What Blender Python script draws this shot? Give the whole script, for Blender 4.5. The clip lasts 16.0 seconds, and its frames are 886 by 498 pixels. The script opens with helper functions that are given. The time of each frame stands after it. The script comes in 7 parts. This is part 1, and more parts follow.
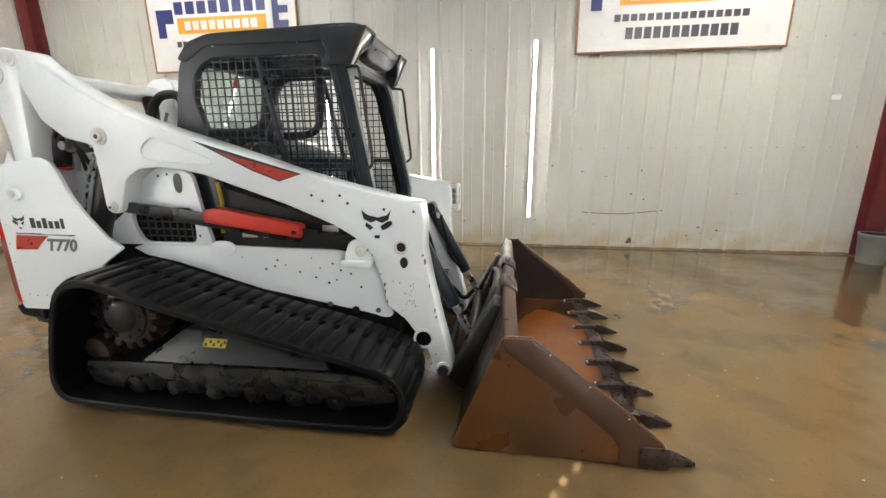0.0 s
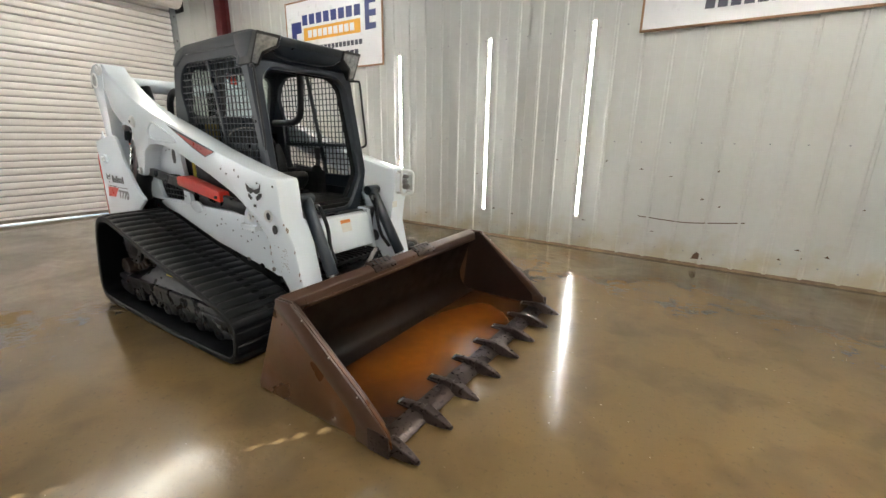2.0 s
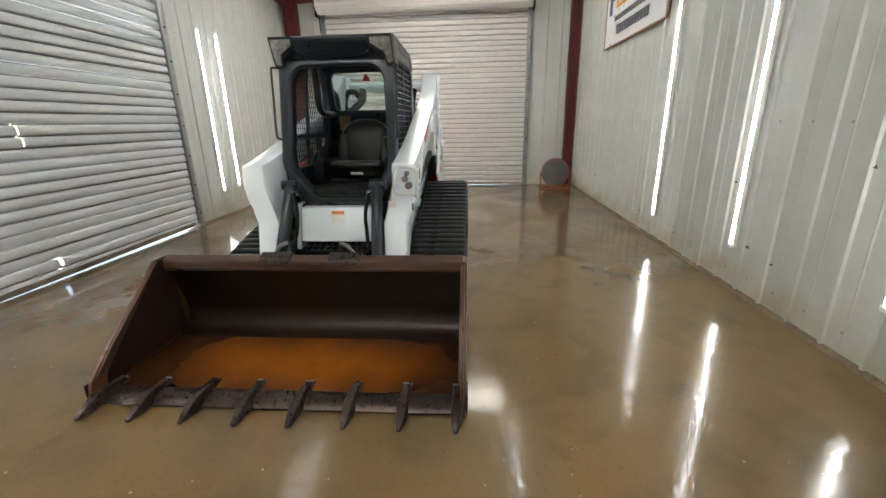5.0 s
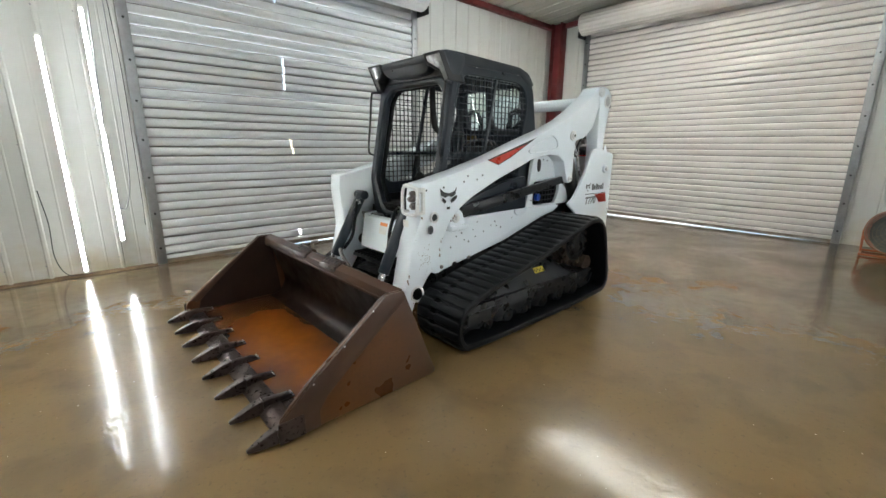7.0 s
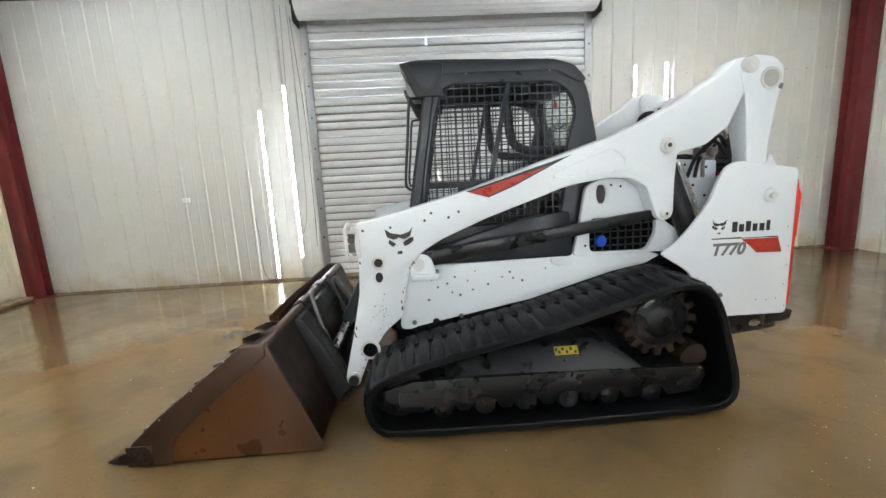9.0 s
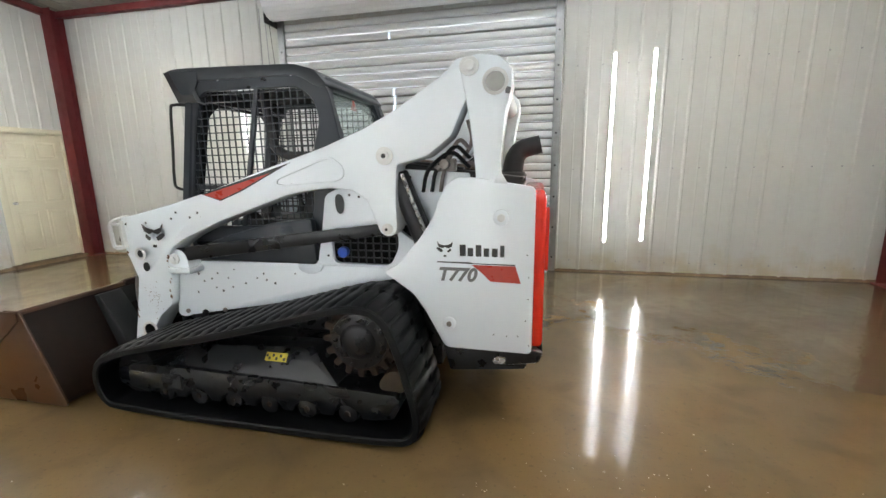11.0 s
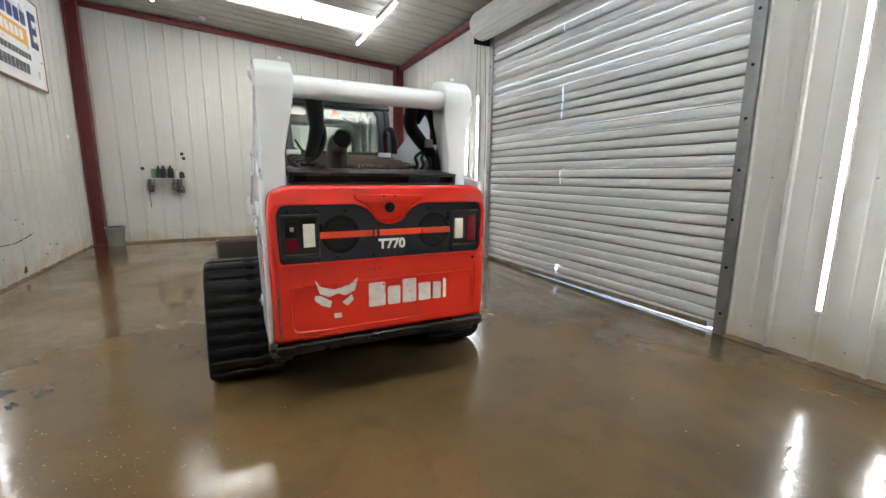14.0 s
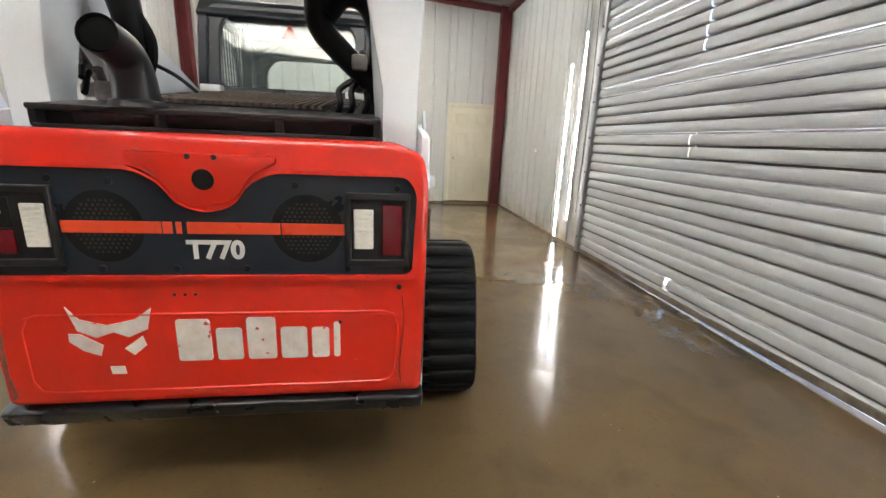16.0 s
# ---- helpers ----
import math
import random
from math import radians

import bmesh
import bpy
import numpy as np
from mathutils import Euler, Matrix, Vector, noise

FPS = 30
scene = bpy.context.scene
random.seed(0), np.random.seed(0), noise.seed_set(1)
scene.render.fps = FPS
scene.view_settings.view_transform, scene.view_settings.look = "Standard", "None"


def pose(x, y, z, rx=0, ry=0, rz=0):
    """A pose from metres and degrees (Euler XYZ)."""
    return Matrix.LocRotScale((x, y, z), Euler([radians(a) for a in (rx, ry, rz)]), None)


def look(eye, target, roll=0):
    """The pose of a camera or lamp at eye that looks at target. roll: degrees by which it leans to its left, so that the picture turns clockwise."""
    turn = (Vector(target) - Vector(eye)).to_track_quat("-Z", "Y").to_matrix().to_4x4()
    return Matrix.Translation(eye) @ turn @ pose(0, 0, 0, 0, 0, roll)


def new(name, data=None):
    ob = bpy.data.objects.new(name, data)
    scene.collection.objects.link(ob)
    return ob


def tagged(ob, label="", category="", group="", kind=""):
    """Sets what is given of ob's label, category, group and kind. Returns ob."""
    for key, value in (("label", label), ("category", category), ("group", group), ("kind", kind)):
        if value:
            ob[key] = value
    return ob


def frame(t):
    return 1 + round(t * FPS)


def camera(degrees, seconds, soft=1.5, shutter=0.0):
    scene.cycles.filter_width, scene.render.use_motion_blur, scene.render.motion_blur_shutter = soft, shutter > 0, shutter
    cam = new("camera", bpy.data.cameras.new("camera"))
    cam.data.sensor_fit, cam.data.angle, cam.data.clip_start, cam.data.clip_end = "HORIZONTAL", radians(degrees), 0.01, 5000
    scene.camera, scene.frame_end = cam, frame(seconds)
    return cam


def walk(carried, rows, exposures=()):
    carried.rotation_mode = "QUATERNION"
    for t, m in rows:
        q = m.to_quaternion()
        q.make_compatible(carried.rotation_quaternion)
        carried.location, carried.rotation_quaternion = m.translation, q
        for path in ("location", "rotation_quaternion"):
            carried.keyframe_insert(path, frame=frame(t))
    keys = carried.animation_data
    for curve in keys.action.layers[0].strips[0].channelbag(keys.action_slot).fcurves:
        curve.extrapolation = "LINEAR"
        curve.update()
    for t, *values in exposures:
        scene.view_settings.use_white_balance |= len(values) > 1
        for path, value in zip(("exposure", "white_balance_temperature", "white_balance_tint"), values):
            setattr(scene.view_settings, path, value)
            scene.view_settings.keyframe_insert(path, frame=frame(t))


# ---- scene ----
cam = camera(94.3, 16.0)
PATH = [
    (0, (1.327, -2.726, 1.457), (1.039, -0.809, 0.967), -0.4),
    (0.5, (1.684, -2.594, 1.463), (1.223, -0.721, 0.934), -0.3),
    (1, (2.185, -2.574, 1.446), (1.536, -0.768, 0.884), -0.4),
    (1.5, (2.631, -2.465, 1.408), (1.786, -0.73, 0.882), -0.0),
    (2, (3.139, -2.201, 1.436), (2.089, -0.584, 0.907), 0.8),
    (2.5, (3.582, -1.88, 1.433), (2.305, -0.439, 0.892), 1.3),
    (3, (3.848, -1.356, 1.393), (2.338, -0.16, 0.855), 0.8),
    (3.5, (4.047, -0.766, 1.38), (2.315, 0.082, 0.853), 0.2),
    (4, (4.058, -0.173, 1.343), (2.196, 0.323, 0.806), -0.5),
    (4.2, (4.012, 0.083, 1.381), (2.122, 0.436, 0.828), -0.9),
    (6.3, (3.342, 2.332, 1.464), (1.654, 1.416, 0.907), 0.5),
    (6.5, (3.161, 2.488, 1.405), (1.553, 1.427, 0.866), 0.6),
    (7, (2.657, 2.793, 1.407), (1.352, 1.355, 0.925), 0.4),
    (7.5, (2.175, 2.997, 1.424), (1.237, 1.283, 0.994), -0.2),
    (8, (1.63, 3.026, 1.386), (1.057, 1.156, 0.968), -1.5),
    (8.5, (1.057, 3.019, 1.369), (0.771, 1.074, 1.003), -2.4),
    (9, (0.52, 3.016, 1.405), (0.422, 1.048, 1.058), -3.0),
    (9.5, (-0.045, 2.903, 1.416), (-0.038, 0.931, 1.083), -2.7),
    (10, (-0.61, 2.899, 1.465), (-0.485, 0.938, 1.097), -2.4),
    (10.2, (-0.802, 2.888, 1.523), (-0.641, 0.937, 1.112), -2.2),
    (12.3, (-3.167, 2.284, 1.306), (-2.1, 0.621, 0.994), -1.0),
    (12.5, (-3.307, 2.148, 1.365), (-2.149, 0.551, 1.036), -1.8),
    (13, (-3.622, 1.699, 1.33), (-2.251, 0.281, 0.998), -0.8),
    (13.5, (-3.881, 1.239, 1.35), (-2.289, 0.075, 1.016), -0.0),
    (14, (-4.038, 0.762, 1.376), (-2.275, -0.116, 1.032), 0.6),
    (14.5, (-4.008, 0.277, 1.383), (-2.15, -0.378, 1.041), 1.6),
    (15, (-3.873, -0.132, 1.373), (-1.967, -0.582, 0.967), 2.2),
    (15.5, (-3.48, -0.359, 1.347), (-1.56, -0.711, 0.909), 2.5),
    (16, (-3.064, -0.522, 1.337), (-1.15, -0.804, 0.832), 2.5),
]
EXPOSURES = [(0.0, 2.35, 6600, 10), (2.0, 2.08, 6450, 9), (3.0, 2.0, 6400, 9), (4.0, 1.83, 6350, 8), (6.5, 2.06, 6200, 7), (7.5, 2.0, 6000, 4), (8.5, 2.2, 6050, 5), (9.5, 2.35, 6250, 9), (12.5, 1.9, 6250, 9), (14.5, 1.9, 6200, 9), (15.5, 1.94, 6150, 9), (16.0, 2.08, 6400, 12)]
walk(cam, [(t, look(eye, target, roll)) for t, eye, target, roll in PATH], EXPOSURES)


# ---- world, sun and exposure ----
world = bpy.data.worlds.new("world")
world.use_nodes = True
scene.world = world
wt = world.node_tree
sky = wt.nodes.new("ShaderNodeTexSky")
sky.sky_type = 'NISHITA'
sky.sun_disc = False
sky.sun_elevation = radians(48)
sky.sun_rotation = radians(215)
wt.links.new(sky.outputs[0], wt.nodes["Background"].inputs[0])
wt.nodes["Background"].inputs[1].default_value = 0.12
sun = new("sun", bpy.data.lights.new("sun", 'SUN'))
sun.data.energy = 4.0
sun.data.angle = radians(0.5)
sun.data.color = (1.0, 0.95, 0.87)
sun.matrix_world = look((0, 0, 0), (0.43, 0.61, -0.74))

TUBE_GLOW = 16.0
CEILING_GLOW = 9.0
SKY_PANEL_WATTS = 142.0

# ---- materials ----
MATS = {}


def material(name, c1, c2=None, rough=0.5, metal=0.0, big=1.2, fine=35.0, amount=0.5, bump=0.05,
             coat=0.0, rough_var=0.12, specks=None, speck_scale=60.0, speck_cut=0.7, spec=0.5, bump_dist=0.004):
    """Two scales of colour variation, roughness variation, fine relief and optional specks of wear."""
    m = bpy.data.materials.new(name)
    m.use_nodes = True
    t = m.node_tree
    n, link = t.nodes, t.links.new
    p = n["Principled BSDF"]
    co = n.new("ShaderNodeTexCoord").outputs["Object"]
    info = n.new("ShaderNodeObjectInfo")
    shift = n.new("ShaderNodeVectorMath")
    shift.operation = 'MULTIPLY_ADD'
    shift.inputs[1].default_value = (1, 1, 1)
    link(co, shift.inputs[0])
    comb = n.new("ShaderNodeCombineXYZ")
    mul = n.new("ShaderNodeMath")
    mul.operation = 'MULTIPLY'
    mul.inputs[1].default_value = 7.0
    link(info.outputs["Random"], mul.inputs[0])
    for k in range(3):
        link(mul.outputs[0], comb.inputs[k])
    link(comb.outputs[0], shift.inputs[2])
    co = shift.outputs[0]

    def tex(scale, detail=4.0):
        x = n.new("ShaderNodeTexNoise")
        x.inputs["Scale"].default_value = scale
        x.inputs["Detail"].default_value = detail
        link(co, x.inputs["Vector"])
        return x.outputs["Fac"]

    def ramp(fac, a, b):
        x = n.new("ShaderNodeMapRange")
        x.inputs[1].default_value, x.inputs[2].default_value = a, b
        link(fac, x.inputs[0])
        return x.outputs[0]

    c2 = c2 or tuple(v * 0.8 for v in c1)
    big_f, fine_f = tex(big, 2.0), tex(fine, 5.0)
    mix_f = n.new("ShaderNodeMath")
    mix_f.operation = 'MULTIPLY_ADD'
    link(ramp(big_f, 0.3, 0.7), mix_f.inputs[0])
    mix_f.inputs[1].default_value = amount
    sc = n.new("ShaderNodeMath")
    sc.operation = 'MULTIPLY'
    sc.inputs[1].default_value = amount * 0.4
    link(ramp(fine_f, 0.35, 0.7), sc.inputs[0])
    link(sc.outputs[0], mix_f.inputs[2])
    mix = n.new("ShaderNodeMix")
    mix.data_type = 'RGBA'
    mix.inputs[6].default_value, mix.inputs[7].default_value = (*c1, 1), (*c2, 1)
    link(mix_f.outputs[0], mix.inputs[0])
    colour = mix.outputs[2]
    if specks:
        s = n.new("ShaderNodeMix")
        s.data_type = 'RGBA'
        link(ramp(tex(speck_scale, 3.0), speck_cut, speck_cut + 0.04), s.inputs[0])
        link(colour, s.inputs[6])
        s.inputs[7].default_value = (*specks, 1)
        colour = s.outputs[2]
    link(colour, p.inputs["Base Color"])
    rr = n.new("ShaderNodeMapRange")
    rr.inputs[1].default_value, rr.inputs[2].default_value = 0.3, 0.7
    rr.inputs[3].default_value, rr.inputs[4].default_value = max(0.02, rough - rough_var), min(1.0, rough + rough_var)
    link(tex(big * 4), rr.inputs[0])
    link(rr.outputs[0], p.inputs["Roughness"])
    p.inputs["Metallic"].default_value = metal
    p.inputs["Coat Weight"].default_value = coat
    p.inputs["Coat Roughness"].default_value = 0.12
    p.inputs["Specular IOR Level"].default_value = spec
    if bump:
        b = n.new("ShaderNodeBump")
        b.inputs["Strength"].default_value = bump
        b.inputs["Distance"].default_value = bump_dist
        link(fine_f, b.inputs["Height"])
        link(b.outputs[0], p.inputs["Normal"])
    MATS[name] = m
    return m


def glow(name, colour, strength):
    m = bpy.data.materials.new(name)
    m.use_nodes = True
    p = m.node_tree.nodes["Principled BSDF"]
    p.inputs["Base Color"].default_value = (0.9, 0.9, 0.9, 1)
    p.inputs["Emission Color"].default_value = (*colour, 1)
    p.inputs["Emission Strength"].default_value = strength
    return m


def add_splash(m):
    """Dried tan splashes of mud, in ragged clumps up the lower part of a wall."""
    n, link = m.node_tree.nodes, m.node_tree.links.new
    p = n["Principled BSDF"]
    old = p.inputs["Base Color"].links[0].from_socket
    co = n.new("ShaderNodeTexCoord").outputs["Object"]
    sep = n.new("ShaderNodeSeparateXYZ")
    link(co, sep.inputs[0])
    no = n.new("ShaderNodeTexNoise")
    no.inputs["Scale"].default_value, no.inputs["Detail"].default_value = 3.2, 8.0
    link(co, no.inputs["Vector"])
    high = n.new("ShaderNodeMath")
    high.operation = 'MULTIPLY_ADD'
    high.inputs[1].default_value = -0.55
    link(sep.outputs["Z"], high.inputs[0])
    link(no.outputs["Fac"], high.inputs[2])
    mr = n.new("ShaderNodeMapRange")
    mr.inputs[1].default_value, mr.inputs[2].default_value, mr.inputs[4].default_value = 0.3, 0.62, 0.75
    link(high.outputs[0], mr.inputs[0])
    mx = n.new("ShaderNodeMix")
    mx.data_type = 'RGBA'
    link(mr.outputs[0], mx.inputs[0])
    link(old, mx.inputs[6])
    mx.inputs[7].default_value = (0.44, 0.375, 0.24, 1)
    # shallow oil-canning of the thin sheet
    wave = n.new("ShaderNodeTexNoise")
    wave.inputs["Scale"].default_value, wave.inputs["Detail"].default_value = 2.4, 2.0
    link(co, wave.inputs["Vector"])
    bump = n.new("ShaderNodeBump")
    bump.inputs["Strength"].default_value, bump.inputs["Distance"].default_value = 0.35, 0.02
    link(wave.outputs["Fac"], bump.inputs["Height"])
    link(p.inputs["Normal"].links[0].from_socket, bump.inputs["Normal"])
    link(bump.outputs[0], p.inputs["Normal"])
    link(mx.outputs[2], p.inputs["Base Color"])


white_paint = material("white_paint", (0.79, 0.84, 0.885), (0.735, 0.785, 0.825), 0.27, big=0.8, fine=60, amount=0.06, bump=0.012, coat=0.3, rough_var=0.0)
white_worn = material("white_worn", (0.7, 0.715, 0.72), (0.52, 0.51, 0.49), 0.4, big=3.0, fine=50, amount=0.4, bump=0.04, specks=(0.2, 0.15, 0.1), speck_scale=30, speck_cut=0.74)
cab_paint = material("cab_paint", (0.0085, 0.0135, 0.0205), (0.012, 0.0175, 0.0255), 0.32, big=1.2, fine=90, amount=0.4, bump=0.03, rough_var=0.05)
black_plastic = material("black_plastic", (0.008, 0.0082, 0.009), (0.016, 0.016, 0.017), 0.42, big=5.0, fine=120, bump=0.06)
# black of the cab's lining, also painted into holes as their shade
lining_hole_black = material("lining_hole_black", (0.003, 0.0031, 0.0034), (0.006, 0.006, 0.006), 0.7, big=4.0, fine=150, bump=0.1, spec=0.3)
rubber = material("rubber", (0.0026, 0.0031, 0.004), (0.0052, 0.0056, 0.0062), 0.46, big=4.0, fine=60, amount=0.4, bump=0.1, spec=0.22, rough_var=0.04)
frame_paint = material("frame_paint", (0.0045, 0.0053, 0.0066), (0.0085, 0.009, 0.0098), 0.32, big=3.0, fine=60, amount=0.4, bump=0.015, specks=(0.02, 0.018, 0.016), speck_scale=22, speck_cut=0.84, spec=0.5)
dark_steel = material("dark_steel", (0.009, 0.009, 0.01), (0.02, 0.019, 0.018), 0.42, metal=0.2, big=6.0, fine=70, bump=0.1, spec=0.3)
dirty_steel = material("dirty_steel", (0.014, 0.012, 0.01), (0.045, 0.027, 0.016), 0.62, metal=0.2, big=9.0, fine=60, bump=0.25)
bright_steel = material("bright_steel", (0.55, 0.55, 0.55), (0.3, 0.3, 0.3), 0.28, metal=0.9, big=8.0, fine=80, bump=0.05)
worn_steel = material("worn_steel", (0.3, 0.28, 0.27), (0.1, 0.08, 0.07), 0.4, metal=0.7, big=14.0, fine=60, bump=0.15)
bucket_brown = material("bucket_brown", (0.075, 0.036, 0.021), (0.052, 0.027, 0.018), 0.32, metal=0.1, big=1.6, fine=40, amount=0.6, bump=0.06, rough_var=0.05)
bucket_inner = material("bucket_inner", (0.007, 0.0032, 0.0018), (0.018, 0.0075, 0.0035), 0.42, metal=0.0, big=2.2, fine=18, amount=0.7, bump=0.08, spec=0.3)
tooth_steel = material("tooth_steel", (0.034, 0.022, 0.018), (0.085, 0.06, 0.052), 0.34, metal=0.55, big=12.0, fine=50, bump=0.2)
red_paint = material("red_paint", (0.66, 0.026, 0.012), (0.63, 0.026, 0.013), 0.24, big=1.3, fine=30, amount=0.06, bump=0.01, coat=0.4, rough_var=0.0)
red_edge = material("red_edge", (0.1, 0.05, 0.035), (0.3, 0.04, 0.025), 0.6, big=25.0, fine=90, amount=0.9, bump=0.1)
orange_red = material("orange_red", (0.75, 0.07, 0.02), (0.65, 0.06, 0.02), 0.35, big=3.0, fine=50, amount=0.4, bump=0.03)
support_red = material("support_red", (0.6, 0.035, 0.02), (0.48, 0.04, 0.025), 0.4, big=4.0, fine=60, bump=0.05)
decal_black = material("decal_black", (0.014, 0.014, 0.015), (0.03, 0.03, 0.03), 0.4, bump=0.0)
decal_grey = material("decal_grey", (0.16, 0.16, 0.17), (0.12, 0.12, 0.12), 0.4, bump=0.0)
decal_white = material("decal_white", (0.74, 0.72, 0.68), (0.6, 0.5, 0.46), 0.45, big=26, fine=80, amount=0.6, bump=0.02, specks=(0.5, 0.04, 0.02), speck_scale=30, speck_cut=0.66)
decal_red = material("decal_red", (0.34, 0.025, 0.015), (0.5, 0.05, 0.025), 0.35, big=6, bump=0.0)
label_yellow = material("label_yellow", (0.62, 0.5, 0.04), (0.4, 0.3, 0.03), 0.5, big=20, bump=0.0)
label_white = material("label_white", (0.72, 0.71, 0.68), (0.6, 0.58, 0.55), 0.45, big=20, bump=0.0)
label_orange = material("label_orange", (0.7, 0.22, 0.04), (0.6, 0.2, 0.05), 0.45, big=20, bump=0.0)
blue_plastic = material("blue_plastic", (0.01, 0.08, 0.5), (0.01, 0.06, 0.35), 0.4, big=20, bump=0.0)
lens_red = material("lens_red", (0.16, 0.004, 0.012), (0.1, 0.004, 0.01), 0.15, big=30, bump=0.05, coat=0.6)
lens_white = material("lens_white", (0.72, 0.7, 0.64), (0.55, 0.53, 0.48), 0.22, big=30, bump=0.05, coat=0.6)
lamp_lens = material("lamp_lens", (0.42, 0.43, 0.42), (0.22, 0.22, 0.22), 0.12, metal=0.3, big=28, fine=80, amount=0.9, bump=0.2, coat=0.8)
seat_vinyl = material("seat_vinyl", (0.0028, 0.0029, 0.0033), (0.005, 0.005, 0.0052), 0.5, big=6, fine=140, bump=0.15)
wall_white = material("wall_white", (0.545, 0.55, 0.53), (0.49, 0.49, 0.462), 0.68, big=0.9, fine=14, amount=0.5, bump=0.03, specks=(0.42, 0.36, 0.27), speck_scale=5.0, speck_cut=0.8, bump_dist=0.01, spec=0.12)
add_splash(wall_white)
wall_back = material("wall_back", (0.5, 0.48, 0.43), (0.4, 0.38, 0.34), 0.7, big=1, bump=0.05)
ceiling_white = material("ceiling_white", (0.4, 0.39, 0.35), (0.33, 0.32, 0.28), 0.4, big=0.8, fine=12, amount=0.5, bump=0.03)
door_white = material("door_white", (0.68, 0.695, 0.71), (0.61, 0.62, 0.625), 0.5, big=1.4, fine=26, amount=0.3, bump=0.02, specks=(0.3, 0.25, 0.2), speck_scale=12.0, speck_cut=0.78, rough_var=0.03)
# copy of door_white, darkened and warmed for the dimmer light at the end wall
door_white_dimmed = material("door_white_dimmed", (0.615, 0.585, 0.56), (0.55, 0.515, 0.48), 0.52, big=1.4, fine=26, amount=0.35, bump=0.02, specks=(0.25, 0.18, 0.12), speck_scale=12.0, speck_cut=0.77, rough_var=0.03)
galvanised = material("galvanised", (0.34, 0.35, 0.36), (0.24, 0.24, 0.24), 0.42, metal=0.7, big=7, fine=50, bump=0.08)
red_oxide = material("red_oxide", (0.15, 0.018, 0.02), (0.1, 0.016, 0.018), 0.5, big=2.5, fine=40, amount=0.5, bump=0.05)
cream_paint = material("cream_paint", (0.66, 0.62, 0.48), (0.58, 0.54, 0.41), 0.45, big=2.0, fine=40, amount=0.5, bump=0.04)
board_white = material("board_white", (0.78, 0.78, 0.8), (0.7, 0.7, 0.72), 0.35, big=1.5, fine=20, amount=0.3, bump=0.02)
sign_blue = material("sign_blue", (0.02, 0.03, 0.16), (0.03, 0.045, 0.2), 0.4, bump=0.0)
sign_amber = material("sign_amber", (0.75, 0.36, 0.03), (0.7, 0.32, 0.03), 0.4, bump=0.0)
sign_grey = material("sign_grey", (0.05, 0.05, 0.08), (0.08, 0.08, 0.1), 0.4, bump=0.0)
trim_wood = material("trim_wood", (0.3, 0.16, 0.08), (0.22, 0.12, 0.06), 0.55, big=10, fine=60, bump=0.1)
pail_grey = material("pail_grey", (0.15, 0.155, 0.15), (0.09, 0.09, 0.085), 0.6, big=8, fine=50, bump=0.1)
fan_orange = material("fan_orange", (0.33, 0.09, 0.03), (0.2, 0.07, 0.03), 0.5, big=6, fine=50, bump=0.1)
fan_grille = material("fan_grille", (0.25, 0.22, 0.18), (0.15, 0.13, 0.1), 0.5, metal=0.5, big=12, bump=0.05)
bottle_green = material("bottle_green", (0.12, 0.3, 0.2), (0.09, 0.22, 0.15), 0.35, big=20, bump=0.0)
bottle_teal = material("bottle_teal", (0.02, 0.05, 0.05), (0.03, 0.04, 0.045), 0.35, big=20, bump=0.0)
bottle_lime = material("bottle_lime", (0.4, 0.55, 0.08), (0.35, 0.5, 0.1), 0.35, big=20, bump=0.0)
asphalt = material("asphalt", (0.55, 0.53, 0.49), (0.45, 0.43, 0.4), 0.85, big=0.8, fine=20, bump=0.2)
tube_glow = glow("tube_glow", (1.0, 0.99, 0.97), TUBE_GLOW)
ceiling_glow = glow("ceiling_glow", (0.96, 0.99, 1.0), CEILING_GLOW)


def glass_material(name, tint, rough=0.0, diffuse_share=0.0):
    m = bpy.data.materials.new(name)
    m.use_nodes = True
    p = m.node_tree.nodes["Principled BSDF"]
    p.inputs["Base Color"].default_value = (*tint, 1)
    # the share that isn't transmitted scatters the pale tint instead
    p.inputs["Transmission Weight"].default_value = 1.0 - diffuse_share
    p.inputs["Roughness"].default_value = rough
    p.inputs["IOR"].default_value = 1.45
    return m


window_glass = glass_material("window_glass", (0.75, 0.86, 0.83), 0.0, 0.08)


def skylight_material():
    m = bpy.data.materials.new("fibreglass")
    m.use_nodes = True
    t = m.node_tree
    n, link = t.nodes, t.links.new
    tr, df, mx = n.new("ShaderNodeBsdfTranslucent"), n.new("ShaderNodeBsdfDiffuse"), n.new("ShaderNodeMixShader")
    no = n.new("ShaderNodeTexNoise")
    no.inputs["Scale"].default_value = 2.5
    cr = n.new("ShaderNodeMix")
    cr.data_type = 'RGBA'
    cr.inputs[6].default_value, cr.inputs[7].default_value = (0.9, 0.86, 0.78, 1), (0.72, 0.66, 0.55, 1)
    link(n.new("ShaderNodeTexCoord").outputs["Object"], no.inputs["Vector"])
    link(no.outputs["Fac"], cr.inputs[0])
    link(cr.outputs[2], tr.inputs[0])
    df.inputs[0].default_value = (0.8, 0.78, 0.72, 1)
    mx.inputs[0].default_value = 0.15
    link(tr.outputs[0], mx.inputs[1])
    link(df.outputs[0], mx.inputs[2])
    link(mx.outputs[0], n["Material Output"].inputs[0])
    return m


fibreglass = skylight_material()


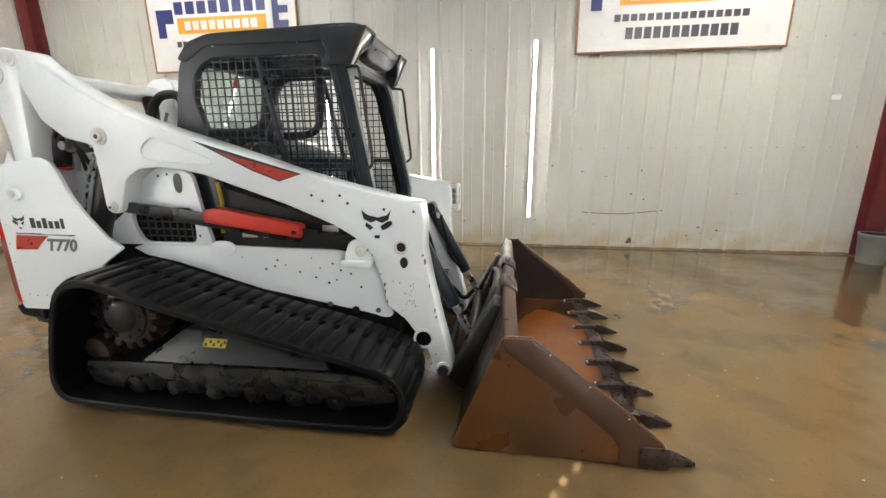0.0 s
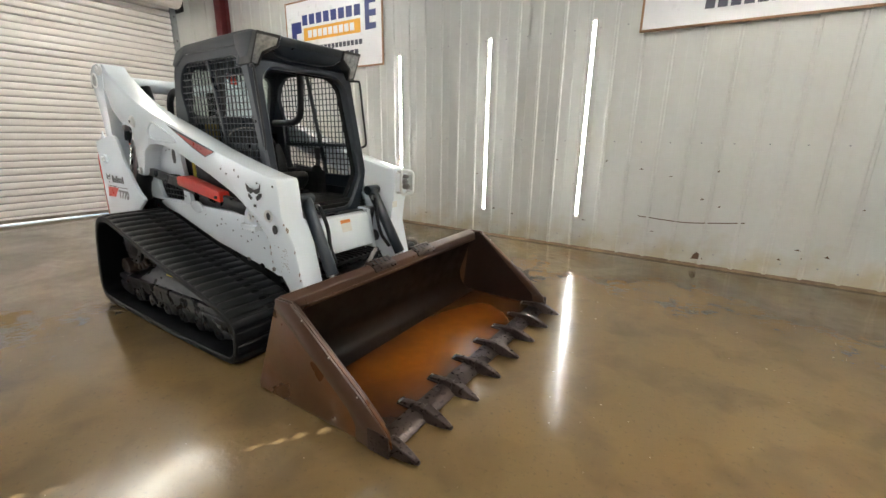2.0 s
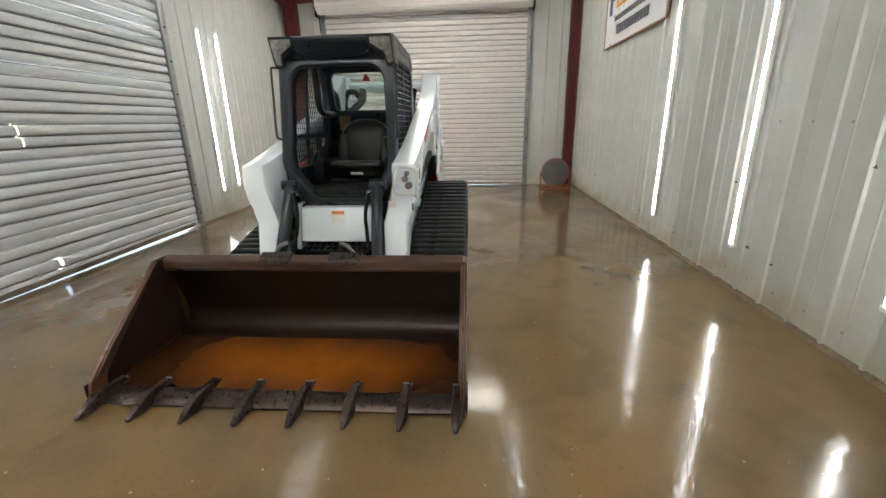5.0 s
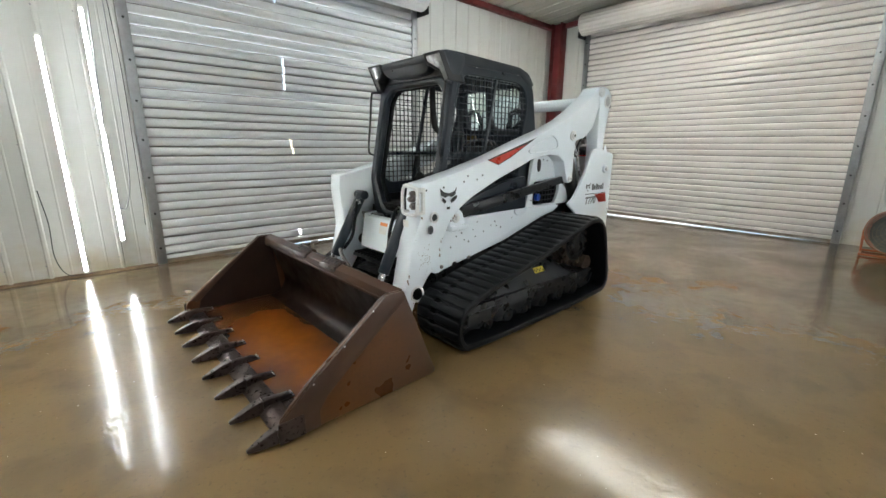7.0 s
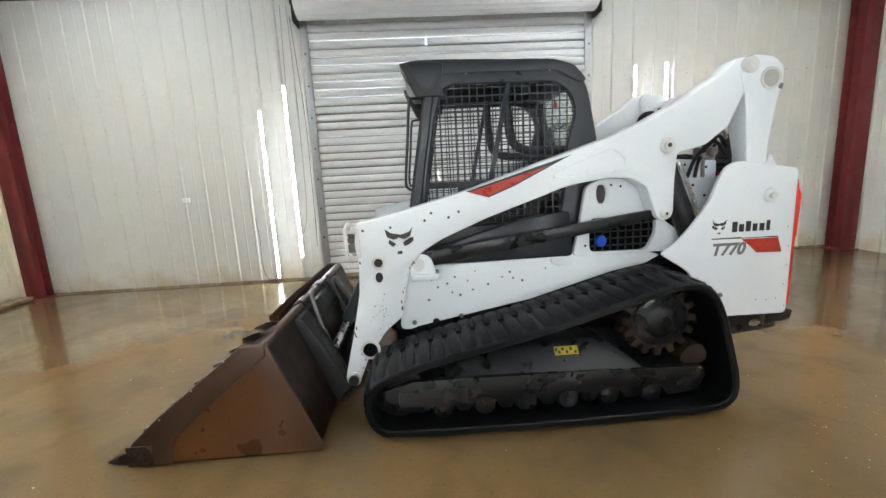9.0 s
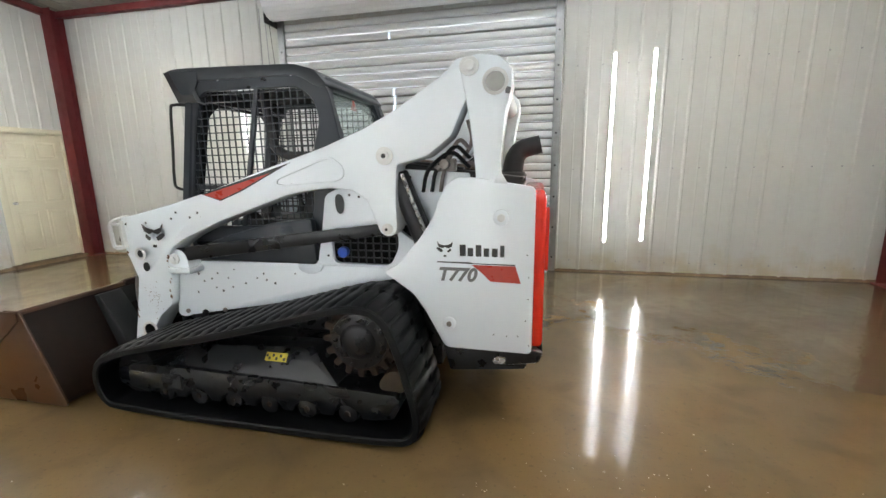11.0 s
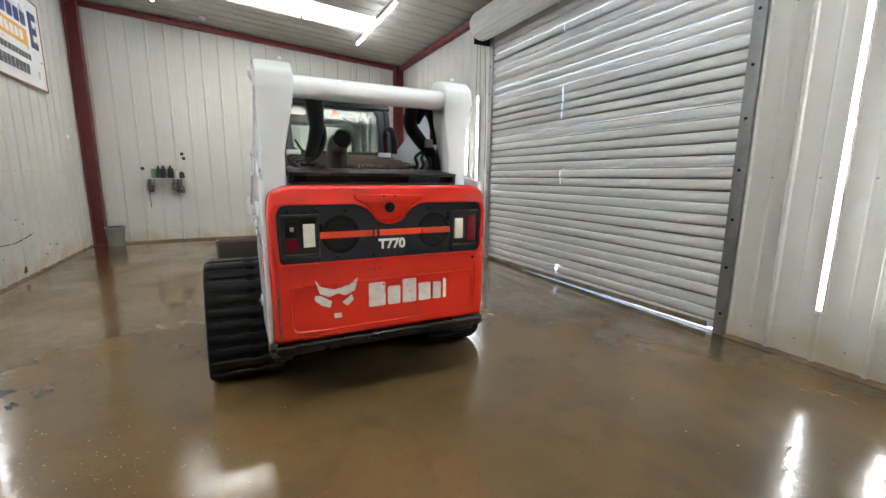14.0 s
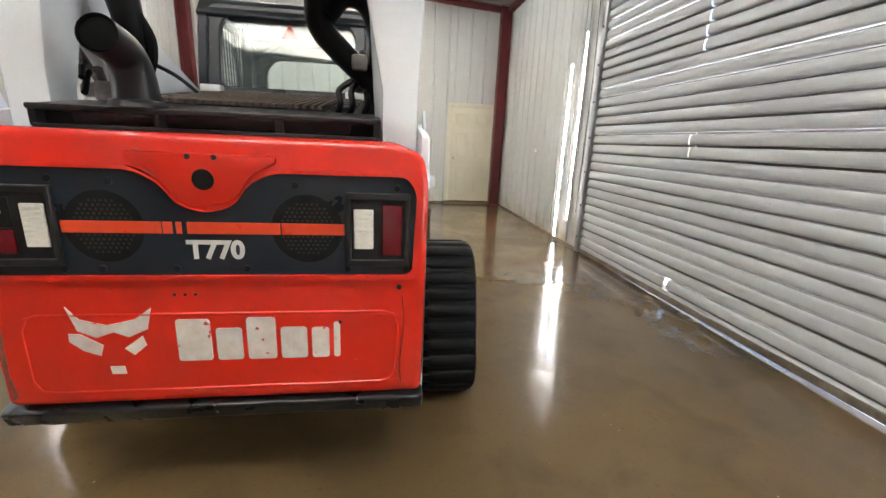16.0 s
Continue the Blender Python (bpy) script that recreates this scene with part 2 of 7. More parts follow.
def bucket_floor_material():
    """Orange rust polished bare in the middle of the bucket floor, dark scale towards its edges."""
    m = bpy.data.materials.new("bucket_rust")
    m.use_nodes = True
    t = m.node_tree
    n, link = t.nodes, t.links.new
    p = n["Principled BSDF"]
    co = n.new("ShaderNodeTexCoord").outputs["Object"]
    mp = n.new("ShaderNodeMapping")
    mp.inputs["Location"].default_value = (-1.70 / 0.36, 0.0, 0.0)
    mp.inputs["Scale"].default_value = (1 / 0.36, 1 / 0.88, 0.0)
    link(co, mp.inputs[0])
    ln = n.new("ShaderNodeVectorMath")
    ln.operation = 'LENGTH'
    link(mp.outputs[0], ln.inputs[0])
    no = n.new("ShaderNodeTexNoise")
    no.inputs["Scale"].default_value, no.inputs["Detail"].default_value = 2.2, 1.0
    link(co, no.inputs["Vector"])
    ad = n.new("ShaderNodeMath")
    ad.operation = 'MULTIPLY_ADD'
    ad.inputs[1].default_value = 0.8
    link(no.outputs["Fac"], ad.inputs[0])
    link(ln.outputs["Value"], ad.inputs[2])
    mr = n.new("ShaderNodeMapRange")
    mr.inputs[1].default_value, mr.inputs[2].default_value = 0.55, 1.75
    mr.interpolation_type = 'SMOOTHSTEP'
    link(ad.outputs[0], mr.inputs[0])
    mx = n.new("ShaderNodeMix")
    mx.data_type = 'RGBA'
    mx.inputs[6].default_value, mx.inputs[7].default_value = (0.3, 0.09, 0.009, 1), (0.04, 0.015, 0.008, 1)
    link(mr.outputs[0], mx.inputs[0])
    n2 = n.new("ShaderNodeTexNoise")
    n2.inputs["Scale"].default_value, n2.inputs["Detail"].default_value = 14.0, 6.0
    link(co, n2.inputs["Vector"])
    m2 = n.new("ShaderNodeMix")
    m2.data_type = 'RGBA'
    m2.blend_type = 'MULTIPLY'
    m2.inputs[0].default_value = 0.35
    link(mx.outputs[2], m2.inputs[6])
    link(n2.outputs["Fac"], m2.inputs[7])
    link(m2.outputs[2], p.inputs["Base Color"])
    p.inputs["Roughness"].default_value = 0.24
    b = n.new("ShaderNodeBump")
    b.inputs["Strength"].default_value, b.inputs["Distance"].default_value = 0.1, 0.004
    link(n2.outputs["Fac"], b.inputs["Height"])
    link(b.outputs[0], p.inputs["Normal"])
    return m


bucket_rust = bucket_floor_material()


def bucket_side_material():
    """Brown mill scale with broad soft rust, a few dark damp blots and faint upright scrapes."""
    m = bpy.data.materials.new("bucket_side")
    m.use_nodes = True
    n, link = m.node_tree.nodes, m.node_tree.links.new
    p = n["Principled BSDF"]
    co = n.new("ShaderNodeTexCoord").outputs["Object"]

    def tex(scale, detail, dist=0.0, stretch=None):
        x = n.new("ShaderNodeTexNoise")
        x.inputs["Scale"].default_value, x.inputs["Detail"].default_value, x.inputs["Distortion"].default_value = scale, detail, dist
        if stretch:
            mp = n.new("ShaderNodeMapping")
            mp.inputs["Scale"].default_value = stretch
            link(co, mp.inputs[0])
            link(mp.outputs[0], x.inputs["Vector"])
        else:
            link(co, x.inputs["Vector"])
        return x.outputs["Fac"]

    def blend(base, fac, lo, hi, top, colour):
        mr = n.new("ShaderNodeMapRange")
        mr.interpolation_type = 'SMOOTHSTEP'
        mr.inputs[1].default_value, mr.inputs[2].default_value, mr.inputs[4].default_value = lo, hi, top
        link(fac, mr.inputs[0])
        x = n.new("ShaderNodeMix")
        x.data_type = 'RGBA'
        link(mr.outputs[0], x.inputs[0])
        if isinstance(base, tuple):
            x.inputs[6].default_value = (*base, 1)
        else:
            link(base, x.inputs[6])
        x.inputs[7].default_value = (*colour, 1)
        return x.outputs[2]

    c = blend((0.06, 0.029, 0.015), tex(1.3, 1.5), 0.32, 0.68, 1.0, (0.115, 0.043, 0.012))
    c = blend(c, tex(1.9, 2.0, 0.4), 0.5, 0.8, 0.75, (0.046, 0.033, 0.02))
    c = blend(c, tex(3.5, 4.0, 0.0, (1.0, 1.0, 0.25)), 0.5, 0.75, 0.35, (0.05, 0.022, 0.01))
    c = blend(c, tex(45.0, 4.0), 0.5, 0.75, 0.3, (0.04, 0.02, 0.012))
    link(c, p.inputs["Base Color"])
    rr = n.new("ShaderNodeMapRange")
    rr.inputs[1].default_value, rr.inputs[2].default_value, rr.inputs[3].default_value, rr.inputs[4].default_value = 0.3, 0.7, 0.24, 0.4
    link(tex(5.0, 3.0), rr.inputs[0])
    link(rr.outputs[0], p.inputs["Roughness"])
    b = n.new("ShaderNodeBump")
    b.inputs["Strength"].default_value, b.inputs["Distance"].default_value = 0.06, 0.003
    link(tex(60.0, 4.0), b.inputs["Height"])
    link(b.outputs[0], p.inputs["Normal"])
    return m


bucket_side = bucket_side_material()


def wet_floor():
    """Sealed brown concrete under a film of water: mottled stain, pooled gloss, faint ripples."""
    m = bpy.data.materials.new("wet_concrete")
    m.use_nodes = True
    t = m.node_tree
    n, link = t.nodes, t.links.new
    p = n["Principled BSDF"]
    co = n.new("ShaderNodeTexCoord").outputs["Object"]

    def tex(scale, detail=5.0, dist=0.0):
        x = n.new("ShaderNodeTexNoise")
        x.inputs["Scale"].default_value, x.inputs["Detail"].default_value = scale, detail
        x.inputs["Distortion"].default_value = dist
        link(co, x.inputs["Vector"])
        return x.outputs["Fac"]

    def rng(fac, a, b, lo=0.0, hi=1.0):
        x = n.new("ShaderNodeMapRange")
        x.inputs[1].default_value, x.inputs[2].default_value = a, b
        x.inputs[3].default_value, x.inputs[4].default_value = lo, hi
        link(fac, x.inputs[0])
        return x.outputs[0]

    def mixed(fac, a, b):
        x = n.new("ShaderNodeMix")
        x.data_type = 'RGBA'
        link(fac, x.inputs[0])
        for k, v in ((6, a), (7, b)):
            if isinstance(v, tuple):
                x.inputs[k].default_value = (*v, 1)
            else:
                link(v, x.inputs[k])
        return x.outputs[2]

    large, mid, fine = tex(0.4, 2.0, 0.3), tex(1.5, 3.0, 0.3), tex(38.0, 3.0)
    # tan inside a soft ellipse round the parked machine, olive towards the far walls
    mp = n.new("ShaderNodeMapping")
    mp.inputs["Location"].default_value = (-1.5 / 4.6, -0.4 / 3.4, 0.0)
    mp.inputs["Scale"].default_value = (1 / 4.6, 1 / 3.4, 0.0)
    link(co, mp.inputs[0])
    far = n.new("ShaderNodeVectorMath")
    far.operation = 'LENGTH'
    link(mp.outputs[0], far.inputs[0])
    worn = n.new("ShaderNodeMath")
    worn.operation = 'MULTIPLY_ADD'
    worn.inputs[1].default_value = -0.3
    link(far.outputs["Value"], worn.inputs[0])
    link(large, worn.inputs[2])
    base = mixed(rng(worn.outputs[0], -0.05, 0.48), (0.076, 0.057, 0.031), (0.198, 0.13, 0.056))
    base = mixed(rng(mid, 0.4, 0.75, 0.0, 0.6), base, (0.168, 0.118, 0.06))
    base = mixed(rng(tex(0.8, 6.0, 0.6), 0.5, 0.8, 0.0, 0.5), base, (0.128, 0.07, 0.029))
    base = mixed(rng(tex(3.1, 3.0, 0.4), 0.48, 0.78, 0.0, 0.5), base, (0.066, 0.049, 0.029))
    base = mixed(rng(fine, 0.6, 0.72, 0.0, 0.35), base, (0.075, 0.055, 0.034))
    link(base, p.inputs["Base Color"])
    # a thin film of water lies in pools over the rougher sealer: a sharp core in every reflection and a wide soft halo
    pool = rng(tex(1.0, 3.0, 0.5), 0.4, 0.66, 1.0, 0.4)
    ragged = rng(tex(9.0, 2.0, 0.3), 0.3, 0.6, 0.72, 1.0)
    water = n.new("ShaderNodeMath")
    water.operation = 'MULTIPLY'
    link(pool, water.inputs[0])
    link(ragged, water.inputs[1])
    link(water.outputs[0], p.inputs["Coat Weight"])
    link(rng(tex(2.2, 3.0, 0.4), 0.4, 0.68, 0.04, 0.16), p.inputs["Coat Roughness"])
    p.inputs["Coat IOR"].default_value = 1.4
    p.inputs["Roughness"].default_value = 0.2
    p.inputs["Specular IOR Level"].default_value = 0.16
    b = n.new("ShaderNodeBump")
    b.inputs["Strength"].default_value, b.inputs["Distance"].default_value = 0.07, 0.01
    link(tex(9.0, 3.0, 0.5), b.inputs["Height"])
    b2 = n.new("ShaderNodeBump")
    b2.inputs["Distance"].default_value = 0.004
    link(rng(tex(2.6, 5.0, 0.5), 0.42, 0.62, 0.06, 0.4), b2.inputs["Strength"])
    link(tex(26.0, 2.0, 0.3), b2.inputs["Height"])
    link(b.outputs[0], b2.inputs["Normal"])
    link(b2.outputs[0], p.inputs["Normal"])
    link(b2.outputs[0], p.inputs["Coat Normal"])
    return m


floor_mat = wet_floor()


# ---- mesh helpers ----
def fillet(pts, r, n=4):
    """Corners of a polygon rounded off."""
    out = []
    pts = [Vector(p) for p in pts]
    for i, b in enumerate(pts):
        va, vc = pts[i - 1] - b, pts[(i + 1) % len(pts)] - b
        rr = min(r, va.length * 0.45, vc.length * 0.45)
        p0, p1 = b + va.normalized() * rr, b + vc.normalized() * rr
        for k in range(n + 1):
            s = k / n
            out.append(p0 * (1 - s) ** 2 + b * 2 * s * (1 - s) + p1 * s * s)
    return [tuple(p) for p in out]


def soften(bm, off, segs=2, limit=0.6):
    if off:
        edges = [e for e in bm.edges if len(e.link_faces) == 2 and e.calc_face_angle(0) > limit]
        bmesh.ops.bevel(bm, geom=edges, offset=off, segments=segs, profile=0.5, affect='EDGES', clamp_overlap=True)
    return bm


def prism(pts, a, b, off=0.006, axis="y", segs=2):
    """A plate: a polygon swept along one axis. Polygon axes: y -> (x, z), x -> (y, z), z -> (x, y)."""
    put = {"y": lambda p, w: (p[0], w, p[1]), "x": lambda p, w: (w, p[0], p[1]), "z": lambda p, w: (p[0], p[1], w)}[axis]
    bm = bmesh.new()
    lo = [bm.verts.new(put(p, a)) for p in pts]
    hi = [bm.verts.new(put(p, b)) for p in pts]
    bm.faces.new(lo)
    bm.faces.new(hi[::-1])
    for i in range(len(pts)):
        j = (i + 1) % len(pts)
        bm.faces.new((lo[j], lo[i], hi[i], hi[j]))
    bmesh.ops.recalc_face_normals(bm, faces=bm.faces)
    return soften(bm, off, segs)


def box(x0, x1, y0, y1, z0, z1, off=0.006, segs=2):
    bm = bmesh.new()
    bmesh.ops.create_cube(bm, size=1, matrix=Matrix.LocRotScale(((x0 + x1) / 2, (y0 + y1) / 2, (z0 + z1) / 2), None, (x1 - x0, y1 - y0, z1 - z0)))
    return soften(bm, off, segs)


def cyl(p0, p1, r, r2=None, n=20, off=0.0):
    p0, p1 = Vector(p0), Vector(p1)
    d = p1 - p0
    bm = bmesh.new()
    m = Matrix.Translation((p0 + p1) / 2) @ d.to_track_quat('Z', 'Y').to_matrix().to_4x4()
    bmesh.ops.create_cone(bm, cap_ends=True, segments=n, radius1=r, radius2=r if r2 is None else r2, depth=d.length, matrix=m)
    return soften(bm, off, 2, 1.0)


def curve_points(pts, n=6):
    """A smooth line through the points."""
    pts = [Vector(p) for p in pts]
    ext = [2 * pts[0] - pts[1]] + pts + [2 * pts[-1] - pts[-2]]
    out = []
    for i in range(1, len(ext) - 2):
        a, b, c, d = ext[i - 1:i + 3]
        for k in range(n):
            s = k / n
            out.append(0.5 * (2 * b + (c - a) * s + (2 * a - 5 * b + 4 * c - d) * s * s + (3 * b - a - 3 * c + d) * s ** 3))
    return out + [pts[-1]]


def pipe(pts, r, n=10, smooth=6, caps=True, radii=None):
    path = curve_points(pts, smooth) if smooth else [Vector(p) for p in pts]
    bm = bmesh.new()
    side = None
    rings = []
    for i, p in enumerate(path):
        d = (path[min(i + 1, len(path) - 1)] - path[max(i - 1, 0)]).normalized()
        if side is None:
            side = d.orthogonal().normalized()
        side = (side - d * side.dot(d)).normalized()
        up = d.cross(side)
        rad = r if radii is None else radii[0] + (radii[1] - radii[0]) * i / (len(path) - 1)
        rings.append([bm.verts.new(p + rad * (side * math.cos(2 * math.pi * k / n) + up * math.sin(2 * math.pi * k / n))) for k in range(n)])
    for a, b in zip(rings, rings[1:]):
        for k in range(n):
            bm.faces.new((a[k], a[(k + 1) % n], b[(k + 1) % n], b[k]))
    if caps:
        bm.faces.new(rings[0][::-1])
        bm.faces.new(rings[-1])
    return bm


def resample(pts, n):
    pts = [Vector(p) for p in pts]
    loop = pts + [pts[0]]
    lens = [0.0]
    for a, b in zip(loop, loop[1:]):
        lens.append(lens[-1] + (b - a).length)
    out, j = [], 0
    for k in range(n):
        s = lens[-1] * k / n
        while lens[j + 1] < s:
            j += 1
        out.append(loop[j].lerp(loop[j + 1], (s - lens[j]) / max(1e-9, lens[j + 1] - lens[j])))
    return out


def chaikin(pts, rounds=2):
    for _ in range(rounds):
        out = []
        for i, p in enumerate(pts):
            q = pts[(i + 1) % len(pts)]
            out += [tuple(0.75 * a + 0.25 * b for a, b in zip(p, q)), tuple(0.25 * a + 0.75 * b for a, b in zip(p, q))]
        pts = out
    return pts


def ring_plate(outer, inner, a, b, axis="y", off=0.004):
    """A frame: the band between two loops of equal count, swept along one axis."""
    put = {"y": lambda p, w: (p[0], w, p[1]), "x": lambda p, w: (w, p[0], p[1]), "z": lambda p, w: (p[0], p[1], w)}[axis]
    bm = bmesh.new()
    vs = [[bm.verts.new(put(p, w)) for p in loop] for w in (a, b) for loop in (outer, inner)]
    oa, ia, ob_, ib = vs
    n = len(outer)
    for i in range(n):
        j = (i + 1) % n
        bm.faces.new((oa[i], oa[j], ia[j], ia[i]))
        bm.faces.new((ob_[j], ob_[i], ib[i], ib[j]))
        bm.faces.new((oa[j], oa[i], ob_[i], ob_[j]))
        bm.faces.new((ia[i], ia[j], ib[j], ib[i]))
    bmesh.ops.recalc_face_normals(bm, faces=bm.faces)
    return soften(bm, off, 1, 0.9)


def merged(bms):
    if not isinstance(bms, (list, tuple)):
        return bms
    bm = bmesh.new()
    for b in bms:
        me = bpy.data.meshes.new("tmp")
        b.to_mesh(me)
        b.free()
        bm.from_mesh(me)
        bpy.data.meshes.remove(me)
    return bm


def mesh_of(name, bm, mat, angle=38):
    bm = merged(bm)
    me = bpy.data.meshes.new(name)
    bm.to_mesh(me)
    bm.free()
    me.materials.append(mat)
    me.shade_smooth()
    me.set_sharp_from_angle(angle=radians(angle))
    return me


def part(name, bm, mat, parent, label=""):
    ob = new(name, bm if isinstance(bm, bpy.types.Mesh) else mesh_of(name, bm, mat))
    ob.parent = parent
    return tagged(ob, label)


def thing(name, label, category, at=(0, 0, 0), group=""):
    """An Empty at the base of a thing; its parts keep world coordinates."""
    ob = new(name)
    ob.empty_display_size = 0.1
    ob.location = at
    return tagged(ob, label, category, group)


def own(name, bm, mat, label, category="", kind="", group=""):
    return tagged(new(name, mesh_of(name, bm, mat)), label, category, group, kind)


def lettering(text, size, mat, m, name="lettering", parent=None, shear=0.0, depth=0.001):
    cu = bpy.data.curves.new("text", 'FONT')
    cu.body, cu.size, cu.shear, cu.extrude, cu.offset = text, size, shear, depth, 0.004 * size / 0.1
    tmp = bpy.data.objects.new("text", cu)
    me = bpy.data.meshes.new_from_object(tmp)
    bpy.data.objects.remove(tmp)
    me.materials.clear()
    me.materials.append(mat)
    me.transform(m)
    ob = new(name, me)
    ob.parent = parent
    return ob


# ---- the building ----
NY, SY, EX, WX = 3.32, -3.075, 6.10, -6.03
S_DOOR = (-1.935, 1.90, 3.52)
W_DOOR = (-2.16, 2.22, 3.68)
E_DOOR = (-2.86, -1.90, 2.10)


def ceil_z(y):
    return 4.06 + (y - SY) * 0.068


own("floor", box(WX - 0.04, EX + 0.3, SY - 0.04, NY + 0.3, -0.15, 0.0, 0), floor_mat, "wet brown sealed concrete floor, mottled and glossy", kind="structure")
own("ground", [box(-60, 60, -60, 60, -0.3, -0.16, 0), box(WX - 6, EX + 2, SY - 8, SY - 0.05, -0.16, -0.006, 0), box(WX - 8, WX - 0.05, SY - 0.05, NY + 2, -0.16, -0.006, 0)], asphalt, "pale concrete yard outside the building", kind="structure")


def slab(lo, hi, top_lo, top_hi, opening=None):
    """A wall plate in (u, z), with an opening that goes through: strips round it."""
    strips = []
    if opening is None:
        strips.append([(lo, 0), (hi, 0), (hi, top_hi), (lo, top_lo)])
    else:
        a, b, h = opening
        at = lambda u: top_lo + (top_hi - top_lo) * (u - lo) / (hi - lo)
        strips += [[(lo, 0), (a, 0), (a, at(a)), (lo, top_lo)], [(b, 0), (hi, 0), (hi, top_hi), (b, at(b))], [(a, h), (b, h), (b, at(b)), (a, at(a))]]
    return strips


def wall(name, axis, w0, w1, lo, hi, top_lo, top_hi, opening=None, label=""):
    bms = [prism(s, w0, w1, 0, axis) for s in slab(lo, hi, top_lo, top_hi, opening)]
    return own(name, bms, wall_back, label, kind="structure")


wall_n = wall("wall_north", "y", NY + 0.03, NY + 0.18, WX - 0.2, EX + 0.2, 4.7, 4.7, None, "white ribbed sheet-metal wall with dents and dirt")
wall_s = wall("wall_south", "y", SY - 0.18, SY - 0.03, WX - 0.2, EX + 0.2, 4.25, 4.25, S_DOOR, "white ribbed sheet-metal wall round a roll-up door")
wall_e = wall("wall_east", "x", EX + 0.03, EX + 0.18, SY - 0.2, NY + 0.2, 4.25, 4.7, E_DOOR, "white ribbed sheet-metal end wall with a small door")
wall_w = wall("wall_west", "x", WX - 0.18, WX - 0.03, SY - 0.2, NY + 0.2, 4.25, 4.7, W_DOOR, "white ribbed sheet-metal end wall round a roll-up door")

PITCH, RIB = 0.305, 0.015


def rib_profile(width):
    """Plan of one sheet: flats with narrow trapezoid ribs."""
    out, u = [], 0.0
    while u < width - 0.01:
        end = min(u + PITCH, width)
        for du, d in ((0.0, 0.0), (0.012, RIB), (0.034, RIB), (0.046, 0.0), (0.15, 0.0), (0.156, 0.0025), (0.166, 0.0025), (0.172, 0.0)):
            if u + du < end - 0.002:
                out.append((u + du, d))
        u = end
    out.append((width, 0.0))
    return out


def sheet_mesh(width, bottom, top):
    """One formed sheet, in its own x (width), y (out of the wall) and z; 3 mm thick."""
    prof = rib_profile(width)
    verts, faces, n = [], [], len(prof)
    for z in (bottom, top):
        for d0 in (0.0, -0.003):
            verts += [(u, d + d0, z) for u, d in prof]
    for i in range(n - 1):
        faces.append((i, i + 1, 2 * n + i + 1, 2 * n + i))
        faces.append((n + i + 1, n + i, 3 * n + i, 3 * n + i + 1))
        faces.append((i + 1, i, n + i, n + i + 1))
        faces.append((2 * n + i, 2 * n + i + 1, 3 * n + i + 1, 3 * n + i))
    for a in (0, n - 1):
        faces.append((a, n + a, 3 * n + a, 2 * n + a))
    me = bpy.data.meshes.new("wall_panel")
    me.from_pydata(verts, [], faces)
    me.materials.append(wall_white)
    return me


SHEETS = {}


def sheet(parent, m, width, bottom, top):
    key = (round(width, 3), round(bottom, 3), round(top, 3))
    if key not in SHEETS:
        SHEETS[key] = sheet_mesh(*key)
    ob = new("wall_panel", SHEETS[key])
    ob.parent = parent
    ob.matrix_world = m
    return ob


def sheets(parent, to_world, lo, hi, bottom, top_at):
    u = lo
    while u < hi - 0.02:
        w = min(PITCH * 3, hi - u)
        sheet(parent, to_world(u), w, bottom, round(top_at(u), 2))
        u += w


N_AT = lambda u: Matrix.Translation((u, NY, 0)) @ Matrix.Diagonal((1, -1, 1, 1))
S_AT = lambda u: Matrix.Translation((u, SY, 0))
E_AT = lambda u: Matrix.Translation((EX, u, 0)) @ pose(0, 0, 0, 0, 0, 90)
W_AT = lambda u: Matrix.Translation((WX, u, 0)) @ pose(0, 0, 0, 0, 0, 90) @ Matrix.Diagonal((1, -1, 1, 1))
sheets(wall_n, N_AT, WX, EX, 0.015, lambda u: 4.48)
sheets(wall_s, S_AT, WX, S_DOOR[0] - 0.1, 0.015, lambda u: 4.05)
sheets(wall_s, S_AT, S_DOOR[1] + 0.1, EX, 0.015, lambda u: 4.05)
sheets(wall_s, S_AT, S_DOOR[0] - 0.1, S_DOOR[1] + 0.1, S_DOOR[2], lambda u: 4.05)
sheets(wall_e, E_AT, SY, E_DOOR[0] - 0.05, 0.015, lambda u: ceil_z(u))
sheets(wall_e, E_AT, E_DOOR[0] - 0.05, E_DOOR[1] + 0.05, E_DOOR[2] + 0.05, lambda u: ceil_z(u))
sheets(wall_e, E_AT, E_DOOR[1] + 0.05, NY, 0.015, lambda u: ceil_z(u))
sheets(wall_w, W_AT, SY, W_DOOR[0] - 0.1, 0.015, lambda u: ceil_z(u))
sheets(wall_w, W_AT, W_DOOR[1] + 0.1, NY, 0.015, lambda u: ceil_z(u))
sheets(wall_w, W_AT, W_DOOR[0] - 0.1, W_DOOR[1] + 0.1, W_DOOR[2], lambda u: ceil_z(u))

